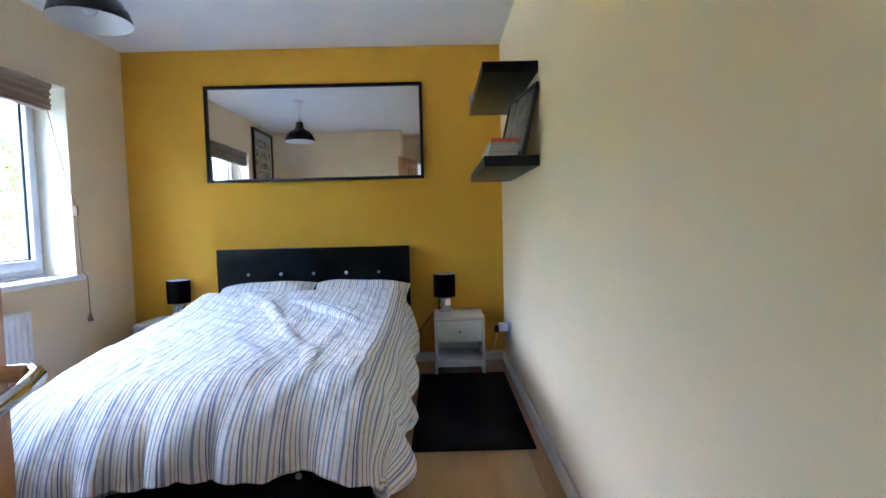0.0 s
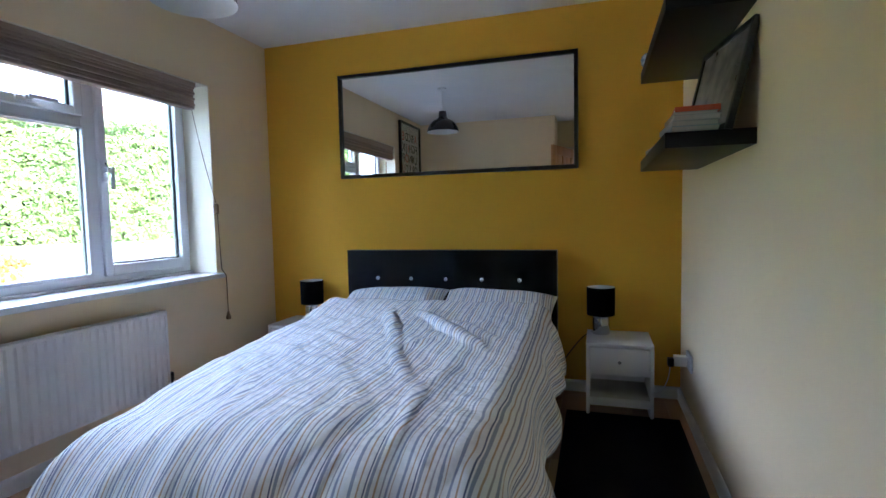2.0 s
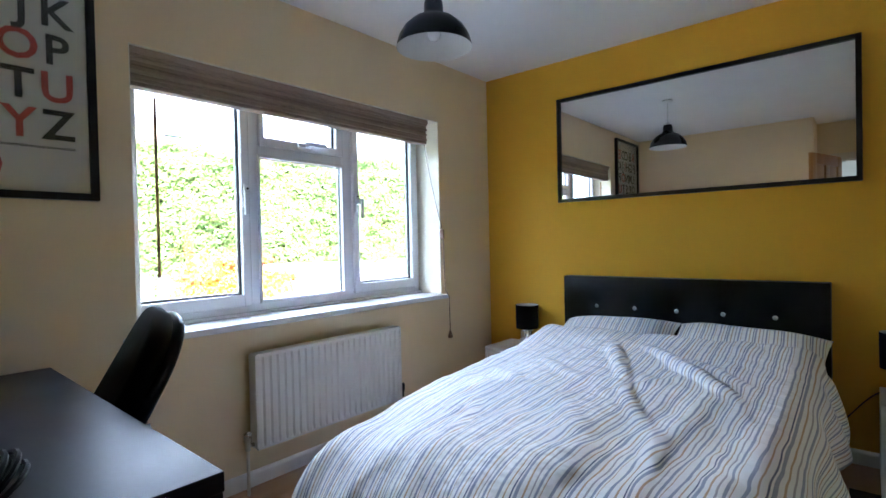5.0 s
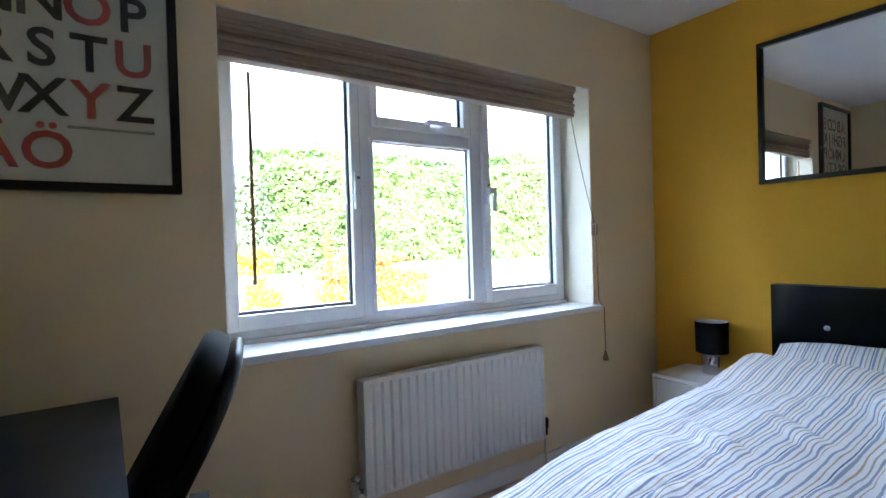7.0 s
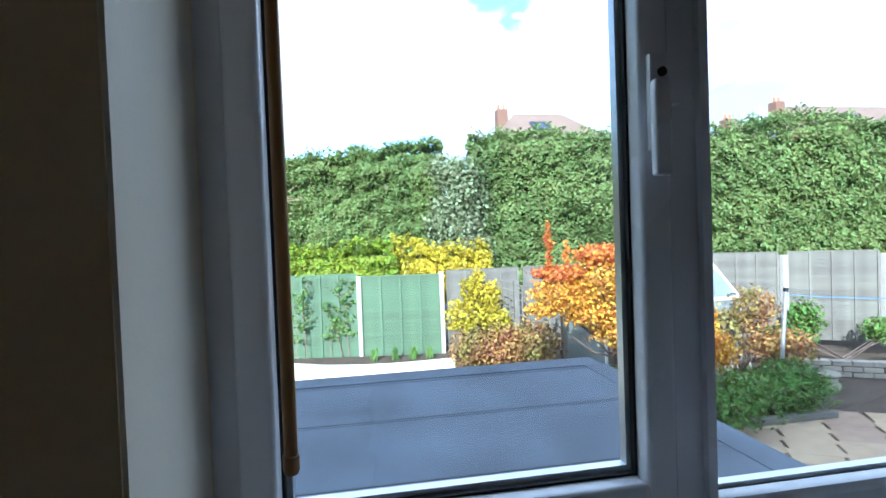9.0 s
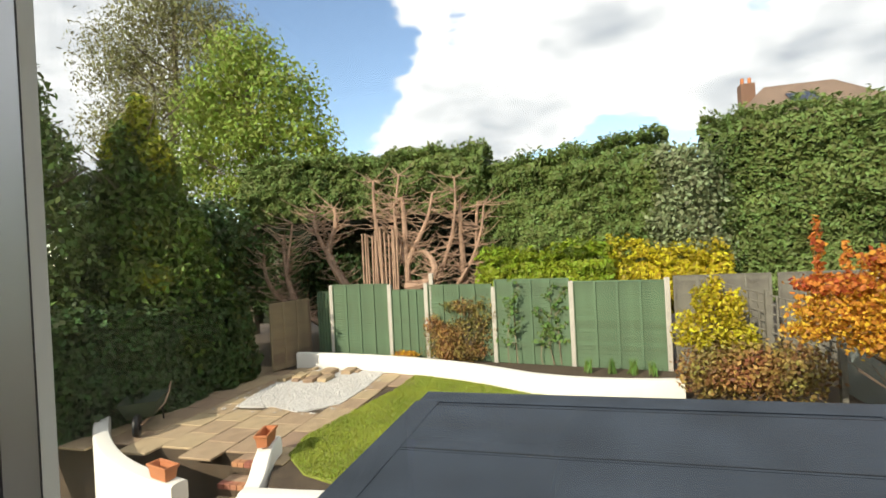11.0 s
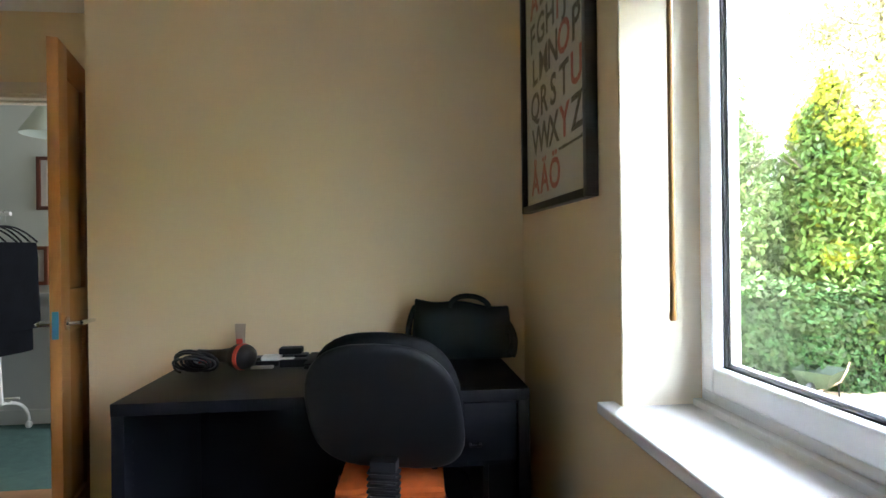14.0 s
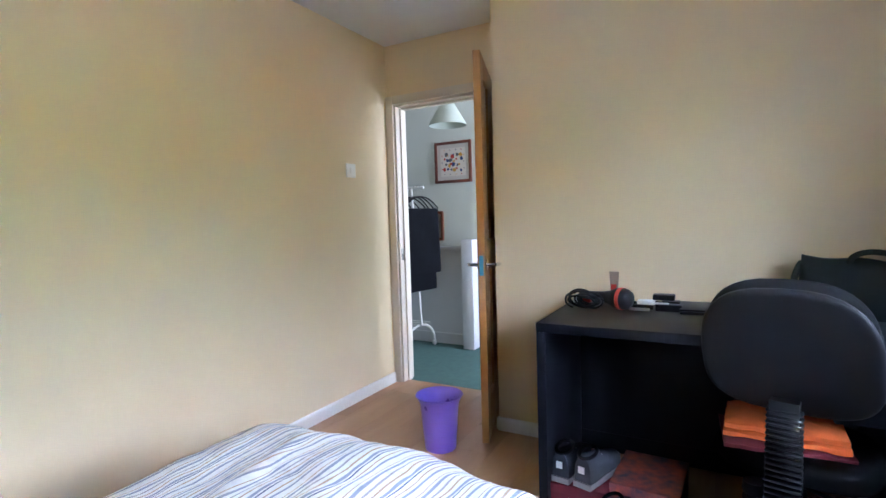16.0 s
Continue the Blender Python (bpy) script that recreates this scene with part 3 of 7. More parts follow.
bm.faces.new(cols[0])
bm.faces.new(cols[-1][::-1])
part("front_panel", bm, RADWHITE, rad)
part("back_panel", bx(-2.752, -2.735, ry0, ry1, rz0, rz1, bevel=0.005), RADWHITE, rad)
for y in (ry0, ry1):
    part("side_cover", bx(-2.752, -2.690, y - 0.006, y + 0.006, rz0 + 0.01, rz1 - 0.004, bevel=0.003), RADWHITE, rad)
bm = bmesh.new()
box(bm, -2.735, -2.712, ry0, ry1, rz1 - 0.022, rz1 - 0.016)
for i in range(46):
    y = ry0 + 0.02 + i * (ry1 - ry0 - 0.04) / 45
    box(bm, -2.735, -2.712, y - 0.003, y + 0.003, rz1 - 0.022, rz1 - 0.004)
part("top_grille", bm, RADWHITE, rad)
for y, s in ((ry0, -1), (ry1, 1)):
    v = part("valve", lt([(0, 0), (0.012, 0), (0.012, 0.035), (0.017, 0.037), (0.017, 0.075), (0.012, 0.08), (0, 0.08)], 16, (-2.722, y + s * 0.035, 0.205)), BRUSHED if s < 0 else PLASTICB, rad, "radiator valve")
    part("pipe", tb([(-2.722, y + s * 0.035, 0.0), (-2.722, y + s * 0.035, 0.21)], 0.0075, 10), SATIN, rad)
    part("tail", tb([(-2.722, y, 0.225), (-2.722, y + s * 0.035, 0.225)], 0.009, 10), BRUSHED, rad)

# ---- ceiling pendant ----
pend = thing("pendant_lamp", "black enamelled dome pendant lamp with white inside", "pendant lamp", pose(-1.913, -1.593, 0))
part("ceiling_rose", lt([(0, H), (0.045, H), (0.045, H - 0.012), (0.03, H - 0.022), (0.006, H - 0.026), (0, H - 0.026)], 24), PLASTICW, pend)
part("flex", tb([(0, 0, H - 0.02), (0, 0, 2.14)], 0.004, 8), PLASTICW, pend)
part("lamp_holder", lt([(0, 2.15), (0.012, 2.15), (0.018, 2.14), (0.02, 2.06), (0.0, 2.06)], 16), PLASTICW, pend)
outer = [(r * 0.89, z) for r, z in [(0.02, 2.13), (0.038, 2.128), (0.043, 2.11), (0.045, 2.075), (0.062, 2.055), (0.10, 2.04), (0.138, 2.01), (0.162, 1.975), (0.172, 1.945), (0.175, 1.93)]]
part("shade", lt(outer, 48), PENDBLK, pend)
inner = [(r * 0.89, z) for r, z in [(0.174, 1.929), (0.169, 1.945), (0.158, 1.974), (0.134, 2.006), (0.097, 2.035), (0.05, 2.05), (0.02, 2.055)]]
part("shade_lining", lt(inner, 48), SHADEIN, pend, "white enamelled shade lining")
part("bulb", lt([(0, 1.955), (0.014, 1.958), (0.026, 1.972), (0.030, 1.99), (0.026, 2.01), (0.014, 2.035), (0.012, 2.06)], 20), BULB, pend, "frosted bulb")

# ---- mirror on the yellow wall ----
mirror = thing("wall_mirror", "wide wall mirror in a thin black frame", "mirror")
mx0, mx1, mz0, mz1 = -2.179, -0.577, 1.381, 2.085
bm = rect_frame(bmesh.new(), -0.03, -0.002, mx0, mx1, mz0, mz1, 0.024, 0.003)
bmesh.ops.transform(bm, matrix=Matrix(((0, 1, 0, 0), (1, 0, 0, 0), (0, 0, 1, 0), (0, 0, 0, 1))), verts=bm.verts)
part("mirror_frame", bm, FRAMEBLACK, mirror)
part("mirror_glass", bx(mx0 + 0.022, mx1 - 0.022, -0.016, -0.010, mz0 + 0.022, mz1 - 0.022), MIRROR, mirror, "silvered mirror glass", smooth=False)

# ---- lettered poster ----
poster = thing("framed_poster", "alphabet poster in a black frame on the cream wall", "poster")
py0, py1, pz0, pz1 = -3.258, -2.560, 1.311, 2.285
bm = rect_frame(bmesh.new(), -2.778, -2.743, py0, py1, pz0, pz1, 0.026, 0.003)
part("frame", bm, FRAMEBLACK, poster)
part("print", bx(-2.768, -2.762, py0 + 0.02, py1 - 0.02, pz0 + 0.02, pz1 - 0.02), PAPER, poster, "off-white paper print", smooth=False)
p_glaze = part("glazing", bx(-2.755, -2.753, py0 + 0.02, py1 - 0.02, pz0 + 0.02, pz1 - 0.02), GLASS, poster, "clear acrylic glazing", smooth=False)
p_glaze.visible_shadow = False
rows = ["ABCDE", "FGHIJK", "LMNOP", "QRSTU", "VWXYZ", "\u00c5\u00c4\u00d6"]
for r_i, row in enumerate(rows):
    zb = 1.526 + 0.1335 * (4 - r_i) - (0.017 if r_i == 5 else 0)
    for c_i, ch in enumerate(row):
        y = -2.676 - 0.1085 * (4 - c_i)
        if r_i == 1:
            y = (-3.136, -3.03, -2.92, -2.84, -2.77, -2.676)[c_i]
        if r_i == 5:
            y = -3.118 + 0.115 * c_i
        ob = new("letter", text_mesh(ch, 0.147))
        ob.parent = poster
        ob.matrix_world = Matrix.Translation((-2.7616, y, zb)) @ Matrix(((0, 0, 1, 0), (1, 0, 0, 0), (0, 1, 0, 0), (0, 0, 0, 1)))
        ob.data.materials.append(INKRED if ch in "AEIOUY\u00c5\u00c4\u00d6" else INK)
ob = new("small_text", text_mesh("abcdefghijklmnopqrstuvwxyz\u00e5\u00e4\u00f6", 0.0165))
ob.parent = poster
ob.matrix_world = Matrix.Translation((-2.7616, -2.735, 1.490)) @ Matrix(((0, 0, 1, 0), (1, 0, 0, 0), (0, 1, 0, 0), (0, 0, 0, 1)))
ob.data.materials.append(INK)

# ---- bed ----
BX0, BX1, BH, BF = -2.09, -0.712, -0.155, -2.04
bed = thing("bed", "double bed in buttoned black faux leather", "bed")


def padded(bm, x0, x1, y0, y1, z0, z1, face, buttons, depth=0.022):
    """A padded board with dimples round its buttons; face: -1 means it looks towards -y."""
    nx, nz = 60, 24
    grid = []
    for i in range(nx + 1):
        col = []
        for j in range(nz + 1):
            x, z = x0 + (x1 - x0) * i / nx, z0 + (z1 - z0) * j / nz
            e = min(1, min(i, nx - i) / 3.0, min(j, nz - j) / 2.0)
            d = 0.018 * math.sin(e * math.pi / 2)
            for bx_, bz_ in buttons:
                r2 = (x - bx_) ** 2 + (z - bz_) ** 2
                d -= depth * math.exp(-r2 / 0.0018)
            col.append(bm.verts.new((x, y0 - d, z)))
        grid.append(col)
    for i in range(nx):
        for j in range(nz):
            bm.faces.new((grid[i][j], grid[i + 1][j], grid[i + 1][j + 1], grid[i][j + 1]))
    box(bm, x0, x1, y0, y1, z0, z1)
    return bm


hb_buttons = [(-1.40 + 0.2375 * k, 0.703) for k in (-2, -1, 0, 1, 2)]
part("headboard", padded(bmesh.new(), BX0 - 0.01, BX1 + 0.012, -0.115, -0.035, 0.02, 0.888, -1, hb_buttons), LEATHER, bed)
ft_buttons = [(-1.95 + 0.24 * k, 0.185) for k in range(6)]
part("bed_base", bx(BX0 + 0.02, BX1 - 0.02, BF + 0.03, BH + 0.04, 0.05, 0.262, bevel=0.012), LEATHER, bed)
part("footboard", padded(bmesh.new(), BX0 + 0.02, BX1 - 0.02, BF + 0.0, BF + 0.04, 0.05, 0.262, -1, ft_buttons), LEATHER, bed)
crystal = [(0, 0.012), (0.006, 0.011), (0.011, 0.007), (0.013, 0.0), (0.010, -0.004), (0, -0.004)]
for pts, y in ((hb_buttons, -0.116), (ft_buttons, BF)):
    for x, z in pts:
        part("button", lt(crystal, 10), CRYSTAL, bed, "crystal button").matrix_local = Matrix.Translation((x, y - 0.002, z)) @ Matrix.Rotation(radians(90), 4, "X")
for x in (BX0 + 0.1, BX1 - 0.1):
    for y in (BF + 0.1, -0.3):
        part("leg", lt([(0, 0), (0.022, 0), (0.026, 0.06), (0, 0.06)], 14, (x, y, 0)), PLASTICB, bed)
mattress = tagged(part("mattress", bx(BX0 + 0.015, BX1 - 0.015, BF + 0.05, BH - 0.005, 0.26, 0.412, bevel=0.075, seg=4), SHEET), "mattress in a beige fitted sheet on the bed", "mattress")


def cloth_uv(me, coords):
    uv = me.uv_layers.new(name="cloth")
    for lp in me.loops:
        uv.data[lp.index].uv = coords[lp.vertex_index]


def build_duvet():
    """A duvet draped over the mattress: flat top with folds, sides falling in flutes."""
    nu, nv = 150, 170
    half, cx = (BX1 - BX0) / 2 - 0.01, (BX0 + BX1) / 2
    y_head, y_edge = -0.47, BF - 0.10
    length = y_head - y_edge
    verts, coords, faces = [], [], []
    for j in range(nv + 1):
        t = j / nv * (length + 0.165)
        for i in range(nu + 1):
            s = -1.02 + 2.04 * i / nu
            wob = noise.noise(Vector((s * 1.7, t * 1.2, 3.1))) * 0.05
            r, rt = 0.085, 0.20
            over_s = abs(s) - (half - r)
            over_t = t - (length - rt)
            ds = dt = 0.0
            x, y, z = cx + s, y_head - t, 0.0
            out_s = out_t = 0.0
            if over_s > 0:
                a = min(over_s / r, math.pi / 2)
                x = cx + math.copysign(half - r + r * math.sin(a), s)
                ds = r * (1 - math.cos(a)) + max(0, over_s - r * math.pi / 2)
                out_s = min(1, ds / 0.25)
            if over_t > 0:
                a = min(over_t / rt, math.pi / 2)
                y = y_head - (length - rt + rt * math.sin(a))
                dt = rt * (1 - math.cos(a)) + max(0, over_t - rt * math.pi / 2)
                out_t = min(1, dt / 0.25)
            drop = (ds ** 2 + dt ** 2) ** 0.5 if ds and dt else ds + dt
            drop = min(drop, (0.285 if over_t < 0.02 else 0.262) + 0.03 * math.sin(s * 9 + t * 7))
            top = 0.492 + 0.022 * math.exp(-((s / 0.5) ** 2)) * min(1, t / 0.3) + 0.055 * max(0, 1 - t / 0.9) + 0.004 * s - 0.085 * min(1.0, max(0, (-s + 0.10) / 0.6)) * max(0, (t - 0.95) / 0.6)
            # long creases running down from the pillows, and small crumples
            cr = 0.0
            for s0, t0, ang, wdt, amp, ln in ((0.05, 0.22, 0.75, 0.026, 0.036, 0.6), (-0.15, 0.2, 0.45, 0.024, 0.024, 0.5), (0.22, 0.3, 0.9, 0.022, 0.018, 0.35), (-0.5, 0.75, 1.0, 0.02, 0.014, 0.3), (0.1, 0.75, 0.5, 0.022, 0.013, 0.35), (-0.3, 1.15, 0.35, 0.02, 0.012, 0.35), (0.35, 1.1, 0.2, 0.02, 0.010, 0.4), (-0.35, 0.55, 0.9, 0.03, 0.014, 0.35), (0.3, 0.5, -0.5, 0.03, 0.010, 0.4), (-0.05, 0.95, 0.6, 0.035, 0.010, 0.4)):
                du, dv = s - s0, t - t0
                al, ac = du * math.sin(ang) + dv * math.cos(ang), du * math.cos(ang) - dv * math.sin(ang)
                cr += amp * math.exp(-(ac / wdt) ** 2) * math.exp(-((al - ln / 2) / (ln / 2)) ** 4)
            flat = max(0.0, 1 - drop / 0.05)
            cr += flat * 0.011 * noise.noise(Vector((s * 5, t * 4, 0.3))) + flat * 0.006 * noise.noise(Vector((s * 14, t * 9, 1.3)))
            foot = min(1, max(0, (t - 0.55) / 0.7))
            cr += foot * (0.011 * noise.noise(Vector((s * 9 + t * 2.5, t * 2.2 - s, 4.4))) + 0.009 * abs(noise.noise(Vector((s * 19 + t * 6, t * 4.5, 8.1)))))
            cr += flat * 0.009 * abs(noise.noise(Vector((s * 7 - t * 5, t * 7, 6.2)))) * (1 - 0.5 * foot)
            if out_s:
                fl = (0.030 * math.sin(t * 17 + 2.2 * math.sin(t * 3.1) + (1 if s > 0 else 4)) + 0.02 * noise.noise(Vector((t * 6, ds * 5, 7.0)))) * out_s
                flare = (0.03 + 0.03 * t / length if s > 0 else 0.025 + 0.04 * t / length)
                x += math.copysign(1, s) * (fl + flare * out_s + 0.02 * out_s)
            if out_t:
                fl = (0.034 * math.sin(s * 21 + 1.7 * math.sin(s * 4.3)) + 0.016 * math.sin(s * 47 + 2.5 * math.sin(s * 6.1)) + 0.02 * noise.noise(Vector((s * 7, dt * 4, 2.0)))) * out_t
                y -= 0.7 * fl + 0.06 * out_t
            ztop = top + cr
            # lifted slightly by the pillows at the head
            ztop += 0.05 * max(0, 1 - t / 0.28) * (1 if abs(s) < half else 0)
            verts.append((x, y, ztop - drop + 0.01 * wob))
            coords.append((s + 0.05 * noise.noise(Vector((s * 1.2, t * 1.0, 9))) , t))
    for j in range(nv):
        for i in range(nu):
            a = j * (nu + 1) + i
            faces.append((a, a + 1, a + nu + 2, a + nu + 1))
    me = bpy.data.meshes.new("duvet")
    me.from_pydata(verts, [], faces)
    cloth_uv(me, coords)
    for p in me.polygons:
        p.use_smooth = True
    me.materials.append(STRIPES)
    ob = new("duvet", me)
    sol = ob.modifiers.new("thickness", "SOLIDIFY")
    sol.thickness, sol.offset = 0.028, -1
    return tagged(ob, "crumpled white duvet with blue and sand stripes", "duvet")


build_duvet()


def build_pillow(m, seed):
    nu, nv = 40, 28
    verts, coords, faces = [], [], []
    for side in (1, -1):
        for j in range(nv + 1):
            for i in range(nu + 1):
                u, v = -1 + 2 * i / nu, -1 + 2 * j / nv
                h = 0.075 * (max(0, 1 - abs(u) ** 3.2) * max(0, 1 - abs(v) ** 3.0)) ** 0.55
                h += 0.010 * noise.noise(Vector((u * 2.2, v * 2.2, seed))) * (1 - max(abs(u), abs(v)) ** 4)
                pinch = 1 - 0.07 * (1 - abs(u) ** 2) * abs(v) ** 3
                verts.append((0.34 * u * (1 - 0.05 * (1 - v * v) * abs(u) ** 4), 0.215 * v * pinch, side * h))
                coords.append((0.34 * u + 0.02 * v, 0.2 * v))
    n1 = (nu + 1) * (nv + 1)
    for sd in (0, 1):
        for j in range(nv):
            for i in range(nu):
                a = sd * n1 + j * (nu + 1) + i
                q = (a, a + 1, a + nu + 2, a + nu + 1)
                faces.append(q if sd == 0 else q[::-1])
    me = bpy.data.meshes.new("pillow")
    me.from_pydata(verts, [], faces)
    cloth_uv(me, coords)
    for p in me.polygons:
        p.use_smooth = True
    me.materials.append(STRIPES)
    ob = new("pillow", me)
    ob.matrix_world = m
    return tagged(ob, "plump pillow in a striped cotton case", "pillow", group="bed pillows")


build_pillow(pose(-1.035, -0.34, 0.555, 19, 2, -1), 1.0)
build_pillow(pose(-1.70, -0.34, 0.555, 19, -2, 2), 5.0)


# ---- bedside tables and lamps ----
def build_nightstand(m, group):
    ns = thing("bedside_table", "white bedside table with one drawer and open shelf", "bedside table", m, group)
    w, d, h, tk = 0.345, 0.335, 0.402, 0.018
    part("tabletop", bx(0, w, -d, 0, h - tk, h, bevel=0.002), WHITELACQ, ns)
    for x in (0, w - tk):
        part("side_panel", bx(x, x + tk, -d, 0, 0.0, h - tk, bevel=0.0015), WHITELACQ, ns)
    part("back_panel", bx(tk, w - tk, -0.010, -0.002, 0.10, h - tk), WHITELACQ, ns)
    part("shelf", bx(tk, w - tk, -d + 0.006, -0.012, 0.085, 0.103, bevel=0.0015), WHITELACQ, ns)
    part("rail", bx(tk, w - tk, -d + 0.014, -d + 0.03, 0.055, 0.083, bevel=0.0015), WHITELACQ, ns)
    dr = part("drawer", bx(tk + 0.002, w - tk - 0.002, -d + 0.002, -0.03, 0.232, h - tk - 0.006, bevel=0.002), WHITELACQ, ns)
    part("knob", lt([(0, 0.018), (0.006, 0.017), (0.009, 0.011), (0.006, 0.005), (0.005, 0), (0, 0)], 14), CRYSTAL, dr, "small clear crystal knob").matrix_local = Matrix.Translation((w / 2, -d + 0.002, 0.305)) @ Matrix.Rotation(radians(90), 4, "X")
    return ns


nsr = build_nightstand(pose(-0.526, -0.045, 0), "bedside tables")
copy_thing(nsr, pose(-2.585, -0.02, 0))


def build_lamp(m):
    lp = thing("table_lamp", "small lamp with black drum shade on a chrome base", "table lamp", m, "bedside lamps")
    part("base", lt([(0, 0), (0.047, 0), (0.050, 0.004), (0.050, 0.092), (0.047, 0.098), (0.012, 0.100), (0.010, 0.12), (0, 0.12)], 32), CHROME, lp, "chrome drum base")
    part("shade", lt([(0.077, 0.113), (0.078, 0.112), (0.0795, 0.274), (0.0775, 0.275)], 40), SHADEBLK, lp, "black fabric drum shade")
    part("shade_lining", lt([(0.076, 0.114), (0.0775, 0.2745)], 40), SHADEIN, lp)
    part("bulb", lt([(0, 0.105), (0.012, 0.11), (0.013, 0.14), (0.022, 0.16), (0.020, 0.185), (0, 0.197)], 16), BULB, lp)
    return lp


lr = build_lamp(pose(-0.448, -0.135, 0.402))
copy_thing(lr, pose(-2.385, -0.12, 0.402))
tagged(part("lamp_flex", tb(bez((-0.49, -0.10, 0.405), (-0.56, -0.09, 0.38), (-0.60, -0.10, 0.30), (-0.66, -0.08, 0.22)), 0.003, 6), PLASTICB), "thin black lamp flex hanging behind the bedside table", "cable")

# ---- rug ----
bm = bx(-0.632, -0.052, -1.505, -0.350, 0.0005, 0.010, bevel=0.004)
tagged(part("rug", bm, RUGBLK), "black short-pile rug beside the bed", "rug")


# ---- floating shelves ----
def build_shelf(m, length):
    sh = thing("floating_shelf", "black-brown floating wall shelf", "shelf", m, "floating shelves")
    part("board", bx(-0.26, -0.001, -length, 0, 0, 0.05, bevel=0.0015), BLACKWOOD, sh)
    return sh


sh1 = build_shelf(pose(0, -0.455, 1.742), 0.945)
copy_thing(sh1, pose(0, -0.465, 1.309))


def build_book(m, w, d, t, col, page=PAPER, label="paperback book lying flat on the shelf"):
    bk = thing("book", label, "book", m, "shelf books")
    part("cover", bx(0, w, 0, d, 0, 0.0018), col, bk)
    part("cover", bx(0, w, 0, d, t - 0.0018, t), col, bk)
    part("spine", bx(0, 0.002, 0, d, 0.0018, t - 0.0018), col, bk)
    part("page_block", bx(0.003, w - 0.003, 0.003, d - 0.003, 0.0019, t - 0.0019), page, bk)
    return bk


BOOKCOLS = [mat("pale_grey_cover", (0.52, 0.52, 0.50), 0.5), mat("off_white_cover", (0.66, 0.65, 0.61), 0.5), mat("orange_cover", (0.68, 0.12, 0.035), 0.5), mat("pale_blue_cover", (0.38, 0.48, 0.52), 0.5), mat("stone_cover", (0.45, 0.42, 0.36), 0.5)]
zb = 1.360
for i, (w, d, t, c, a) in enumerate(((0.145, 0.25, 0.024, 3, 0), (0.14, 0.24, 0.018, 0, 3), (0.14, 0.23, 0.016, 1, -2), (0.13, 0.22, 0.012, 4, 1), (0.135, 0.22, 0.018, 2, 4))):
    build_book(pose(-0.235 + 0.004 * i, -1.36 + 0.006 * i, zb, 0, 0, a) if c != 2 else pose(-0.085, -1.335, zb, 0, 0, 87), w if c != 2 else 0.20, d if c != 2 else 0.135, t, BOOKCOLS[c])
    zb += t + 0.001
build_book(pose(-0.235, -0.80, 1.360, 0, 0, 4), 0.13, 0.19, 0.03, BOOKCOLS[1])
build_book(pose(-0.225, -0.79, 1.3905, 0, 0, -3), 0.12, 0.18, 0.014, BOOKCOLS[2])
photo = thing("photo_frame", "dark framed picture leaning against the wall on the shelf", "picture frame", pose(-0.088, -1.42, 1.360, 0, 13, 9))
bm = rect_frame(bmesh.new(), 0.0, 0.02, 0.0, 0.42, 0, 0.345, 0.022, 0.002)
part("frame", bm, FRAMEBLACK, photo)
part("picture", bx(0.006, 0.014, 0.018, 0.402, 0.018, 0.327), mat("murky_print", (0.42, 0.36, 0.30), 0.3, vary=0.75, scale=9, fine=14, bump=0, color2=(0.035, 0.03, 0.028)), photo, "dark printed picture")
jar = thing("ornament", "small blue and white round ornament on the shelf", "ornament", pose(-0.235, -0.55, 1.793))
part("body", lt([(0, 0), (0.02, 0), (0.03, 0.015), (0.034, 0.035), (0.028, 0.055), (0.016, 0.066), (0, 0.068)], 24), mat("blue_white_glaze", (0.62, 0.66, 0.72), 0.2, vary=0.5, scale=40, fine=60, color2=(0.16, 0.24, 0.42)), jar)


# ---- socket and switch ----
def build_plate(name, m, w, h, label, cat):
    p = thing(name, label, cat, m)
    part("face_plate", bx(-0.010, 0, -w / 2, w / 2, -h / 2, h / 2, bevel=0.003), PLASTICW, p)
    return p


sw = build_plate("light_switch", pose(0, -3.42, 1.469), 0.086, 0.086, "white single light switch on the cream wall", "light switch")
part("rocker", bx(-0.014, -0.009, -0.012, 0.012, -0.02, 0.02, bevel=0.002), PLASTICW, sw)
so = build_plate("wall_socket", pose(0, -0.32, 0.315), 0.146, 0.086, "white double socket on the wall by the bed", "socket")
part("switch_rocker", bx(-0.014, -0.009, -0.04, -0.03, 0.015, 0.035, bevel=0.001), PLASTICW, so)
part("switch_rocker", bx(-0.014, -0.009, 0.03, 0.04, 0.015, 0.035, bevel=0.001), PLASTICW, so)
pl = thing("mains_plug", "black plug and charger in the wall socket", "plug")
part("plug_body", bx(-0.075, -0.011, -0.305, -0.255, 0.28, 0.335, bevel=0.006), PLASTICW, pl, "white adaptor body")
part("plug", bx(-0.105, -0.075, -0.303, -0.260, 0.275, 0.32, bevel=0.006), PLASTICB, pl)
part("cable", tb(bez((-0.09, -0.27, 0.275), (-0.09, -0.2, 0.12), (-0.12, -0.1, 0.06), (-0.2, -0.06, 0.02)), 0.003, 6), PLASTICW, pl)

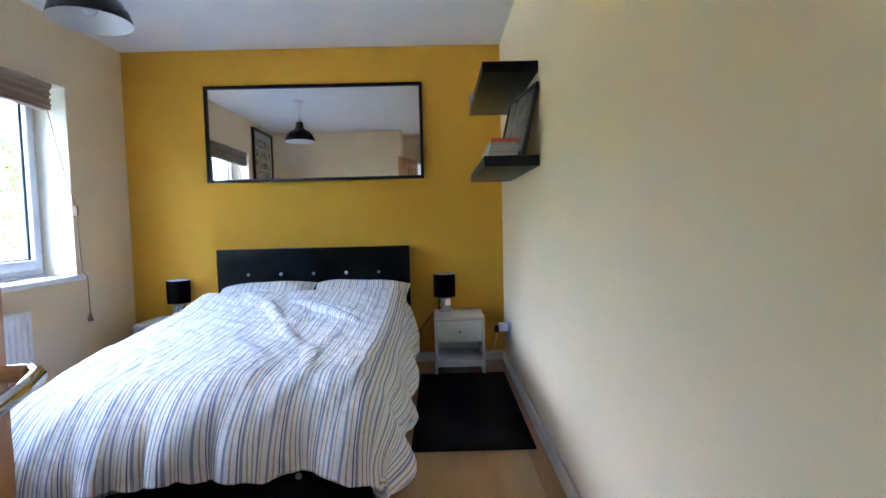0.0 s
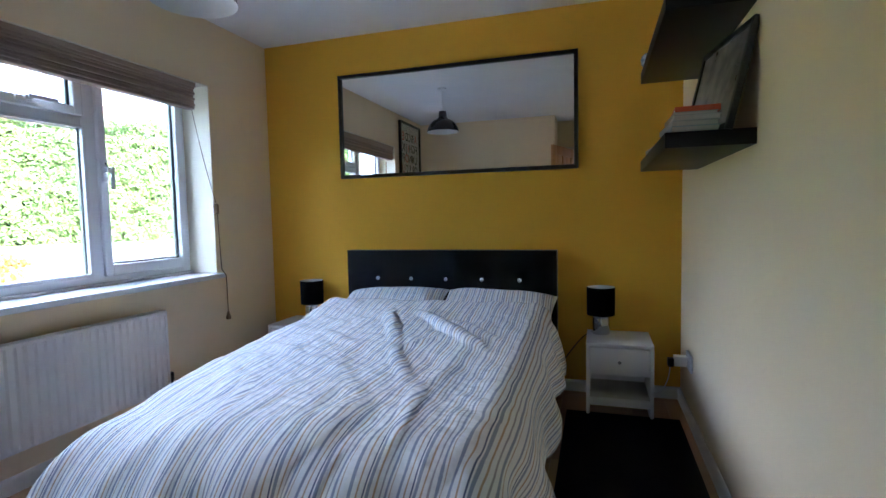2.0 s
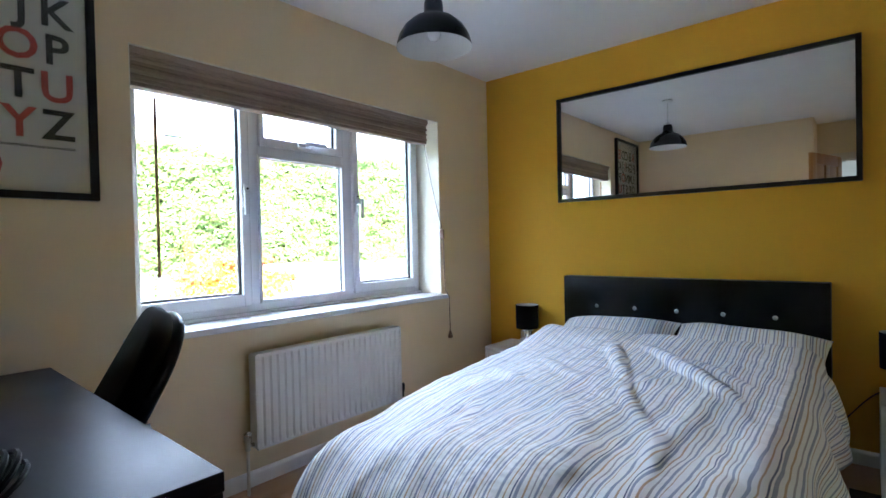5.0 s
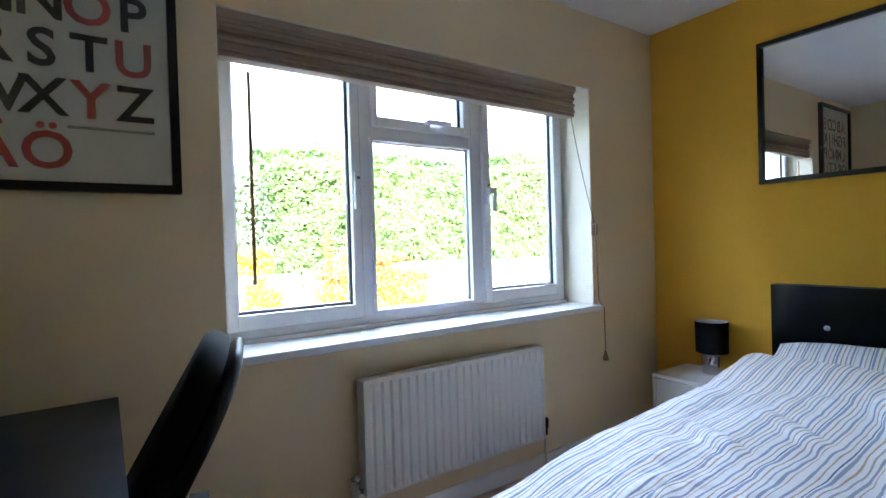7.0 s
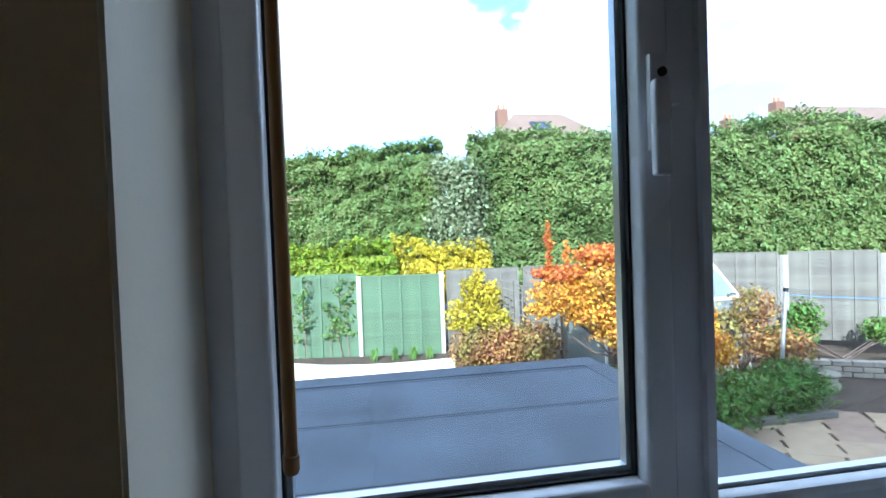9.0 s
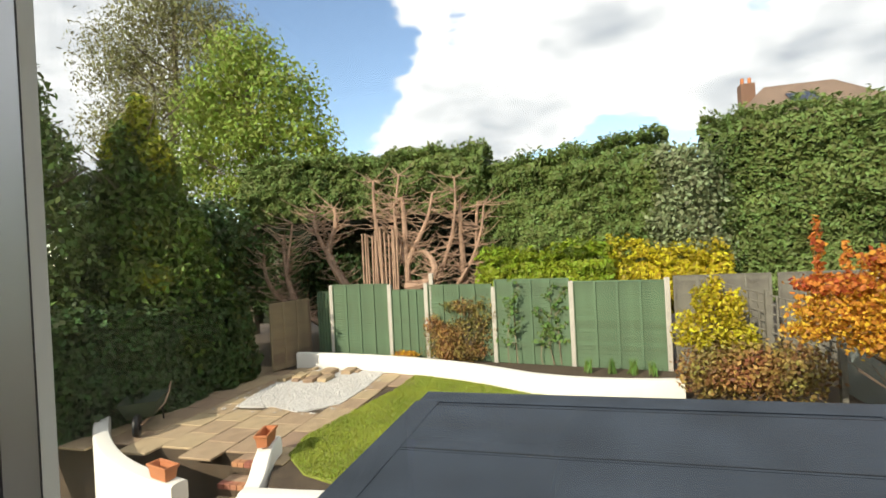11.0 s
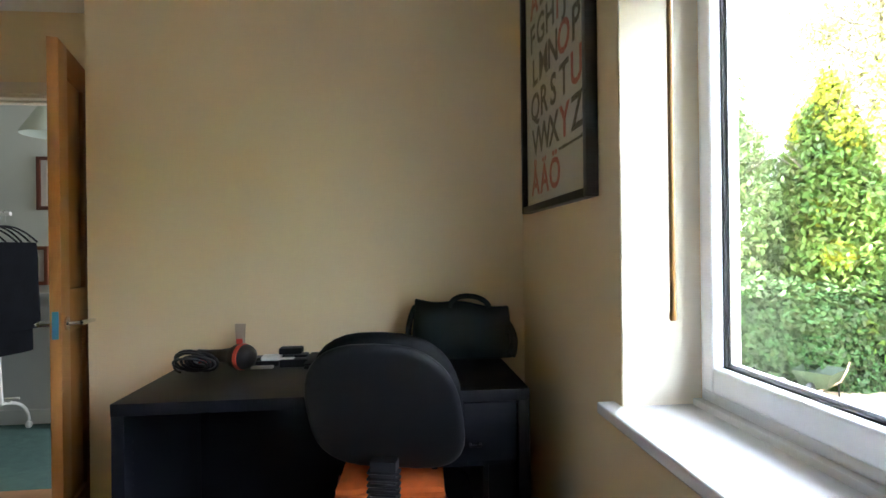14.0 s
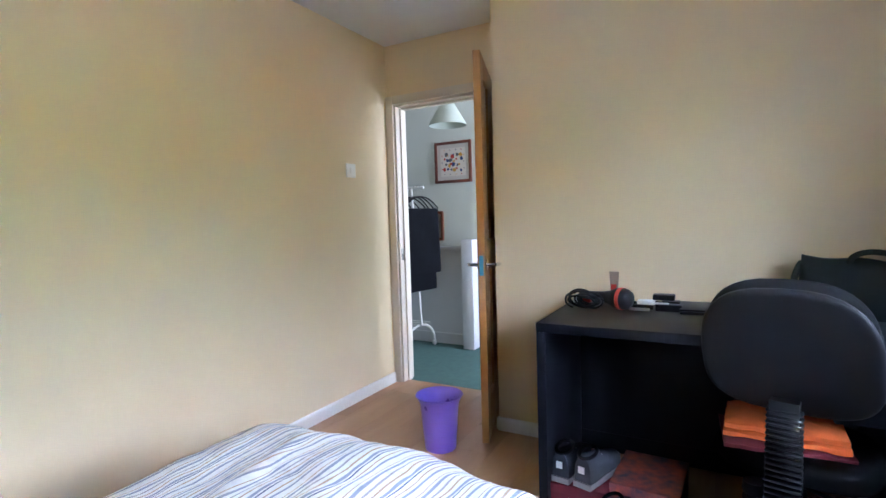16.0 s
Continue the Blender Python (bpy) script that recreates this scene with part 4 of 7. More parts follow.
# ---- desk ----
desk = thing("desk", "dark blue-black desk with open side and drawer pedestal", "desk")
kx0, kx1, ky0, ky1, kz = -2.63, -1.411, -3.372, -2.748, 0.742
part("desktop", bx(kx0, kx1, ky0, ky1, kz - 0.036, kz, bevel=0.0025), DESKBLK, desk)
for x in (kx0, kx1 - 0.036):
    part("side_panel", bx(x, x + 0.036, ky0 + 0.004, ky1 - 0.003, 0, kz - 0.036, bevel=0.002), DESKBLK, desk)
part("back_panel", bx(kx0 + 0.036, kx1 - 0.036, ky0 + 0.05, ky0 + 0.066, 0.12, kz - 0.036), DESKBLK, desk)
part("drawer_side", bx(-2.345, -2.327, ky0 + 0.07, ky1 - 0.02, 0.50, kz - 0.036), DESKBLK, desk)
part("drawer_base", bx(kx0 + 0.036, -2.345, ky0 + 0.07, ky1 - 0.03, 0.50, 0.518), DESKBLK, desk)
part("crossbar", bx(kx0 + 0.036, kx1 - 0.036, ky0 + 0.05, ky0 + 0.068, 0.03, 0.118), DESKBLK, desk)
dr = part("drawer", bx(kx0 + 0.039, -2.348, ky0 + 0.1, ky1 - 0.012, 0.522, 0.70, bevel=0.002), DESKBLK, desk)
part("handle", tb([(-2.445, ky1 - 0.012, 0.575), (-2.445, ky1 + 0.008, 0.575), (-2.475, ky1 + 0.008, 0.575), (-2.475, ky1 - 0.012, 0.575)], 0.0045, 8), PLASTICB, dr, "dull dark bar handle")
part("cupboard_side", bx(-2.505, -2.49, ky0 + 0.07, ky1 - 0.04, 0.0, 0.50), DESKBLK, desk)
part("cupboard_door", bx(kx0 + 0.038, -2.507, ky1 - 0.055, ky1 - 0.04, 0.01, 0.498, bevel=0.002), DESKBLK, desk)
for i in range(14):
    part("peg_hole", lt([(0, 0), (0.003, 0), (0.003, 0.0008), (0, 0.0008)], 8), GASKET, desk).matrix_local = Matrix.Translation((kx1 - 0.036, ky1 - 0.05, 0.2 + i * 0.032)) @ Matrix.Rotation(radians(-90), 4, "Y")

# ---- office chair ----
chair = thing("office_chair", "black fabric office chair with ribbed back stem", "office chair", pose(-2.212, -2.725, 0, 0, 0, -13))


def rounded_pad(bm, w, h, d, n=3.2, nu=36, nv=36, belly=0.0):
    """A cushion with a superellipse outline in the x-z plane, depth along y."""
    rings = []
    for k in range(9):
        a = -math.pi / 2 + math.pi * k / 8
        sc, dy = 1 - 0.10 * (1 - math.cos(a)), d / 2 * math.sin(a)
        ring = []
        for i in range(nu):
            t = 2 * math.pi * i / nu
            c, s = math.cos(t), math.sin(t)
            x = w / 2 * math.copysign(abs(c) ** (2 / n), c) * sc
            z = h / 2 * math.copysign(abs(s) ** (2 / n), s) * sc
            x *= 1 - 0.10 * (z / h + 0.3)
            ring.append(bm.verts.new((x, dy - belly * (1 - (2 * x / w) ** 2), z)))
        rings.append(ring)
    for a, b in zip(rings, rings[1:]):
        for i in range(nu):
            bm.faces.new((a[i], a[(i + 1) % nu], b[(i + 1) % nu], b[i]))
    for ring, dy in ((rings[0], -1), (rings[-1], 1)):
        cy = sum((v.co.y for v in ring)) / nu
        inner = [bm.verts.new((v.co.x * 0.55, cy + dy * 0.006, v.co.z * 0.55)) for v in ring]
        for i in range(nu):
            bm.faces.new((ring[i], ring[(i + 1) % nu], inner[(i + 1) % nu], inner[i]))
        bm.faces.new(inner)
    return bm


back_m = pose(0, 0.094, 0.729, -29, 0, 0)
pad = part("backrest", rounded_pad(bmesh.new(), 0.44, 0.455, 0.06, n=2.9, belly=0.015), CHAIRFAB, chair)
pad.matrix_local = back_m @ Matrix.Translation((0, -0.03, 0))
shell = part("back_shell", rounded_pad(bmesh.new(), 0.45, 0.463, 0.03, n=2.9, belly=0.02), PLASTICB, chair, "moulded black plastic back shell")
shell.matrix_local = back_m @ Matrix.Translation((0, 0.018, 0))
stem = new("back_stem")
stem.parent = chair
for i in range(17):
    k = i / 16
    part("rib", bx(-0.045, 0.045, 0.095 + 0.02 * k, 0.13 + 0.025 * k, 0.565 - 0.265 * k, 0.574 - 0.265 * k, bevel=0.003, seg=1), PLASTICB, stem)
part("stem_core", prism(bmesh.new(), [(-0.036, 0.09), (0.036, 0.09), (0.036, 0.128), (-0.036, 0.128)], 0.285, 0.60), PLASTICB, stem)
part("stem_arm", bx(-0.03, 0.03, -0.19, 0.15, 0.275, 0.30, bevel=0.006), PLASTICB, chair)
seat = part("seat", rounded_pad(bmesh.new(), 0.45, 0.42, 0.08), CHAIRFAB, chair)
seat.matrix_local = pose(0, -0.17, 0.36, 90, 0, 0)
part("gas_column", lt([(0.028, 0.10), (0.028, 0.24), (0.016, 0.245), (0.016, 0.33)], 18, (0, -0.17, 0)), PLASTICB, chair)
part("hub", lt([(0, 0.06), (0.045, 0.06), (0.045, 0.11), (0.03, 0.125), (0, 0.125)], 20, (0, -0.17, 0)), PLASTICB, chair)
part("adjusting_knob", lt([(0, 0), (0.03, 0), (0.034, 0.01), (0.03, 0.035), (0, 0.038)], 14, (0.075, 0.10, 0.30)), PLASTICB, chair)
part("lever", tb([(-0.02, -0.05, 0.29), (-0.16, 0.0, 0.285), (-0.25, 0.02, 0.275)], 0.006, 8), PLASTICB, chair)
for i in range(5):
    a = 2 * math.pi * i / 5 + 0.35
    c, s = math.cos(a), math.sin(a)
    lg = part("base_leg", tb([(0.03 * c, -0.17 + 0.03 * s, 0.095), (0.17 * c, -0.17 + 0.17 * s, 0.085), (0.28 * c, -0.17 + 0.28 * s, 0.065)], 0.022, 10, 0.014), PLASTICB, chair)
    part("castor", lt([(0, -0.018), (0.022, -0.018), (0.026, -0.012), (0.026, 0.012), (0.022, 0.018), (0, 0.018)], 16), PLASTICB, lg).matrix_local = Matrix.Translation((0.28 * c, -0.17 + 0.28 * s, 0.027)) @ Matrix.Rotation(a, 4, "Z") @ Matrix.Rotation(radians(90), 4, "X")


def folded_cloth(name, m, w, d, h, layers, material, label, cat):
    t = thing(name, label, cat, m)
    for i in range(layers):
        bm = bmesh.new()
        bmesh.ops.create_grid(bm, x_segments=16, y_segments=14, size=0.5)
        lo = h * i / layers
        for v in bm.verts:
            u, q = v.co.x, v.co.y
            e = max(abs(u), abs(q)) * 2
            v.co = Vector((u * w * (1 - 0.03 * (i % 2)), q * d, lo + h / layers * (0.92 - 0.5 * max(0, e - 0.82) / 0.18) + 0.006 * noise.noise(Vector((u * 6, q * 6, i * 3.1)))))
        bmesh.ops.solidify(bm, geom=bm.faces, thickness=h / layers * 0.55)
        part("fold", bm, material, t)
    return t


folded_cloth("seat_cloth", pose(-2.20, -2.845, 0.401, 0, 0, 3), 0.34, 0.25, 0.024, 1, MAROON, "folded maroon cloth on the chair seat", "cloth")
folded_cloth("towel", pose(-2.205, -2.85, 0.424, 0, 0, -3), 0.33, 0.22, 0.052, 2, TOWEL, "folded orange towel on the chair seat", "towel")

# ---- things on the desk ----
bag = thing("laptop_bag", "dark green nylon laptop bag standing on the desk", "bag", pose(-2.485, -3.235, kz, 0, 0, -6))
bm = bmesh.new()
nu, nv = 22, 12
for side in (1, -1):
    grid = []
    for j in range(nv + 1):
        row_v = []
        for i in range(nu + 1):
            u, v = -1 + 2 * i / nu, j / nv
            bulge = 0.055 * (max(0, 1 - abs(u) ** 4) * max(0, 1 - abs(2 * v - 0.9) ** 3)) ** 0.5 + 0.006 * noise.noise(Vector((u * 3, v * 3, side)))
            sag = 0.006 * math.cos(u * 5.0) + 0.016 * u
            row_v.append(bm.verts.new((u * (0.205 - 0.02 * v), side * (0.022 + bulge), v * (0.212 + sag * v))))
        grid.append(row_v)
    for j in range(nv):
        for i in range(nu):
            bm.faces.new((grid[j][i], grid[j][i + 1], grid[j + 1][i + 1], grid[j + 1][i]))
    if side == 1:
        first = grid
for a, b in ((first[0], grid[0]), (first[-1], grid[-1])):
    for i in range(nu):
        bm.faces.new((a[i], a[i + 1], b[i + 1], b[i]))
for i in (0, nu):
    for j in range(nv):
        bm.faces.new((first[j][i], first[j + 1][i], grid[j + 1][i], grid[j][i]))
part("body", bm, BAGGREEN, bag)
part("handle", tb(bez((0.045, 0.035, 0.20), (0.05, 0.04, 0.262), (-0.10, 0.04, 0.258), (-0.11, 0.035, 0.19)), 0.011, 8), BAGGREEN, bag)
part("strap", tb(bez((0.185, 0.0, 0.20), (0.215, 0.03, 0.15), (0.225, 0.03, 0.06), (0.2, 0.04, 0.0)), 0.012, 8), BAGGREEN, bag)
part("strap", tb(bez((-0.18, 0.03, 0.13), (-0.205, 0.06, 0.10), (-0.205, 0.06, 0.04), (-0.19, 0.06, 0.012)), 0.016, 8), BAGGREEN, bag)

dryer = thing("hair_dryer", "black hair dryer with red ring lying on the desk", "hair dryer", pose(-1.475, -3.20, kz + 0.047, 0, 0, 158))
rot = Matrix.Rotation(radians(90), 4, "Y")
part("grip", lt([(0, 0), (0.015, 0.002), (0.018, 0.01), (0.019, 0.06), (0.024, 0.12), (0.03, 0.15), (0.038, 0.168)], 26), PLASTICB, dryer).matrix_local = rot
part("barrel", lt([(0.038, 0.167), (0.044, 0.18), (0.0455, 0.197)], 26), PLASTICB, dryer).matrix_local = rot
part("ring", lt([(0.0452, 0.196), (0.0475, 0.198), (0.0475, 0.212), (0.0452, 0.214)], 26), REDPL, dryer, "red accent ring").matrix_local = rot
part("rear_grille", lt([(0.0455, 0.213), (0.043, 0.228), (0.034, 0.243), (0.016, 0.251), (0, 0.252)], 26), PLASTICB, dryer).matrix_local = rot
coil = thing("mains_cable", "coiled black mains cable on the desk", "cable")
for k in range(8):
    r = 0.046 + 0.009 * math.sin(k * 2.1)
    tl = 0.75 + 0.18 * math.sin(k * 1.3)
    part("loop", tb([(-1.535 + 0.02 * math.sin(k * 1.9) + r * math.cos(a), -3.05 + 0.012 * math.cos(k * 1.7) + r * math.sin(a) * math.cos(tl), kz + 0.047 + 0.006 * math.sin(k) + r * math.sin(a) * math.sin(tl)) for a in (2 * math.pi * i / 18 for i in range(19))], 0.0045, 6), PLASTICB, coil)
part("lead", tb(bez((-1.45, -3.21, kz + 0.05), (-1.40, -3.18, kz + 0.06), (-1.42, -3.10, kz + 0.01), (-1.47, -3.07, kz + 0.01)), 0.0045, 6), PLASTICB, coil)
sachet = tagged(part("packet", bx(-1.460, -1.430, -3.30, -3.24, kz + 0.001, kz + 0.034, bevel=0.007), PLASTICW), "small white and red packet on the desk", "packet")
part("red_label", bx(-1.510, -1.462, -3.295, -3.245, kz + 0.001, kz + 0.042, bevel=0.006), REDPL, sachet, "red printed end")
tubeob = thing("cream_tube", "beige cosmetic tube standing on its cap", "tube", pose(-1.605, -3.30, kz))
part("cap", lt([(0, 0), (0.014, 0), (0.014, 0.022), (0, 0.022)], 18), PLASTICW, tubeob)
bm = bmesh.new()
rings = []
for k in range(6):
    f = k / 5
    rings.append([bm.verts.new(((0.015 + 0.006 * f) * math.cos(a), 0.015 * (1 - f * 0.93) * math.sin(a), 0.022 + 0.12 * f)) for a in (2 * math.pi * i / 18 for i in range(18))])
for a, b in zip(rings, rings[1:]):
    for i in range(18):
        bm.faces.new((a[i], a[(i + 1) % 18], b[(i + 1) % 18], b[i]))
bm.faces.new(rings[-1])
part("body", bm, mat("beige_tube", (0.42, 0.32, 0.24), 0.35, vary=0.1), tubeob)
part("printed_band", bx(-0.012, 0.012, 0.0135, 0.0142, 0.05, 0.085), REDPL, tubeob)
cab = thing("cable_bundle", "bundle of black leads and adaptors on the desk", "cables", pose(-1.795, -3.20, kz))
bm = bmesh.new()
for k in range(7):
    tube(bm, bez((-0.09, -0.04 + 0.012 * k, 0.006 + 0.004 * (k % 3)), (-0.03, 0.02 - 0.01 * k, 0.03), (0.04, -0.05 + 0.015 * k, 0.035), (0.10, 0.0 + 0.006 * k, 0.008 + 0.003 * k), 10), 0.004, 6)
part("leads", bm, PLASTICB, cab)
part("adaptor", bx(-0.09, -0.02, -0.035, 0.02, 0.001, 0.036, bevel=0.006), PLASTICB, cab)
part("power_brick", bx(-0.10, 0.0, 0.03, 0.075, 0.001, 0.03, bevel=0.005), PLASTICB, cab)
part("white_tag", bx(-0.05, 0.01, 0.045, 0.07, 0.0302, 0.034), PLASTICW, cab, "white adaptor label")
part("adaptor", bx(-0.07, 0.015, -0.03, 0.022, 0.0375, 0.062, bevel=0.006), PLASTICB, cab)
part("card_reader", bx(0.01, 0.095, -0.02, 0.045, 0.001, 0.02, bevel=0.004), PLASTICB, cab)
part("card_reader", bx(0.005, 0.075, -0.015, 0.04, 0.0205, 0.036, bevel=0.004), PLASTICW, cab, "pale grey device edge")
part("silver_clip", bx(0.02, 0.10, 0.07, 0.085, 0.001, 0.012, bevel=0.003), BRUSHED, cab)
lap = thing("laptop", "closed thin black laptop on the desk", "laptop", pose(-2.035, -3.20, kz, 0, 0, 2))
part("base", bx(-0.15, 0.15, -0.10, 0.11, 0.001, 0.014, bevel=0.004), PLASTICB, lap)
part("lid", bx(-0.15, 0.15, -0.10, 0.11, 0.0145, 0.022, bevel=0.003), DESKBLK, lap)
mouse = tagged(part("computer_mouse", bx(-2.08, -2.02, -3.31, -3.21, kz + 0.001, kz + 0.045, bevel=0.016, seg=4), PLASTICB), "black device standing behind the laptop", "device")


# ---- under the desk ----
def build_shoe(m):
    sh = thing("trainer", "dark grey trainer with white heel tab", "shoe", m, "trainers")
    bm = bmesh.new()
    rings = []
    prof = [(-0.13, 0.034, 0.075, 0.09), (-0.10, 0.038, 0.07, 0.095), (-0.05, 0.038, 0.05, 0.085), (0.0, 0.04, 0.045, 0.075), (0.05, 0.044, 0.03, 0.058), (0.10, 0.042, 0.02, 0.045), (0.135, 0.028, 0.01, 0.035)]
    for y, w, _, top in prof:
        rings.append([bm.verts.new((w * math.copysign(abs(math.cos(a)) ** 0.8, math.cos(a)), y, 0.020 + top * 1.12 * max(0, math.sin(a)) ** 0.7)) for a in (math.pi * i / 10 for i in range(11))])
    for a, b in zip(rings, rings[1:]):
        for i in range(10):
            bm.faces.new((a[i], a[i + 1], b[i + 1], b[i]))
    bm.faces.new(rings[0])
    bm.faces.new(rings[-1])
    part("upper", bm, SHOEGREY, sh)
    part("sole", prism(bmesh.new(), [(0.036, -0.138), (0.042, -0.05), (0.046, 0.05), (0.040, 0.115), (0.02, 0.142), (-0.02, 0.142), (-0.040, 0.115), (-0.046, 0.05), (-0.042, -0.05), (-0.036, -0.138)], 0.0, 0.022), SOLE, sh, "grey rubber sole")
    part("collar", tb([(0.03 * math.cos(a), -0.085 + 0.045 * math.sin(a), 0.124 + 0.008 * math.sin(a)) for a in (2 * math.pi * i / 16 for i in range(17))], 0.007, 8), CLOTHBLK, sh)
    part("heel_tab", bx(-0.012, 0.012, -0.141, -0.136, 0.06, 0.085), RUBBERW, sh, "white heel tab")
    for k in range(4):
        part("lace", tb([(-0.022, -0.02 + 0.024 * k, 0.098 - 0.011 * k), (0.022, -0.02 + 0.024 * k, 0.098 - 0.011 * k)], 0.003, 6), PLASTICW, sh)
    return sh


# shoe boxes stacked below the desk
def build_box(m, w, d, h, material, label):
    b = thing("shoe_box", label, "box", m, "boxes under the desk")
    part("box_body", bx(-w / 2, w / 2, -d / 2, d / 2, 0, h - 0.03, bevel=0.002), material, b)
    part("lid", bx(-w / 2 - 0.003, w / 2 + 0.003, -d / 2 - 0.003, d / 2 + 0.003, h - 0.035, h, bevel=0.002), material, b)
    part("label", bx(-0.035, 0.035, d / 2 + 0.0005, d / 2 + 0.0015, 0.02, h - 0.05), BOOKCOLS[4], b, "gold printed label")
    return b


build_box(pose(-1.545, -2.94, 0, 0, 0, 2), 0.22, 0.30, 0.105, MAROON, "maroon cardboard shoe box under the desk")
build_box(pose(-1.79, -2.98, 0, 0, 0, -3), 0.24, 0.30, 0.13, mat("orange_box_print", (0.40, 0.09, 0.04), 0.5, vary=0.8, scale=18, fine=40, color2=(0.02, 0.03, 0.06)), "dark box with orange print under the desk")
s1o = build_shoe(pose(-1.50, -2.93, 0.106, 0, 0, 172))
copy_thing(s1o, pose(-1.605, -2.92, 0.106, 0, 0, 164))
s2o = build_shoe(pose(-1.72, -2.80, 0.001, 0, 0, 160))
copy_thing(s2o, pose(-1.82, -2.79, 0.001, 0, 0, 170))

# ---- waste bin ----
binob = thing("waste_bin", "translucent purple plastic waste bin on the floor", "waste bin", pose(-0.80, -3.06, 0))
part("bucket", lt([(0, 0), (0.074, 0), (0.078, 0.004), (0.094, 0.20), (0.099, 0.238), (0.112, 0.264), (0.120, 0.272), (0.118, 0.274), (0.109, 0.264), (0.096, 0.238), (0.091, 0.2), (0.075, 0.006), (0, 0.005)], 40), PURPLE, binob)

# ---- landing beyond the door ----
LY = -4.95
structure("hall_floor", bx(-3.05, 1.6, LY, YN - 0.06, -0.12, -0.004), CARPET, "teal green landing carpet", "carpet")
structure("hall_ceiling", bx(-3.05, 1.6, LY - 0.1, YN - 0.12, H, H + 0.1), CEIL, "white landing ceiling", "ceiling")
structure("wall_hall_south", bx(-3.05, 1.6, LY - 0.1, LY, 0, H), HALLWALL, "pale grey-green landing wall", "wall")
structure("wall_hall_east", bx(1.6, 1.7, LY - 0.1, YN, 0, H), HALLWALL, "pale grey-green landing end wall", "wall")
structure("wall_hall_west", bx(-3.15, -3.05, LY - 0.1, YN, 0, H), HALLWALL, "pale grey-green landing wall", "wall")
structure("wall_hall_north", bx(0.12, 1.6, YN - 0.12, YN, 0, H), HALLWALL, "pale grey-green landing wall", "wall")
structure("wall_hall_inner", bx(-3.05, -1.105, YN - 0.12, YN, 0, H), HALLWALL, "pale grey-green landing wall", "wall")
bm = bmesh.new()
box(bm, -1.0, 1.6, LY, LY + 0.012, 0, 0.86)
structure("trim_wainscot", bm, HALLWHITE, "white painted panelling below the dado rail", "panelling")
bm = bmesh.new()
box(bm, -1.0, 1.6, LY, LY + 0.03, 0.86, 0.90, bevel=0.006)
structure("trim_dado", bm, HALLWHITE, "white moulded dado rail", "dado rail")
bm = bmesh.new()
box(bm, -1.0, 1.6, LY, LY + 0.026, 0, 0.10, bevel=0.004)
structure("baseboard_hall", bm, HALLWHITE, "white landing skirting board", "skirting board")
tagged(part("newel_post", bx(-0.17, -0.06, LY + 0.03, LY + 0.14, 0, 0.965, bevel=0.006), HALLWHITE), "white painted newel post on the landing", "post")
hp = thing("hall_lamp", "sage green cone lampshade hanging on the landing", "pendant lamp", pose(-0.13, -4.50, 0))
part("flex", tb([(0, 0, H), (0, 0, 2.07)], 0.003, 6), PLASTICW, hp)
part("shade", lt([(0.055, 2.07), (0.056, 2.068), (0.15, 1.905), (0.1505, 1.895), (0.148, 1.895), (0.053, 2.066)], 36), HALLSHADE, hp)


def build_print(m, w, h, wood, label):
    p = thing("framed_picture", label, "picture", m, "landing pictures")
    bm = rect_frame(bmesh.new(), 0, 0.02, -w / 2, w / 2, 0, h, 0.026, 0.004)
    bmesh.ops.transform(bm, matrix=Matrix(((0, 1, 0, 0), (1, 0, 0, 0), (0, 0, 1, 0), (0, 0, 0, 1))), verts=bm.verts)
    part("frame", bm, wood, p)
    part("mount", bx(-w / 2 + 0.02, w / 2 - 0.02, 0.004, 0.008, 0.02, h - 0.02), mat("pale_mount_card", (0.55, 0.52, 0.48), 0.9, vary=0.05), p, "pale card mount")
    part("print_paper", bx(-w / 2 + 0.06, w / 2 - 0.06, 0.008, 0.010, 0.06, h - 0.06), PAPER, p)
    return p


pc = build_print(pose(0.06, LY, 1.475), 0.37, 0.37, MAHOG, "square embroidered print in a mahogany frame")
rnd = random.Random(4)
INKS = [mat("blue_thread", (0.03, 0.06, 0.18), 0.8), mat("red_thread", (0.42, 0.04, 0.03), 0.8), mat("gold_thread", (0.55, 0.30, 0.05), 0.8), mat("grey_thread", (0.12, 0.12, 0.13), 0.8)]
for i in range(38):
    if i < 24:
        x, z, r = -0.075 + 0.03 * (i % 6) + rnd.uniform(-0.012, 0.012), 0.12 + 0.042 * (i // 6) + rnd.uniform(-0.012, 0.012), rnd.uniform(0.009, 0.022)
    else:
        a = 2 * math.pi * (i - 24) / 14
        x, z, r = 0.11 * math.copysign(min(1, abs(math.cos(a)) * 1.25), math.cos(a)), 0.185 + 0.11 * math.copysign(min(1, abs(math.sin(a)) * 1.25), math.sin(a)), 0.006
    part("motif", prism(bmesh.new(), [(r * math.cos(k) * rnd.uniform(0.7, 1.1), r * math.sin(k) * rnd.uniform(0.7, 1.1)) for k in (0, 0.9, 1.8, 2.7, 3.6, 4.5, 5.4)], 0, 0.001), INKS[i % 4], pc).matrix_local = Matrix.Translation((x, 0.0105, z)) @ Matrix.Rotation(radians(-90), 4, "X")
pc2 = build_print(pose(0.285, LY, 0.955), 0.22, 0.27, MAHOG, "small landscape picture in a brown wooden frame")
part("picture", bx(-0.045, 0.045, 0.0105, 0.0115, 0.075, 0.195), mat("green_landscape_print", (0.16, 0.22, 0.08), 0.6, vary=0.7, scale=30, fine=60, color2=(0.03, 0.05, 0.02)), pc2)

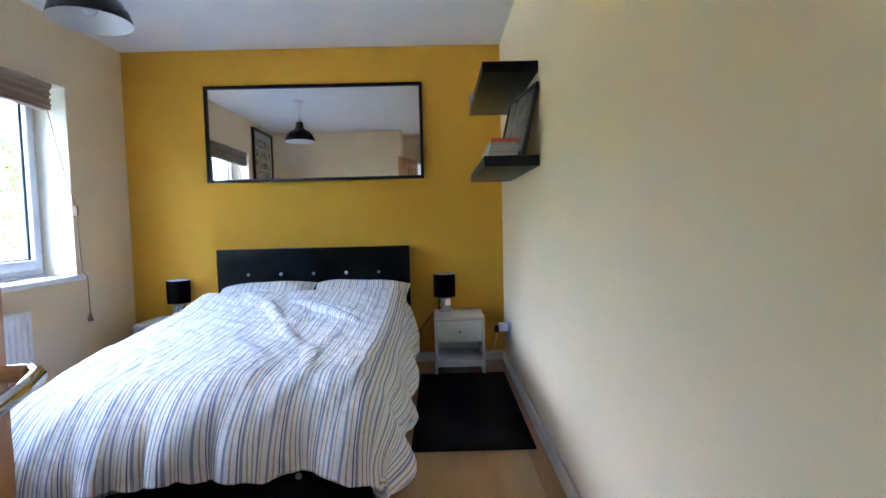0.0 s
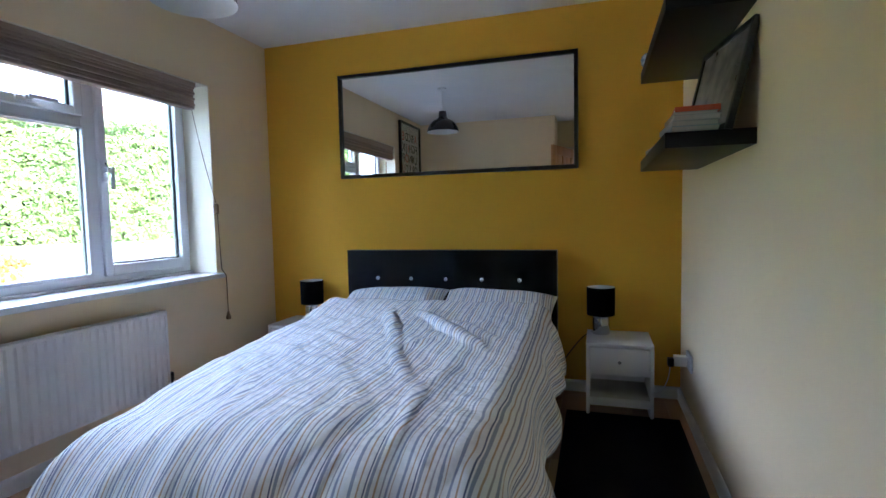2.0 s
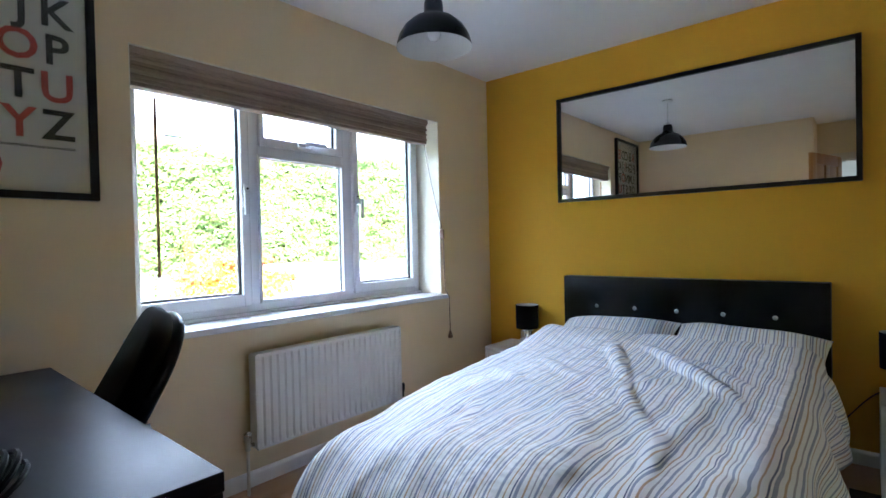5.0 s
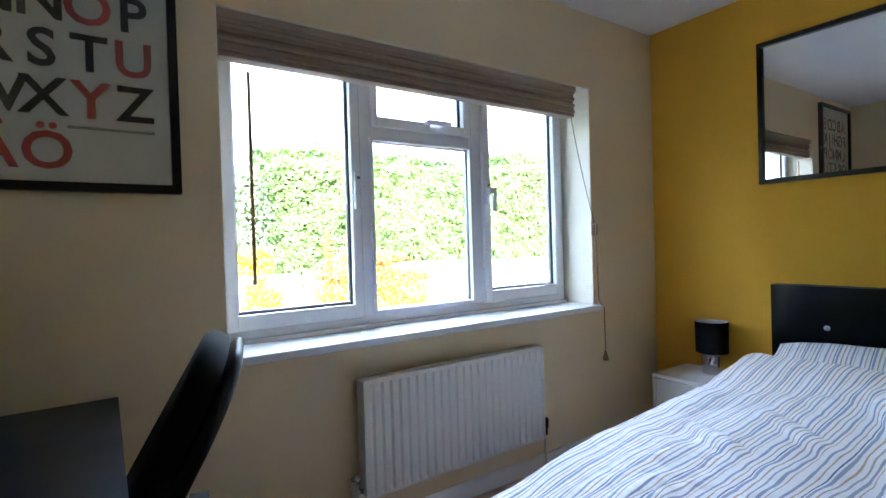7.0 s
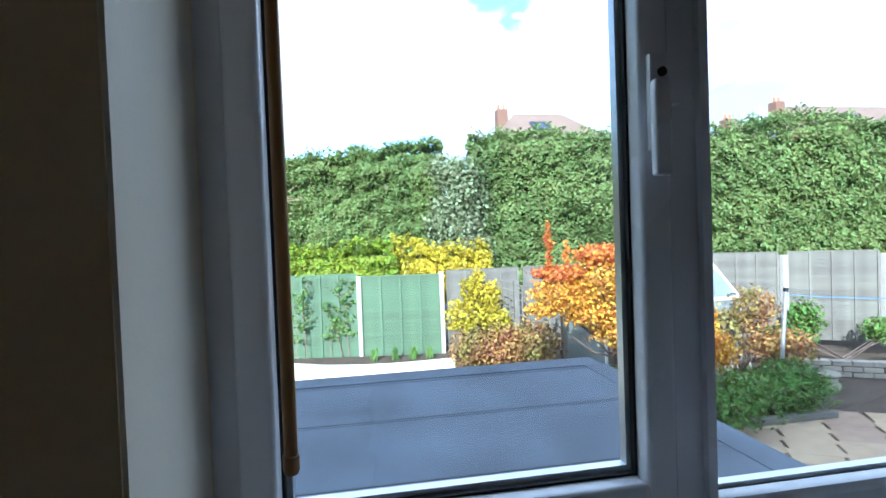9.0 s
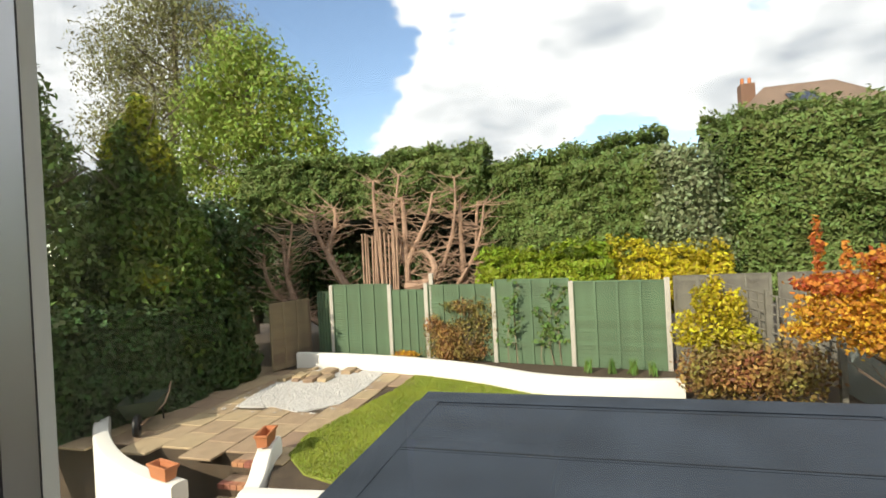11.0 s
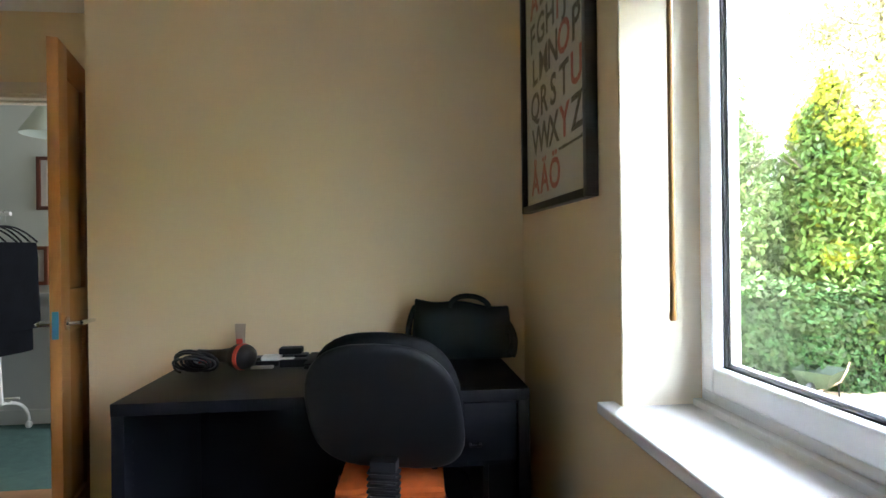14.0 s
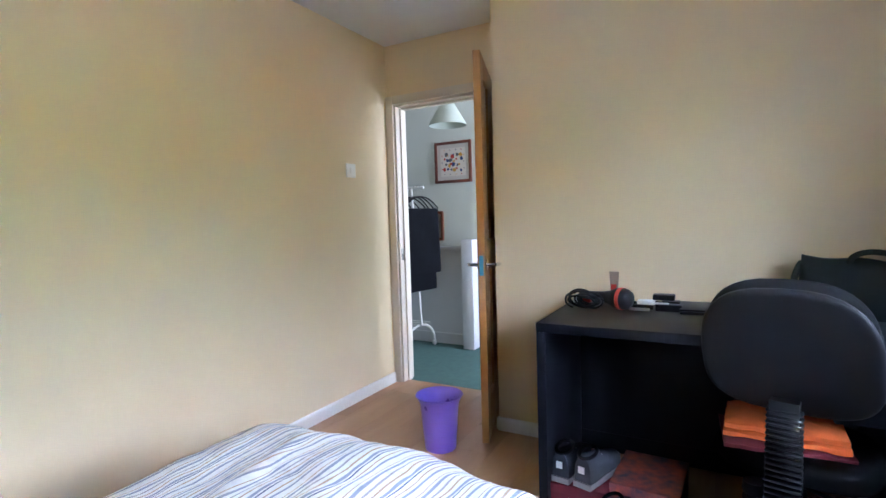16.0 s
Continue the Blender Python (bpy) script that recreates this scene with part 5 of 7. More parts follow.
crail = thing("clothes_rail", "white metal clothes rail on castors", "clothes rail")
part("top_bar", tb([(0.165, -4.59, 1.425), (1.05, -4.59, 1.425)], 0.012, 10), PLASTICW, crail)
for x in (0.29, 1.0):
    part("upright", tb([(x, -4.59, 1.42), (x - 0.06, -4.59, 0.24)], 0.011, 10), PLASTICW, crail)
    part("foot", tb(bez((x - 0.03, -4.86, 0.05), (x - 0.03, -4.86, 0.28), (x - 0.03, -4.34, 0.30), (x - 0.05, -4.32, 0.05)), 0.011, 10), PLASTICW, crail)
    for y in (-4.86, -4.32):
        part("castor", lt([(0, -0.012), (0.02, -0.012), (0.024, 0), (0.02, 0.012), (0, 0.012)], 14), PLASTICW, crail).matrix_local = Matrix.Translation((x - 0.03, y, 0.021)) @ Matrix.Rotation(radians(90), 4, "Y")
for k in range(5):
    part("shelf_bar", tb([(0.225, -4.73 + 0.07 * k, 0.235), (0.97, -4.73 + 0.07 * k, 0.235)], 0.006, 8), PLASTICW, crail)


def build_garment(m, h, w, material, label):
    g = thing("hanging_garment", label, "clothing", m, "clothes on the rail")
    part("hanger", tb(bez((0, -w / 2 + 0.01, -0.175), (0, -0.06, -0.045), (0, 0.06, -0.045), (0, w / 2 - 0.01, -0.175)), 0.006, 8), PLASTICB, g)
    part("hook", tb([(0, 0, -0.055), (0, 0, -0.01), (0, 0.014, 0.012), (0, 0.002, 0.02), (0, -0.012, 0.012)], 0.0025, 6), BRUSHED, g)
    bm = bmesh.new()
    rings = []
    for k in range(10):
        f = k / 9
        ww = w / 2 * (0.93 + 0.07 * min(1, f * 5))
        rings.append([bm.verts.new(((0.022 + 0.012 * math.sin(3 * a + k)) * math.sin(a), ww * math.cos(a) * (1 + 0.03 * math.sin(5 * f + a)), -0.178 - f * h)) for a in (2 * math.pi * i / 20 for i in range(20))])
    for a, b in zip(rings, rings[1:]):
        for i in range(20):
            bm.faces.new((a[i], a[(i + 1) % 20], b[(i + 1) % 20], b[i]))
    bm.faces.new(rings[0])
    bm.faces.new(rings[-1])
    part("cloth", bm, material, g)
    return g


for i, x in enumerate((0.195, 0.225, 0.255, 0.32, 0.37, 0.43, 0.50, 0.58)):
    build_garment(pose(x, -4.59, 1.425, 0, 0, -16 + 6 * (i % 3)), 0.56 + 0.05 * ((i * 3) % 4), 0.42, (CLOTHBLK, CLOTHNAVY)[i % 3 == 2], ("long black trousers on a hanger", "dark navy jacket on a hanger")[i % 3 == 2])

# ---- outdoors: materials ----
RENDER = mat("white_masonry_paint", (0.78, 0.76, 0.70), 0.8, vary=0.10, scale=3, fine=70, bump=0.3)
BRICKR = mat("house_brick_wall", (0.22, 0.12, 0.08), 0.9, vary=0.3, scale=8, fine=60, bump=0.3)
FELT = mat("grey_roofing_felt", (0.105, 0.128, 0.158), 0.85, vary=0.5, scale=1.6, fine=150, bump=0.8)
LAWN = mat("lawn_turf", (0.25, 0.29, 0.05), 0.95, vary=0.35, scale=3, fine=60, bump=0.5)
SOIL = mat("garden_soil", (0.10, 0.07, 0.045), 0.95, vary=0.5, scale=5, fine=50, bump=0.8)
MEADOW = mat("far_ground", (0.10, 0.12, 0.05), 0.95, vary=0.4, scale=0.4, fine=8, bump=0.2)
FLAG = mat("weathered_paving_slab", (0.42, 0.30, 0.19), 0.9, vary=0.35, scale=4, fine=50, bump=0.35, random_amount=0.22)
GRAVEL = mat("white_gravel", (0.55, 0.53, 0.50), 0.85, vary=0.25, scale=20, fine=100, bump=0.3, random_amount=0.2, island=True)
GREENFENCE = wood_mat("green_stained_timber", (0.115, 0.185, 0.105), (0.075, 0.125, 0.072), 0.8, "y", 0.12)
GREYFENCE = wood_mat("weathered_grey_timber", (0.20, 0.19, 0.155), (0.13, 0.12, 0.10), 0.85, "y", 0.15)
BROWNFENCE = wood_mat("old_brown_timber", (0.26, 0.19, 0.12), (0.15, 0.11, 0.07), 0.9, "y", 0.2)
CONCRETE = mat("concrete_post", (0.52, 0.48, 0.42), 0.9, vary=0.2, scale=6, fine=80, bump=0.3)
TERRA = mat("terracotta", (0.52, 0.19, 0.08), 0.8, vary=0.2, scale=12, fine=90, bump=0.2)
STEPBRICK = mat("red_step_brick", (0.40, 0.17, 0.10), 0.9, vary=0.3, scale=10, fine=80, bump=0.3, random_amount=0.25)
BARK = mat("pale_stripped_bark", (0.50, 0.32, 0.22), 0.85, vary=0.45, scale=6, fine=40, bump=0.5)
BARKDARK = mat("grey_brown_bark", (0.15, 0.11, 0.085), 0.9, vary=0.5, scale=6, fine=40, bump=0.5)
# near black: the shade inside hedges and behind trunks, put into the colour
SHADECORE = mat("painted_inner_shade", (0.018, 0.028, 0.012), 0.95, vary=0.5, scale=3, fine=20, bump=0.6)
STONEW = mat("buff_walling_stone", (0.42, 0.37, 0.29), 0.9, vary=0.3, scale=7, fine=60, bump=0.4, random_amount=0.2)
ROOFTILE = mat("brown_roof_tile", (0.22, 0.15, 0.11), 0.85, vary=0.3, scale=1.2, fine=12, bump=0.3)
ALUWHITE = mat("white_greenhouse_frame", (0.78, 0.78, 0.76), 0.5, vary=0.05)
GALV = mat("galvanised_pole", (0.48, 0.50, 0.53), 0.4, 0.7, vary=0.15)
L_CONIFER = leaf_mat("leyland_foliage", (0.21, 0.275, 0.08), 0.45, (0.115, 0.175, 0.048))
# lighter copy of the green above, sunshine put into its colour
L_CONIFERL = leaf_mat("sunlit_leyland_foliage", (0.22, 0.285, 0.085), 0.45, (0.115, 0.175, 0.05))
L_GOLD = leaf_mat("golden_conifer_foliage", (0.15, 0.21, 0.03), 0.5, (0.05, 0.10, 0.02))
L_SHOOTS = leaf_mat("golden_conifer_shoots", (0.46, 0.43, 0.035), 0.4, (0.26, 0.30, 0.03))
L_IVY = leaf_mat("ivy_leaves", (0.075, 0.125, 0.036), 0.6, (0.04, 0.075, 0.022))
L_ASH = leaf_mat("ash_leaves", (0.31, 0.38, 0.07), 0.4, (0.18, 0.26, 0.045))
L_BIRCH = leaf_mat("thin_willow_leaves", (0.30, 0.29, 0.12), 0.4, (0.19, 0.19, 0.08))
L_LAUREL = leaf_mat("laurel_leaves", (0.30, 0.36, 0.03), 0.4, (0.16, 0.25, 0.02))
L_YELLOW = leaf_mat("yellow_leaves", (0.62, 0.48, 0.03), 0.35, (0.40, 0.36, 0.03))
L_MAPLE = leaf_mat("orange_maple_leaves", (0.74, 0.32, 0.045), 0.45, (0.58, 0.35, 0.05))
L_MAPLER = leaf_mat("red_maple_leaves", (0.58, 0.13, 0.045), 0.4, (0.52, 0.20, 0.04))
L_RED = leaf_mat("russet_shrub_leaves", (0.44, 0.18, 0.08), 0.5, (0.20, 0.21, 0.06))
L_SILVER = leaf_mat("silvery_leaves", (0.33, 0.37, 0.21), 0.5, (0.14, 0.18, 0.08))
L_GREEN = leaf_mat("shrub_leaves", (0.17, 0.27, 0.055), 0.5, (0.09, 0.16, 0.04))
L_GRASS = leaf_mat("grass_blades", (0.33, 0.37, 0.05), 0.4, (0.20, 0.26, 0.035))

rng = np.random.default_rng(7)
CAMSIDE = np.array([1.0, 0.1, 0.15])


def leaf_mesh(name, pts, nrm, size, material, parent, aspect=2.0, droop=0.0, spread=0.8, label=""):
    """Many small folded leaves on given points, turned about given normals."""
    n = len(pts)
    nrm = nrm + rng.normal(0, spread, (n, 3))
    nrm /= np.linalg.norm(nrm, axis=1)[:, None]
    axis = rng.normal(0, 1, (n, 3)) + np.array([0, 0, -droop])
    axis -= (axis * nrm).sum(1)[:, None] * nrm
    axis /= np.linalg.norm(axis, axis=1)[:, None] + 1e-9
    side = np.cross(nrm, axis)
    sz = size * rng.uniform(0.6, 1.35, n)[:, None]
    base, tip = pts - axis * sz * 0.5, pts + axis * sz * 0.5
    wide = side * sz / aspect * 0.5
    mid = pts + nrm * sz * 0.10
    v = np.stack([base, mid - wide, tip, mid + wide], 1).reshape(-1, 3)
    me = bpy.data.meshes.new(name)
    me.vertices.add(4 * n)
    me.vertices.foreach_set("co", v.ravel())
    me.loops.add(4 * n)
    me.loops.foreach_set("vertex_index", np.arange(4 * n, dtype=np.int32))
    me.polygons.add(n)
    me.polygons.foreach_set("loop_start", np.arange(0, 4 * n, 4, dtype=np.int32))
    me.update(calc_edges=True)
    me.validate()
    me.materials.append(material)
    ob = new(name, me)
    ob.parent = parent
    if label:
        ob["label"] = label
    return ob


def lump(p, f, amp, seed):
    return amp * noise.noise(Vector((p[0] * f, p[1] * f, p[2] * f + seed)))


def hedge(name, label, path, thick, z0, z1, count, size, material, seed, aspect=2.4, category="hedge", bulge=0.35, gap=None):
    """A clipped hedge along a plan line: core coloured near black as inner shade, and a skin of sprays on its face, top
    and ends.
    """
    th = thing(name, label, category)
    path = [Vector((*p, 0)) for p in path]
    seg = [(b - a).length for a, b in zip(path, path[1:])]
    tot = sum(seg)
    pts, nrm = [], []
    rr = random.Random(seed)
    height = z1 - z0

    def along(d):
        for a, b, l in zip(path, path[1:], seg):
            if d <= l or b is path[-1]:
                k = d / l
                t = (b - a).normalized()
                return a.lerp(b, min(k, 1)), Vector((t.y, -t.x, 0))
            d -= l
    while len(pts) < count:
        q, nn = along(rr.uniform(0, tot))
        if nn.x < 0:
            nn = -nn
        if rr.random() < height / (height + thick * 0.6):
            z = rr.uniform(z0, z1)
            e = max(0, (z - (z1 - 0.5)) / 0.5)
            p = q + nn * (thick / 2 - 0.25 * e * e) + Vector((0, 0, z))
            d = lump(p, 0.7, bulge, seed) + lump(p, 2.1, bulge * 0.7, seed) + lump(p, 5.0, bulge * 0.35, seed) - rr.random() ** 2 * 0.25
            p += nn * d
            nv = nn + Vector((0, 0, 0.5))
        else:
            p = q + nn * rr.uniform(-thick / 2, thick / 2) + Vector((0, 0, z1 + rr.random() ** 3 * 0.25))
            p.z += lump(p, 0.45, 0.45, seed + 3) + lump(p, 1.6, 0.3, seed) + lump(p, 5.0, 0.2, seed)
            nv = Vector((0.2, 0, 1))
        if gap and gap(p):
            continue
        pts.append(p)
        nrm.append(nv)
    leaf_mesh("foliage", np.array(pts), np.array(nrm), size, material, th, aspect)
    # solid core, coloured near black in place of shade between the branches
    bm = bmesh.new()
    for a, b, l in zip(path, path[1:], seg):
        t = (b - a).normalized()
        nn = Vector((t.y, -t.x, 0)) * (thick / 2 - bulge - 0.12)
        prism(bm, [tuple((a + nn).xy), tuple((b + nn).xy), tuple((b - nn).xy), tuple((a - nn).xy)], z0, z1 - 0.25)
    part("shade_core", bm, SHADECORE, th, smooth=False)
    return th


def blob_points(clumps, count, seed, shell=0.55):
    """Points in the outer parts of several soft clumps (centre, radii)."""
    rr = np.random.default_rng(seed)
    vol = np.array([r[0] * r[1] * r[2] for _, r in clumps]) ** 0.75
    which = rr.choice(len(clumps), count, p=vol / vol.sum())
    d = rr.normal(0, 1, (count, 3))
    d /= np.linalg.norm(d, axis=1)[:, None]
    k = (shell + (1 - shell) * rr.random(count) ** 0.6)[:, None] * (1 + 0.12 * rr.normal(0, 1, count))[:, None]
    c = np.array([c for c, _ in clumps])[which]
    r = np.array([r for _, r in clumps])[which]
    return c + d * r * k, d


def limbs(bm, base, top, r, count, reach, seed, rise=0.5, seg=7):
    """A tapered trunk with side limbs."""
    rr = random.Random(seed)
    base, top = Vector(base), Vector(top)
    path = [base.lerp(top, k / 6) + Vector((rr.uniform(-1, 1), rr.uniform(-1, 1), 0)) * 0.05 * (top - base).length * 0.4 * math.sin(math.pi * k / 6) for k in range(7)]
    tube(bm, path, r, seg, r * 0.35)
    for i in range(count):
        k = rr.uniform(0.3, 0.98)
        p = base.lerp(top, k)
        a = rr.uniform(0, 2 * math.pi)
        d = Vector((math.cos(a), math.sin(a), rise)) * reach * rr.uniform(0.5, 1.1) * (1.15 - k * 0.5)
        q = p + d * 0.5 + Vector((0, 0, -0.08 * reach))
        e = p + d
        tube(bm, [p, q, e], r * 0.33 * (1.2 - k), 5, 0.012)
        for _ in range(2):
            tube(bm, [q, q + d * 0.35 + Vector((rr.uniform(-1, 1), rr.uniform(-1, 1), rr.uniform(0, 1))) * reach * 0.25], r * 0.12, 4, 0.006)
    return bm


def tree(name, label, base, top, r, clumps, count, size, material, seed, aspect=1.8, bark=BARKDARK, nlimbs=16, reach=1.6, shell=0.4, spread=1.0, droop=0.3):
    t = thing(name, label, "tree")
    part("trunk", limbs(bmesh.new(), base, top, r, nlimbs, reach, seed), bark, t)
    p, d = blob_points(clumps, count, seed, shell)
    leaf_mesh("crown", p, d, size, material, t, aspect, droop, spread)
    return t


def shrub(name, label, clumps, count, size, material, seed, base, aspect=1.8, shell=0.3):
    t = thing(name, label, "shrub")
    bm = bmesh.new()
    rr = random.Random(seed)
    for c, r in clumps:
        for _ in range(5):
            tube(bm, [Vector((*base[:2], base[2])) + Vector((rr.uniform(-0.1, 0.1), rr.uniform(-0.1, 0.1), 0)), Vector(c) + Vector((rr.uniform(-1, 1) * r[0] * 0.6, rr.uniform(-1, 1) * r[1] * 0.6, rr.uniform(-0.4, 0.5) * r[2]))], 0.018, 5, 0.006)
    part("stems", bm, BARKDARK, t)
    p, d = blob_points(clumps, count, seed, shell)
    leaf_mesh("foliage", p, d, size, material, t, aspect, 0.2, 1.0)
    return t


# ---- house shell and flat roof ----
bm = bmesh.new()
box(bm, XW - 0.325, XW - 0.302, -6.1, YS - 0.13, -2.7, 2.7)
box(bm, XW - 0.325, XW - 0.302, YS - 0.13, 0.13, -2.7, 0.69)
box(bm, XW - 0.325, XW - 0.302, YS - 0.13, WY0 - 0.012, 0.69, 2.02)
box(bm, XW - 0.325, XW - 0.302, WY1 + 0.012, 0.13, 0.69, 2.02)
box(bm, XW - 0.325, XW - 0.302, YS - 0.13, 0.13, 2.02, 2.7)
box(bm, XW - 0.325, XW - 0.302, 0.13, 6.5, -2.7, 2.7)
structure("wall_house_outer", bm, RENDER, "rendered outer wall of the house", "wall")
# unseen roof and outer walls, sized to shade the flat roof below
bm = bmesh.new()
for x0, z0, x1, z1 in ((-3.55, 2.6, 1.0, 5.7), (1.0, 5.7, 5.5, 2.6)):
    a = [bm.verts.new((x, y, z + dz)) for dz in (0, 0.12) for x, y, z in ((x0, -6.3, z0), (x1, -6.3, z1), (x1, 6.7, z1), (x0, 6.7, z0))]
    for q in ((0, 1, 2, 3), (7, 6, 5, 4), (0, 4, 5, 1), (1, 5, 6, 2), (2, 6, 7, 3), (3, 7, 4, 0)):
        bm.faces.new([a[i] for i in q])
structure("house_roof", bm, ROOFTILE, "pitched roof of the house above the bedroom", "roof")
structure("wall_house_gable", bx(-3.0, 5.2, -6.1, -5.95, -2.7, 2.6), RENDER, "rendered end wall of the house", "wall")
structure("wall_house_front", bx(5.1, 5.2, -5.95, 6.5, -2.7, 2.6), RENDER, "rendered front wall of the house", "wall")

RX0, RX1, RY0, RY1, RZ = -7.96, -3.107, -3.76, 0.42, -0.30
flat = thing("flat_roof", "grey mineral felt flat roof of the extension", "roof", kind="structure")
part("deck", bx(RX0 + 0.02, RX1, RY0 + 0.02, RY1 - 0.02, RZ - 0.25, RZ), FELT, flat)
for i, x in enumerate((-4.30, -5.42, -6.52, -7.57)):
    part("felt_strip", bx(x - 0.001, x + (1.09 if i else 1.07), RY0 + 0.05, RY1 - 0.05, RZ, RZ + 0.004 + 0.003 * (i % 2)), FELT, flat)
    part("seam", bx(x - 0.008, x + 0.004, RY0 + 0.05, RY1 - 0.05, RZ + 0.002, RZ + 0.0095), GASKET, flat, "dark lapped seam")
for b in ((RX0 - 0.03, RX0 + 0.30, RY0, RY1), (RX0 + 0.30, RX1, RY0 - 0.03, RY0 + 0.22), (RX0 + 0.30, RX1, RY1 - 0.22, RY1 + 0.03)):
    bm = bx(*b, RZ + 0.004, RZ + 0.012, bevel=0.004, seg=2)
    part("kerb", bm, FELT, flat)
structure("wall_extension", bx(RX0 + 0.05, RX1, RY0 + 0.05, RY1 - 0.05, -2.7, RZ - 0.25), BRICKR, "brick walls of the single-storey extension", "wall")

# ---- ground and terrace ----
GZ = -1.65
structure("ground", bx(-3000, 3000, -3000, 3000, -2.8, -2.68), MEADOW, "ground reaching to the horizon", "ground")
bm = bmesh.new()
prism(bm, [(-60, -60), (-9.2, -60), (-9.2, -7.05), (-8.95, -7.05), (-8.95, -6.42), (-8.35, -6.1), (-8.35, 0.7), (-3.3, 0.7), (-3.3, 60), (-60, 60)], -2.7, GZ - 0.03)
structure("terrace", bm, SOIL, "raised garden terrace of bare soil", "ground")
LAWN_PTS = [(-13.75, -5.9), (-12.6, -5.95), (-11.2, -6.25), (-9.9, -6.5), (-9.2, -6.35), (-8.7, -5.8), (-8.4, -4.9), (-8.4, 0.4), (-10.5, 0.3), (-12.2, -0.6), (-12.35, -2.0), (-12.75, -3.4), (-13.35, -4.8)]
structure("lawn", prism(bmesh.new(), LAWN_PTS, GZ - 0.03, GZ), LAWN, "sunlit mown lawn", "lawn")


def inside(x, y, poly):
    c = False
    for (x0, y0), (x1, y1) in zip(poly, poly[1:] + poly[:1]):
        if (y0 > y) != (y1 > y) and x < (x1 - x0) * (y - y0) / (y1 - y0) + x0:
            c = not c
    return c


gp = [(x, y, GZ + 0.012) for x, y in zip(rng.uniform(-13.8, -8.4, 60000), rng.uniform(-6.5, -0.5, 60000)) if inside(x, y, LAWN_PTS) and y < -1.5]
grass = thing("grass", "short green lawn grass", "grass", kind="stuff")
leaf_mesh("blades", np.array(gp), np.tile([1.0, 0.2, 0.2], (len(gp), 1)), 0.05, L_GRASS, grass, 4.0, -3.0, 0.5)


def wall_along(name, label, pts, w, z0, z1s, material=RENDER, cap=0.0):
    """A masonry wall with a rounded top that follows a plan line, its height changing along it."""
    bm = bmesh.new()
    rows = []
    pts = [Vector((*p, 0)) for p in pts]
    for i, p in enumerate(pts):
        t = (pts[min(i + 1, len(pts) - 1)] - pts[max(i - 1, 0)]).normalized()
        nn = Vector((-t.y, t.x, 0)) * w / 2
        z1 = z1s[i] if isinstance(z1s, (list, tuple)) else z1s
        rows.append([bm.verts.new((p + nn * s) + Vector((0, 0, z))) for s, z in ((1, z0), (1, z1 - 0.04), (0.8, z1 - 0.008), (0.3, z1), (-0.3, z1), (-0.8, z1 - 0.008), (-1, z1 - 0.04), (-1, z0))])
    for a, b in zip(rows, rows[1:]):
        for i in range(8):
            bm.faces.new((a[i], a[(i + 1) % 8], b[(i + 1) % 8], b[i]))
    bm.faces.new(rows[0])
    bm.faces.new(rows[-1][::-1])
    return tagged(part(name, bm, material), label, "wall", kind="structure")


arc = [tuple(v.xy) for v in bez((-14.3, -9.3, 0), (-14.2, -7.6, 0), (-13.9, -5.2, 0), (-12.72, -3.35, 0), 14)] + [tuple(v.xy) for v in bez((-12.6, -3.1, 0), (-12.3, -2.2, 0), (-12.25, -1.4, 0), (-12.4, -0.45, 0), 8)]
wall_along("wall_low_white", "low white-painted curved garden wall", arc, 0.20, GZ - 0.1, -1.27)
structure("flower_bed", prism(bmesh.new(), arc + [(-13.5, -0.3), (-14.9, -9.3)], GZ - 0.05, -1.43), SOIL, "soil bed between wall and fence", "flower bed")
wl_arc = [tuple(v.xy) for v in bez((-9.7, -10.4, 0), (-8.9, -9.6, 0), (-8.2, -8.6, 0), (-8.0, -7.15, 0), 12)]
wall_along("wall_white_left", "white rendered retaining wall curving to the steps", wl_arc, 0.24, -2.7, [-1.42 - 0.010 * i for i in range(13)])
wr_arc = [tuple(v.xy) for v in bez((-9.25, -6.62, 0), (-8.8, -6.5, 0), (-8.45, -6.35, 0), (-8.1, -6.3, 0), 8)]
wall_along("wall_white_right", "white rendered wall sweeping down beside the steps", wr_arc, 0.24, -2.7, [-1.40, -1.40, -1.42, -1.48, -1.58, -1.66, -1.70, -1.72, -1.72])
wall_along("wall_terrace", "white rendered retaining wall of the terrace", [(-8.1, -6.3), (-8.15, -5.6), (-8.25, -4.6), (-8.25, 0.3)], 0.22, -2.7, -1.62)
for i in range(6):
    x1 = -8.85 + i * 0.30
    st = thing("step", "brick-edged paved garden step", "step", group="garden steps", kind="structure")
    z = GZ - 0.17 * i
    part("tread", bx(x1 - 0.34, x1 - 0.11, -7.06, -6.44, z - 0.05, z, bevel=0.006), FLAG, st)
    part("riser_fill", bx(x1 - 0.34, x1 - 0.02, -7.06, -6.44, -2.7, z - 0.072), SOIL, st)
    for k in range(6):
        part("brick", bx(x1 - 0.115, x1 - 0.005, -7.06 + k * 0.104, -6.964 + k * 0.104, z - 0.07, z + 0.002, bevel=0.004, seg=1), STEPBRICK, st)


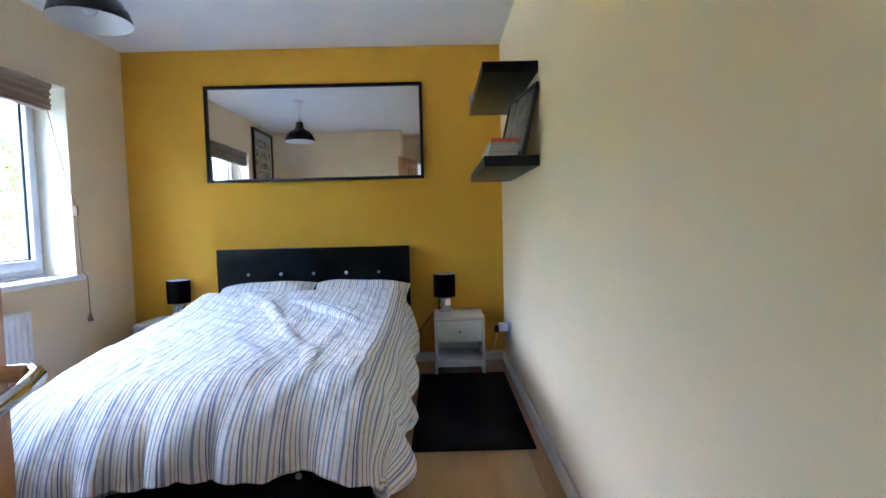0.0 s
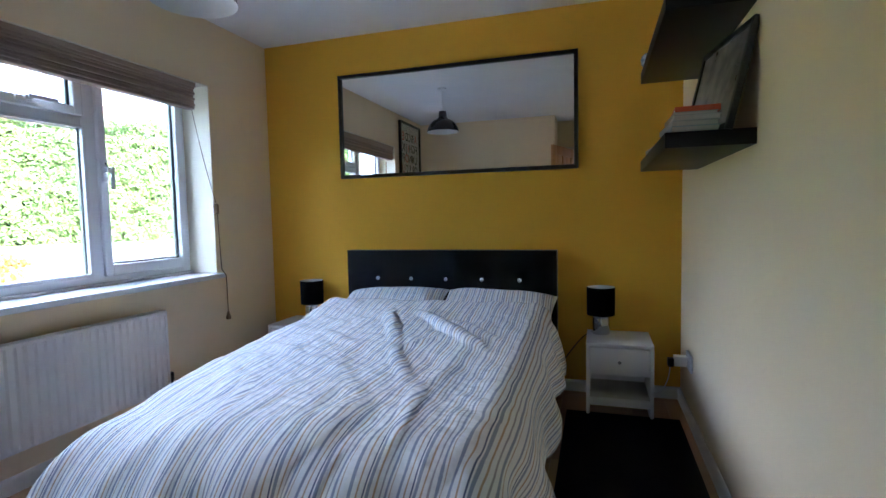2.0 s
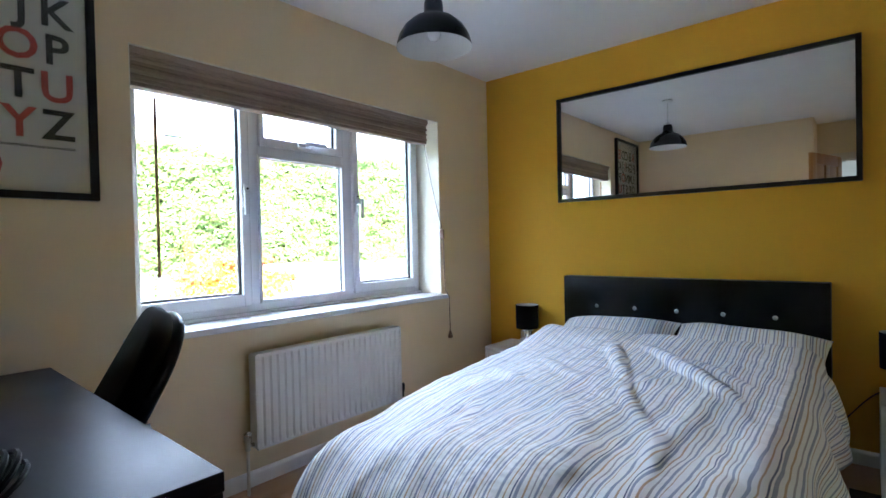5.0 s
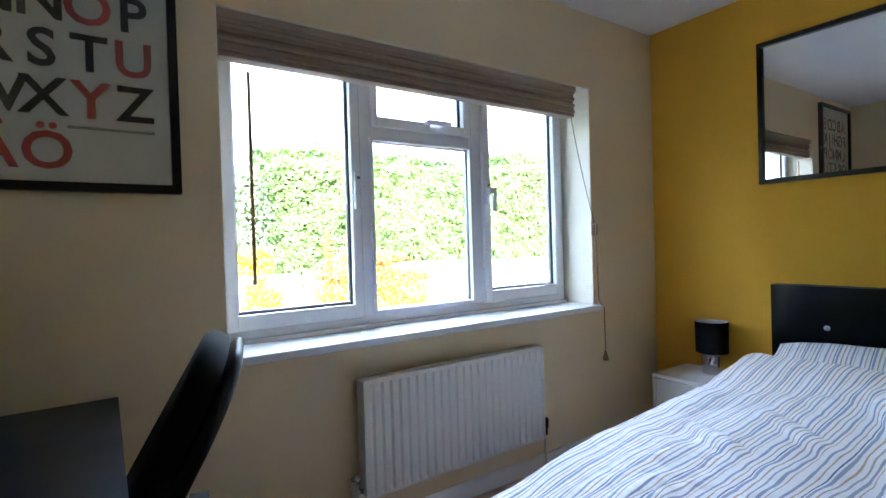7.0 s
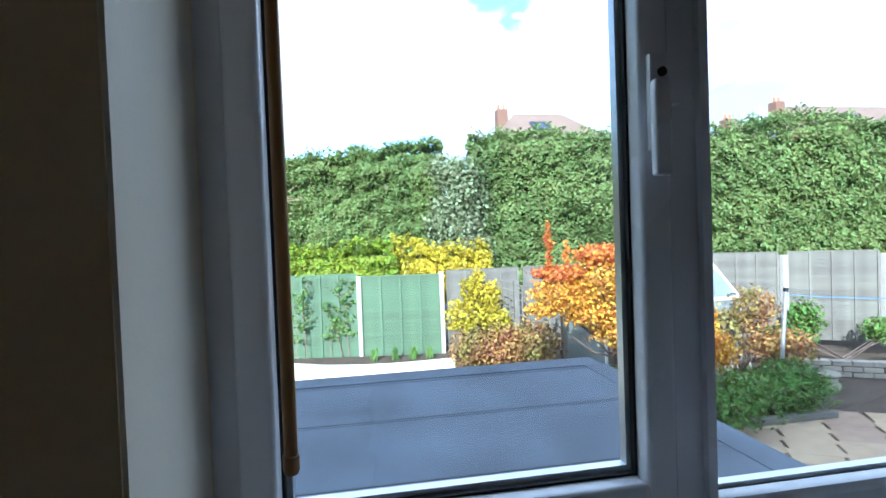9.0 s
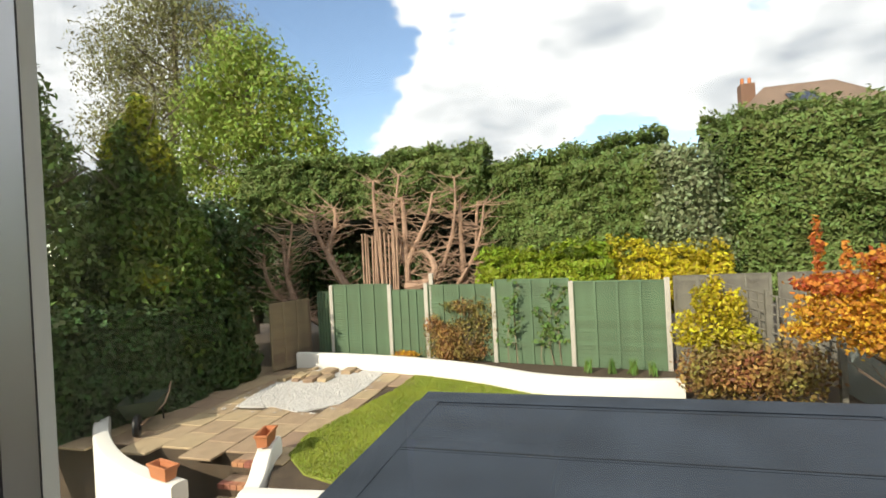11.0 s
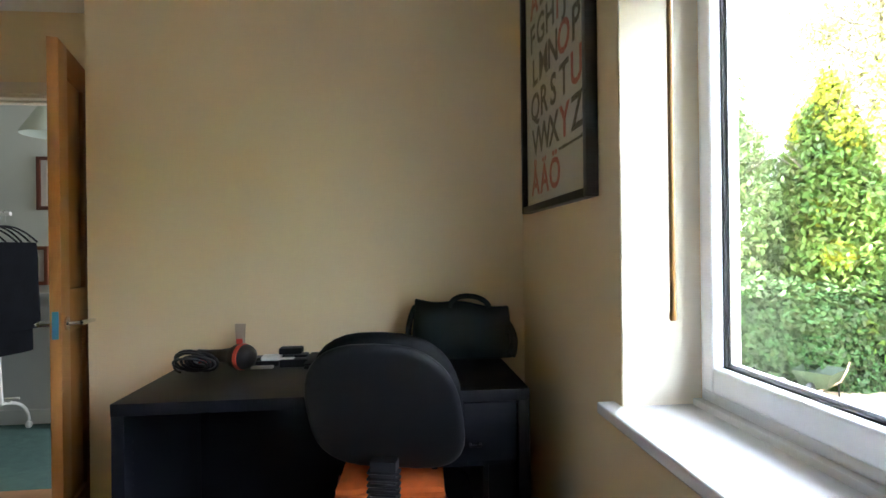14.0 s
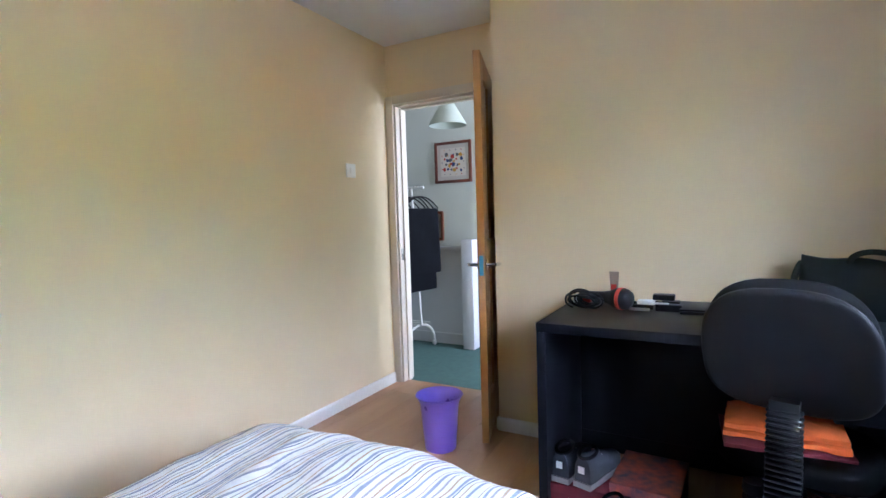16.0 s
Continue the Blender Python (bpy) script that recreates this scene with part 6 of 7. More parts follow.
def flower_pot(m):
    p = thing("trough_planter", "empty terracotta trough planter on the white wall", "planter", m, "terracotta troughs")
    bm = bmesh.new()
    for a, b, c, d, z0, z1 in ((-0.20, 0.20, -0.085, -0.065, 0, 0.17), (-0.20, 0.20, 0.065, 0.085, 0, 0.17), (-0.20, -0.18, -0.065, 0.065, 0, 0.17), (0.18, 0.20, -0.065, 0.065, 0, 0.17), (-0.18, 0.18, -0.065, 0.065, 0, 0.03)):
        box(bm, a, b, c, d, z0, z1)
    for v in bm.verts:
        k = 0.82 + 0.18 * v.co.z / 0.17
        v.co.x *= k
        v.co.y *= k
    part("trough", bm, TERRA, p, smooth=False)
    bm = rect_frame(bmesh.new(), 0.15, 0.185, -0.10, 0.10, -0.215, 0.215, 0.022, 0.004)
    bmesh.ops.transform(bm, matrix=Matrix(((0, 0, 1, 0), (0, 1, 0, 0), (1, 0, 0, 0), (0, 0, 0, 1))), verts=bm.verts)
    part("rim", bm, TERRA, p)
    return p


fp = flower_pot(pose(-8.98, -6.55, -1.40, 0, 0, 15))
copy_thing(fp, pose(-8.05, -7.45, -1.53, 0, 0, 75))

# gravel patch
GR = [(-11.1, -8.75), (-12.2, -8.95), (-13.8, -8.95), (-14.05, -8.2), (-14.0, -6.75), (-12.6, -6.65), (-11.5, -6.7), (-10.95, -7.3), (-11.2, -8.0)]
gravel = thing("gravel_patch", "patch of white gravel with scattered rubble", "gravel", kind="stuff")
part("bed", prism(bmesh.new(), GR, GZ - 0.02, GZ + 0.012), GRAVEL, gravel, smooth=False)
bm = bmesh.new()
rr = random.Random(9)
k = 0
while k < 2600:
    x, y = rr.uniform(-14.1, -10.8), rr.uniform(-9.1, -6.5)
    if not inside(x, y, GR) and rr.random() < 0.93:
        continue
    s = rr.uniform(0.012, 0.035)
    c = Vector((x, y, GZ + 0.014))
    vs = [bm.verts.new(c + Vector((s * math.cos(a) * rr.uniform(0.7, 1.2), s * math.sin(a) * rr.uniform(0.7, 1.2), 0))) for a in (0, 1.26, 2.5, 3.8, 5.0)]
    tp = bm.verts.new(c + Vector((rr.uniform(-0.3, 0.3) * s, rr.uniform(-0.3, 0.3) * s, s * 0.8)))
    for i in range(5):
        bm.faces.new((vs[i], vs[(i + 1) % 5], tp))
    k += 1
part("pebbles", bm, GRAVEL, gravel, smooth=False)
rr = random.Random(15)
for i in range(16):
    x, y, s = rr.uniform(-14.0, -13.0), rr.uniform(-8.9, -7.4), rr.uniform(0.1, 0.22)
    tagged(part("rubble_stone", bx(x - s, x + s, y - s * 0.6, y + s * 0.6, GZ + 0.004, GZ + s * 0.5, bevel=s * 0.1), FLAG), "loose paving stone on the gravel", "stone", "loose stones")

# fence
FENCE = thing("garden_fence", "overlap timber fence between pale concrete posts", "fence")
POSTS = [(-15.0, -9.07, 0.22), (-14.9, -8.58, 0.40), (-14.67, -6.82, 0.39), (-14.56, -5.81, 0.40), (-14.24, -4.08, 0.30), (-13.92, -2.33, 0.40), (-13.6, -0.46, 0.44)]
TOPS = [0.20, 0.38, 0.22, 0.33, 0.43, 0.36]


def fence_panel(a, b, z0, z1, material, group, label, slat=0.088, braces=4):
    p = new("panel")
    p["label"] = label
    p.parent = FENCE
    a, b = Vector((*a, 0)), Vector((*b, 0))
    d = b - a
    L = d.length
    p.matrix_local = Matrix.Translation(a) @ Matrix.Rotation(math.atan2(d.y, d.x), 4, "Z")
    n = int((z1 - z0) / slat)
    sgn = -1 if d.y < 0 else 1
    for i in range(n):
        z = z0 + i * (z1 - z0) / n
        bm = box(bmesh.new(), 0.05, L - 0.05, -0.009, 0.009, 0, (z1 - z0) / n * 1.22)
        sl = part("slat", bm, material, p, smooth=False)
        sl.matrix_local = Matrix.Translation((0, 0, z)) @ Matrix.Rotation(radians(7 * sgn), 4, "X")
    for k in range(braces + 1):
        x = 0.05 + (L - 0.1) * k / braces
        part("batten", bx(x - 0.022, x + 0.022, -0.045 if sgn > 0 else 0.012, -0.012 if sgn > 0 else 0.045, z0, z1 + 0.01), material, p, smooth=False)
    part("capping", bx(0.04, L - 0.04, -0.03, 0.03, z1 + 0.01, z1 + 0.035), material, p, smooth=False)
    return p


for (a, b, t) in zip(POSTS, POSTS[1:], TOPS):
    fence_panel(a[:2], b[:2], -1.45, t, GREENFENCE, "green fence panels", "green-stained overlap fence panel between concrete posts")
for x, y, z in POSTS[1:]:
    part("post", bx(x - 0.05, x + 0.06, y - 0.05, y + 0.05, -1.6, z, bevel=0.012, seg=1), CONCRETE, FENCE, "pale concrete post")
part("post", bx(-14.62, -14.52, -5.72, -5.62, -1.6, 0.64, bevel=0.01, seg=1), CONCRETE, FENCE, "tall pale concrete post")
for a, b in (((-13.75, -0.35), (-13.75, 1.45)), ((-13.75, 1.5), (-13.75, 3.3))):
    fence_panel(a, b, -1.5, 0.42, GREYFENCE, "grey fence panels", "weathered grey overlap fence panel")
for a, b in (((-14.6, 4.3), (-13.7, 5.9)), ((-13.65, 6.0), (-12.75, 7.6)), ((-12.7, 7.7), (-11.8, 9.3)), ((-11.75, 9.4), (-10.8, 11.0))):
    fence_panel(a, b, -1.5, 0.55, GREYFENCE, "grey fence panels", "weathered grey overlap fence panel")
for x, y in ((-13.68, 5.95), (-12.72, 7.65), (-11.77, 9.35)):
    part("post", bx(x - 0.05, x + 0.10, y - 0.06, y + 0.06, -1.6, 0.5, bevel=0.012, seg=1), CONCRETE, FENCE, "pale concrete post")
old = fence_panel((-13.5, -9.6), (-14.8, -9.2), -1.6, 0.05, BROWNFENCE, "old fence panels", "old leaning woven fence panel beside the ivy", 0.12, 3)

# trellis
trel = thing("trellis", "dark square timber trellis running down the garden", "trellis")
ta, tb2 = Vector((-13.4, 0.25, 0.40)), Vector((-11.9, 1.75, -0.05))
for i in range(15):
    k = i / 14
    p = ta.lerp(tb2, k)
    part("upright", bx(p.x - 0.014, p.x + 0.014, p.y - 0.014, p.y + 0.014, p.z - 0.75, p.z), GREYFENCE, trel, smooth=False)
for j in range(5):
    o = Vector((0, 0, -0.02 - 0.16 * j))
    part("cross_bar", tb([ta + o, tb2 + o], 0.014, 5), GREYFENCE, trel, smooth=False)
for k in (0, 0.5, 1):
    p = ta.lerp(tb2, k)
    part("post", bx(p.x - 0.045, p.x + 0.045, p.y - 0.045, p.y + 0.045, -1.66, p.z + 0.06), GREYFENCE, trel, smooth=False)

# greenhouse
gh = thing("greenhouse", "small white-framed greenhouse behind the maple", "greenhouse")
gx0, gx1, gy0, gy1, ge, gr = -13.2, -11.2, 2.3, 5.2, -0.20, 0.62
gxm = (gx0 + gx1) / 2
for y in (gy0, gy0 + 0.73, gy0 + 1.45, gy0 + 2.18, gy1):
    for x in (gx0, gx1):
        part("upright", bx(x - 0.02, x + 0.02, y - 0.02, y + 0.02, GZ - 0.03, ge), ALUWHITE, gh, smooth=False)
        part("rafter", tb([(x, y, ge), (gxm, y, gr)], 0.025, 5), ALUWHITE, gh, smooth=False)
for x, z in ((gx0, ge), (gx1, ge), (gxm, gr)):
    part("rail", bx(x - 0.03, x + 0.03, gy0, gy1, z - 0.03, z + 0.03), ALUWHITE, gh, smooth=False)
GHGLASS = mat("dull_greenhouse_glass", (0.55, 0.62, 0.60), 0.15, vary=0.2, scale=2, trans=0.55)
for x in (gx0, gx1):
    for k in range(4):
        y = gy0 + 0.02 + k * (gy1 - gy0) / 4
        bm = bmesh.new()
        v = [bm.verts.new(q) for q in ((x, y, ge), (x, y + 0.69, ge), (gxm, y + 0.69, gr), (gxm, y, gr))]
        bm.faces.new(v)
        bmesh.ops.solidify(bm, geom=bm.faces, thickness=0.005)
        part("roof_pane", bm, GHGLASS, gh, smooth=False)
        part("side_pane", bx(x - 0.003, x + 0.003, y, y + 0.69, GZ, ge - 0.03), GHGLASS, gh, smooth=False)
for y in (gy0, gy1):
    part("gable_pane", bx(gx0 + 0.03, gx1 - 0.03, y - 0.003, y + 0.003, GZ, ge), GHGLASS, gh, smooth=False)

# ---- hedges and trees ----
hedge("conifer_hedge", "tall clipped conifer hedge in sunlight", [(-16.6, 0.9), (-16.0, 5.0), (-14.8, 10.0), (-13.0, 17.0)], 1.6, -0.4, 3.9, 82000, 0.135, L_CONIFERL, 11)
hedge("conifer_hedge", "tall clipped conifer hedge behind the green fence", [(-17.5, -4.7), (-17.2, -3.0), (-16.7, 0.2)], 1.6, -0.6, 3.55, 42000, 0.135, L_CONIFER, 12, bulge=0.4)
hedge("conifer_hedge", "tall conifer hedge whose lower branches are stripped", [(-17.6, -12.5), (-17.6, -4.6)], 2.0, 2.3, 4.1, 36000, 0.155, L_CONIFER, 13, bulge=0.45)
hedge("laurel_hedge", "low laurel hedge with yellow leaves above the fence", [(-15.6, -4.6), (-15.1, -2.3), (-14.9, -1.3)], 0.9, -0.6, 0.8, 11000, 0.11, L_LAUREL, 14, 1.7, bulge=0.35)
hedge("golden_hedge", "bright yellow-leaved hedge above the fence", [(-14.9, -1.5), (-14.9, 1.0)], 0.9, -0.4, 0.72, 6000, 0.10, L_YELLOW, 15, 1.7, bulge=0.25)
hedge("ivy_hedge", "dark ivy-covered boundary hedge", [(-7.5, -11.2), (-9.5, -10.8), (-13.3, -10.3)], 1.1, GZ - 0.05, 0.15, 26000, 0.10, L_IVY, 16, 1.3, bulge=0.3)
# near-black sheet for the shaded hollow behind the stripped trunks, with some leaves
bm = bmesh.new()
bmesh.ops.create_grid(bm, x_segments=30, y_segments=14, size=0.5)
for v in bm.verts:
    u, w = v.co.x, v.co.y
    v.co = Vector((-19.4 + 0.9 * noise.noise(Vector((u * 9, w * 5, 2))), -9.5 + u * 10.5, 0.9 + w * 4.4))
dk = thing("dark_thicket", "dark hollow behind the stripped trees, its shade put into the colour", "thicket", kind="stuff")
part("shade_sheet", bm, SHADECORE, dk)
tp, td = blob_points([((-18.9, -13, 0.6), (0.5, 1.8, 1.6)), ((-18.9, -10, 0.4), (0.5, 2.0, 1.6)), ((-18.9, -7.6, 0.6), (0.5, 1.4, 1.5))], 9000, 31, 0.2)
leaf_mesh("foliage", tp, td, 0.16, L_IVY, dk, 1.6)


def bare_tree(base, stems, seed, label, bark=BARK):
    t = thing("stripped_conifer", label, "tree", group="stripped conifers")
    rr = random.Random(seed)
    tbm, twigs = bmesh.new(), bmesh.new()
    for pts, r0, r1 in stems:
        P = [Vector(base) + Vector(p) for p in pts]
        curve = bez(*P, 12) if len(P) == 4 else P
        tube(tbm, curve, r0, 8, r1)
        for _ in range(60):
            k = rr.randint(2, len(curve) - 1)
            p = curve[k]
            d = Vector((rr.uniform(-0.5, 0.6), rr.choice((-1, 1)) * rr.uniform(0.3, 1.0), rr.uniform(-0.1, 0.7))) * rr.uniform(0.3, 1.1)
            tube(twigs, [p, p + d * 0.55 + Vector((0, 0, -0.05)), p + d], 0.016, 4, 0.005)
    part("trunk", tbm, bark, t)
    part("twigs", twigs, bark, t)
    return t


bare_tree((-16.2, -8.3, -1.4), [([(0, 0, 0), (0, 0.05, 1.2), (0.1, -0.7, 1.9), (0, -1.0, 2.6)], 0.17, 0.11), ([(0, -1.0, 2.6), (0, -1.05, 3.0), (0, -0.6, 3.3), (0, -0.75, 4.0)], 0.11, 0.05), ([(0, -1.0, 2.6), (0, -1.2, 3.0), (0, -1.5, 3.3), (0, -1.4, 3.9)], 0.08, 0.04)], 1, "conifer trunk stripped to pale curving stems")
bare_tree((-16.2, -6.9, -1.4), [([(0, 0, 0), (0, 0, 0.8), (0, 0.1, 2.0), (0, 0.0, 4.1)], 0.16, 0.06), ([(0, 0, 1.6), (0.2, 0.9, 1.6), (0.2, 1.2, 2.1), (0.1, 0.6, 2.6)], 0.15, 0.07), ([(0, 0.05, 2.2), (0, 0.3, 2.9), (0, 0.75, 3.2), (0, 0.9, 4.2)], 0.09, 0.04), ([(0, 0.0, 2.2), (0, -0.2, 2.9), (0, -0.3, 3.5), (0, -0.25, 4.0)], 0.07, 0.03)], 2, "stripped conifer with a pale looping limb")
bare_tree((-16.6, -5.3, -1.2), [([(0, 0, 0), (0, 0.1, 1.4), (0, -0.1, 2.4), (0, 0.0, 3.9)], 0.12, 0.05), ([(0, 0.4, 0.6), (0, 0.5, 1.4), (0, 0.3, 2.4), (0, 0.5, 3.7)], 0.09, 0.04)], 3, "thin stripped conifer stems with dead twigs")
bare_tree((-15.6, -9.6, -1.4), [([(0, 0.4, 0.6), (0, -0.4, 1.0), (0, -0.9, 1.4), (0, -0.8, 3.2)], 0.12, 0.05), ([(0, 0.1, 0.9), (0, -1.2, 1.2), (0, -1.6, 1.9), (0, -1.5, 2.7)], 0.09, 0.04), ([(0, -0.6, 1.5), (0, -0.9, 2.2), (0, -0.6, 2.8), (0, -0.5, 3.6)], 0.06, 0.03)], 4, "shaded stripped conifer with bare curving branches")
bare_tree((-16.3, -7.6, -1), [([(0, 0, 0), (0, 0.1, 1.4), (0, -0.3, 3.0), (0, -0.2, 4.3)], 0.10, 0.04), ([(0, 0.1, 1.5), (0, 0.5, 2.2), (0, 0.3, 3.0), (0, 0.6, 4.4)], 0.07, 0.03)], 6, "stripped conifer with upright pale stems")
bare_tree((-16.4, -6.2, -1), [([(0, 0, 0.8), (0, 0.3, 1.8), (0, 0.9, 2.6), (0, 0.8, 4.2)], 0.08, 0.03), ([(0, 0.2, 0.5), (0, 0.9, 1.4), (0, 1.5, 2.0), (0, 1.6, 3.4)], 0.07, 0.03)], 7, "dead brown conifer twigs at the hedge edge")
stakes = thing("pole_screen", "row of pale upright poles behind the fence", "screen")
rr = random.Random(21)
for i in range(13):
    y = -8.05 + i * 0.085 + rr.uniform(-0.02, 0.02)
    part("pole", tb([(-15.9, y, -0.9), (-15.9 + rr.uniform(-0.05, 0.05), y + rr.uniform(-0.04, 0.04), 1.75 + rr.uniform(-0.12, 0.15))], 0.036, 6, 0.028), BARK, stakes)

gold = tree("golden_conifer", "dark conifer with golden-green tips", (-12.0, -11.6, GZ), (-12.0, -11.6, 4.6), 0.12,
     [((-12.0, -11.6, -0.4), (1.5, 1.6, 1.1)), ((-12.0, -11.5, 0.7), (1.4, 1.5, 1.1)), ((-12.0, -11.6, 1.8), (1.15, 1.25, 1.05)), ((-12.0, -11.7, 2.8), (0.85, 0.9, 1.0)), ((-12.0, -11.8, 3.8), (0.5, 0.55, 0.9)), ((-11.9, -11.1, 3.1), (0.4, 0.4, 0.9)), ((-12.0, -12.3, 3.3), (0.4, 0.4, 0.9)), ((-11.6, -12.9, 2.2), (0.6, 0.6, 1.2)), ((-12.0, -11.7, 4.6), (0.2, 0.22, 0.6))], 33000, 0.17, L_GOLD, 22, 2.4, droop=-1.0, shell=0.65)
gp_t, gd_t = blob_points([((-11.9, -11.5, 4.3), (0.32, 0.36, 0.75)), ((-11.8, -11.0, 3.5), (0.3, 0.3, 0.6)), ((-11.8, -12.2, 3.7), (0.3, 0.3, 0.6)), ((-11.4, -11.2, 1.9), (0.3, 0.4, 0.35)), ((-11.3, -10.7, 0.9), (0.3, 0.35, 0.3))], 3200, 61, 0.5)
leaf_mesh("golden_tips", gp_t, gd_t, 0.15, L_SHOOTS, gold, 2.4, -1.0, 0.8, "golden yellow young shoots")
tree("dark_conifer", "tall dark green conifer at the boundary", (-9.6, -12.4, GZ), (-9.6, -12.4, 5.2), 0.14,
     [((-9.6, -12.4, 0.0), (1.5, 1.3, 1.5)), ((-9.7, -12.4, 1.8), (1.4, 1.3, 1.3)), ((-9.8, -12.5, 3.2), (1.15, 1.1, 1.1)), ((-9.6, -12.4, 4.5), (0.75, 0.7, 0.9)), ((-10.3, -12.8, 3.9), (0.5, 0.5, 0.9)), ((-9.0, -12.6, 2.8), (0.6, 0.6, 1.0)), ((-9.6, -12.4, 5.4), (0.35, 0.35, 0.7))], 23000, 0.15, L_CONIFER, 23, 2.0, shell=0.7)
tree("dark_evergreen", "dark leafy evergreen beside the ivy hedge", (-13.8, -12.2, GZ), (-13.8, -12.2, 2.4), 0.14,
     [((-13.8, -12.0, 0.0), (1.2, 1.3, 1.4)), ((-14.0, -12.0, 1.6), (1.1, 1.2, 1.2)), ((-15.5, -12.6, 1.0), (1.2, 1.3, 2.0))], 15000, 0.15, L_IVY, 24, 1.6, shell=0.6)
tree("ash_tree", "tall light green ash tree beyond the hedge", (-19.2, -14.2, GZ), (-19.2, -14.0, 8.4), 0.20,
     [((-19.2, -14.0, 8.6), (1.7, 1.7, 1.5)), ((-19.2, -12.3, 7.0), (1.6, 1.5, 1.5)), ((-19.2, -15.6, 7.0), (1.6, 1.7, 1.7)), ((-19.0, -13.6, 5.6), (1.8, 2.2, 1.3)), ((-19.0, -11.2, 5.2), (1.3, 1.2, 1.2)), ((-19.0, -16.4, 5.0), (1.4, 1.6, 1.4)), ((-18.9, -10.4, 4.2), (0.9, 0.9, 0.8)), ((-19.0, -14.0, 3.8), (1.4, 2.6, 1.0))], 19000, 0.19, L_ASH, 25, 2.0, nlimbs=30, reach=2.4, shell=0.12)
tree("birch_tree", "tall thin-leaved grey-green tree in the distance", (-23.5, -21.4, GZ), (-23.5, -21.2, 14.5), 0.26,
     [((-23.5, -21.4, 13.8), (2.8, 3.0, 2.6)), ((-23.5, -18.6, 11.5), (2.2, 2.4, 2.4)), ((-23.5, -24.2, 11.6), (2.4, 2.6, 2.6)), ((-23.5, -21.0, 9.0), (2.6, 3.6, 2.2)), ((-23.5, -24.5, 8.0), (2.2, 2.4, 2.0)), ((-23.5, -17.6, 8.6), (1.6, 1.6, 1.8))], 27000, 0.21, L_BIRCH, 26, 2.6, nlimbs=50, reach=3.2, shell=0.1, droop=1.0)
tree("silver_tree", "silvery-leaved small tree between the hedges", (-15.7, 0.4, GZ), (-15.7, 0.4, 2.4), 0.07,
     [((-15.6, 0.5, 2.3), (0.55, 0.75, 0.75)), ((-15.6, 0.3, 1.5), (0.6, 0.85, 0.9)), ((-15.5, 0.6, 0.8), (0.5, 0.7, 0.6)), ((-15.7, 0.5, 2.9), (0.55, 0.7, 0.5)), ((-15.9, 0.0, 3.1), (0.45, 0.5, 0.4))], 9500, 0.12, L_SILVER, 27, 1.7, nlimbs=12, reach=0.8, shell=0.25)
mp = tree("maple_tree", "spreading orange and red Japanese maple", (-9.7, 1.7, GZ), (-9.7, 1.6, 0.35), 0.08,
          [((-9.7, 1.5, 0.50), (0.6, 0.62, 0.36)), ((-9.7, 0.8, 0.30), (0.5, 0.5, 0.28)), ((-9.6, 2.15, 0.18), (0.6, 0.6, 0.36)), ((-9.5, 2.7, -0.25), (0.55, 0.5, 0.36)), ((-9.4, 3.1, -0.70), (0.45, 0.38, 0.34)), ((-9.5, 1.9, -0.30), (0.6, 0.7, 0.34)), ((-9.6, 1.2, 0.0), (0.45, 0.45, 0.25)), ((-9.4, 2.5, -0.75), (0.45, 0.5, 0.3)), ((-9.7, 0.5, 0.05), (0.3, 0.3, 0.14))], 19000, 0.060, L_MAPLE, 28, 1.5, nlimbs=18, reach=0.9, shell=0.3)
p, d = blob_points([((-9.7, 1.6, 0.86), (0.5, 0.6, 0.16)), ((-9.7, 0.8, 0.60), (0.4, 0.45, 0.12)), ((-9.7, 2.3, 0.5), (0.4, 0.5, 0.14)), ((-9.7, 0.62, 1.05), (0.06, 0.07, 0.40)), ((-9.7, 0.9, 0.9), (0.05, 0.06, 0.25))], 3200, 29, 0.4)
leaf_mesh("crown_tips", p, d, 0.078, L_MAPLER, mp, 1.6, 0.3, 1.0, "red young maple leaves")
shrub("yellow_shrub", "bushy shrub with yellow autumn leaves", [((-12.6, -0.1, -0.45), (0.4, 0.45, 0.4)), ((-12.7, 0.35, -0.1), (0.35, 0.35, 0.4)), ((-12.6, 0.0, 0.1), (0.22, 0.25, 0.3)), ((-12.6, 0.5, -0.6), (0.35, 0.35, 0.35)), ((-12.7, 0.2, 0.35), (0.12, 0.16, 0.2))], 3000, 0.09, L_YELLOW, 41, (-12.6, 0.1, GZ - 0.03))
shrub("russet_shrub", "low russet and green autumn shrub", [((-12.2, 0.5, -1.05), (0.6, 0.8, 0.5)), ((-12.2, -0.1, -1.1), (0.5, 0.5, 0.45)), ((-11.9, 1.1, -1.0), (0.5, 0.6, 0.5))], 5200, 0.085, L_RED, 42, (-12.2, 0.4, GZ - 0.03))
shrub("cotoneaster", "cotoneaster with red berries against the fence", [((-14.25, -4.7, -0.85), (0.25, 0.6, 0.55)), ((-14.25, -4.35, -0.35), (0.18, 0.35, 0.45)), ((-14.3, -5.3, -0.95), (0.28, 0.5, 0.45)), ((-14.3, -4.85, -0.15), (0.15, 0.6, 0.18)), ((-14.1, -5.0, -1.2), (0.3, 0.8, 0.22)), ((-14.3, -5.6, -0.6), (0.15, 0.25, 0.3))], 6500, 0.065, L_RED, 43, (-14.2, -4.9, -1.45))
climber = thing("climber", "thin green climber trained on the fence panel", "climbing plant")
cbm = bmesh.new()
rr = random.Random(44)
cl_pts = []
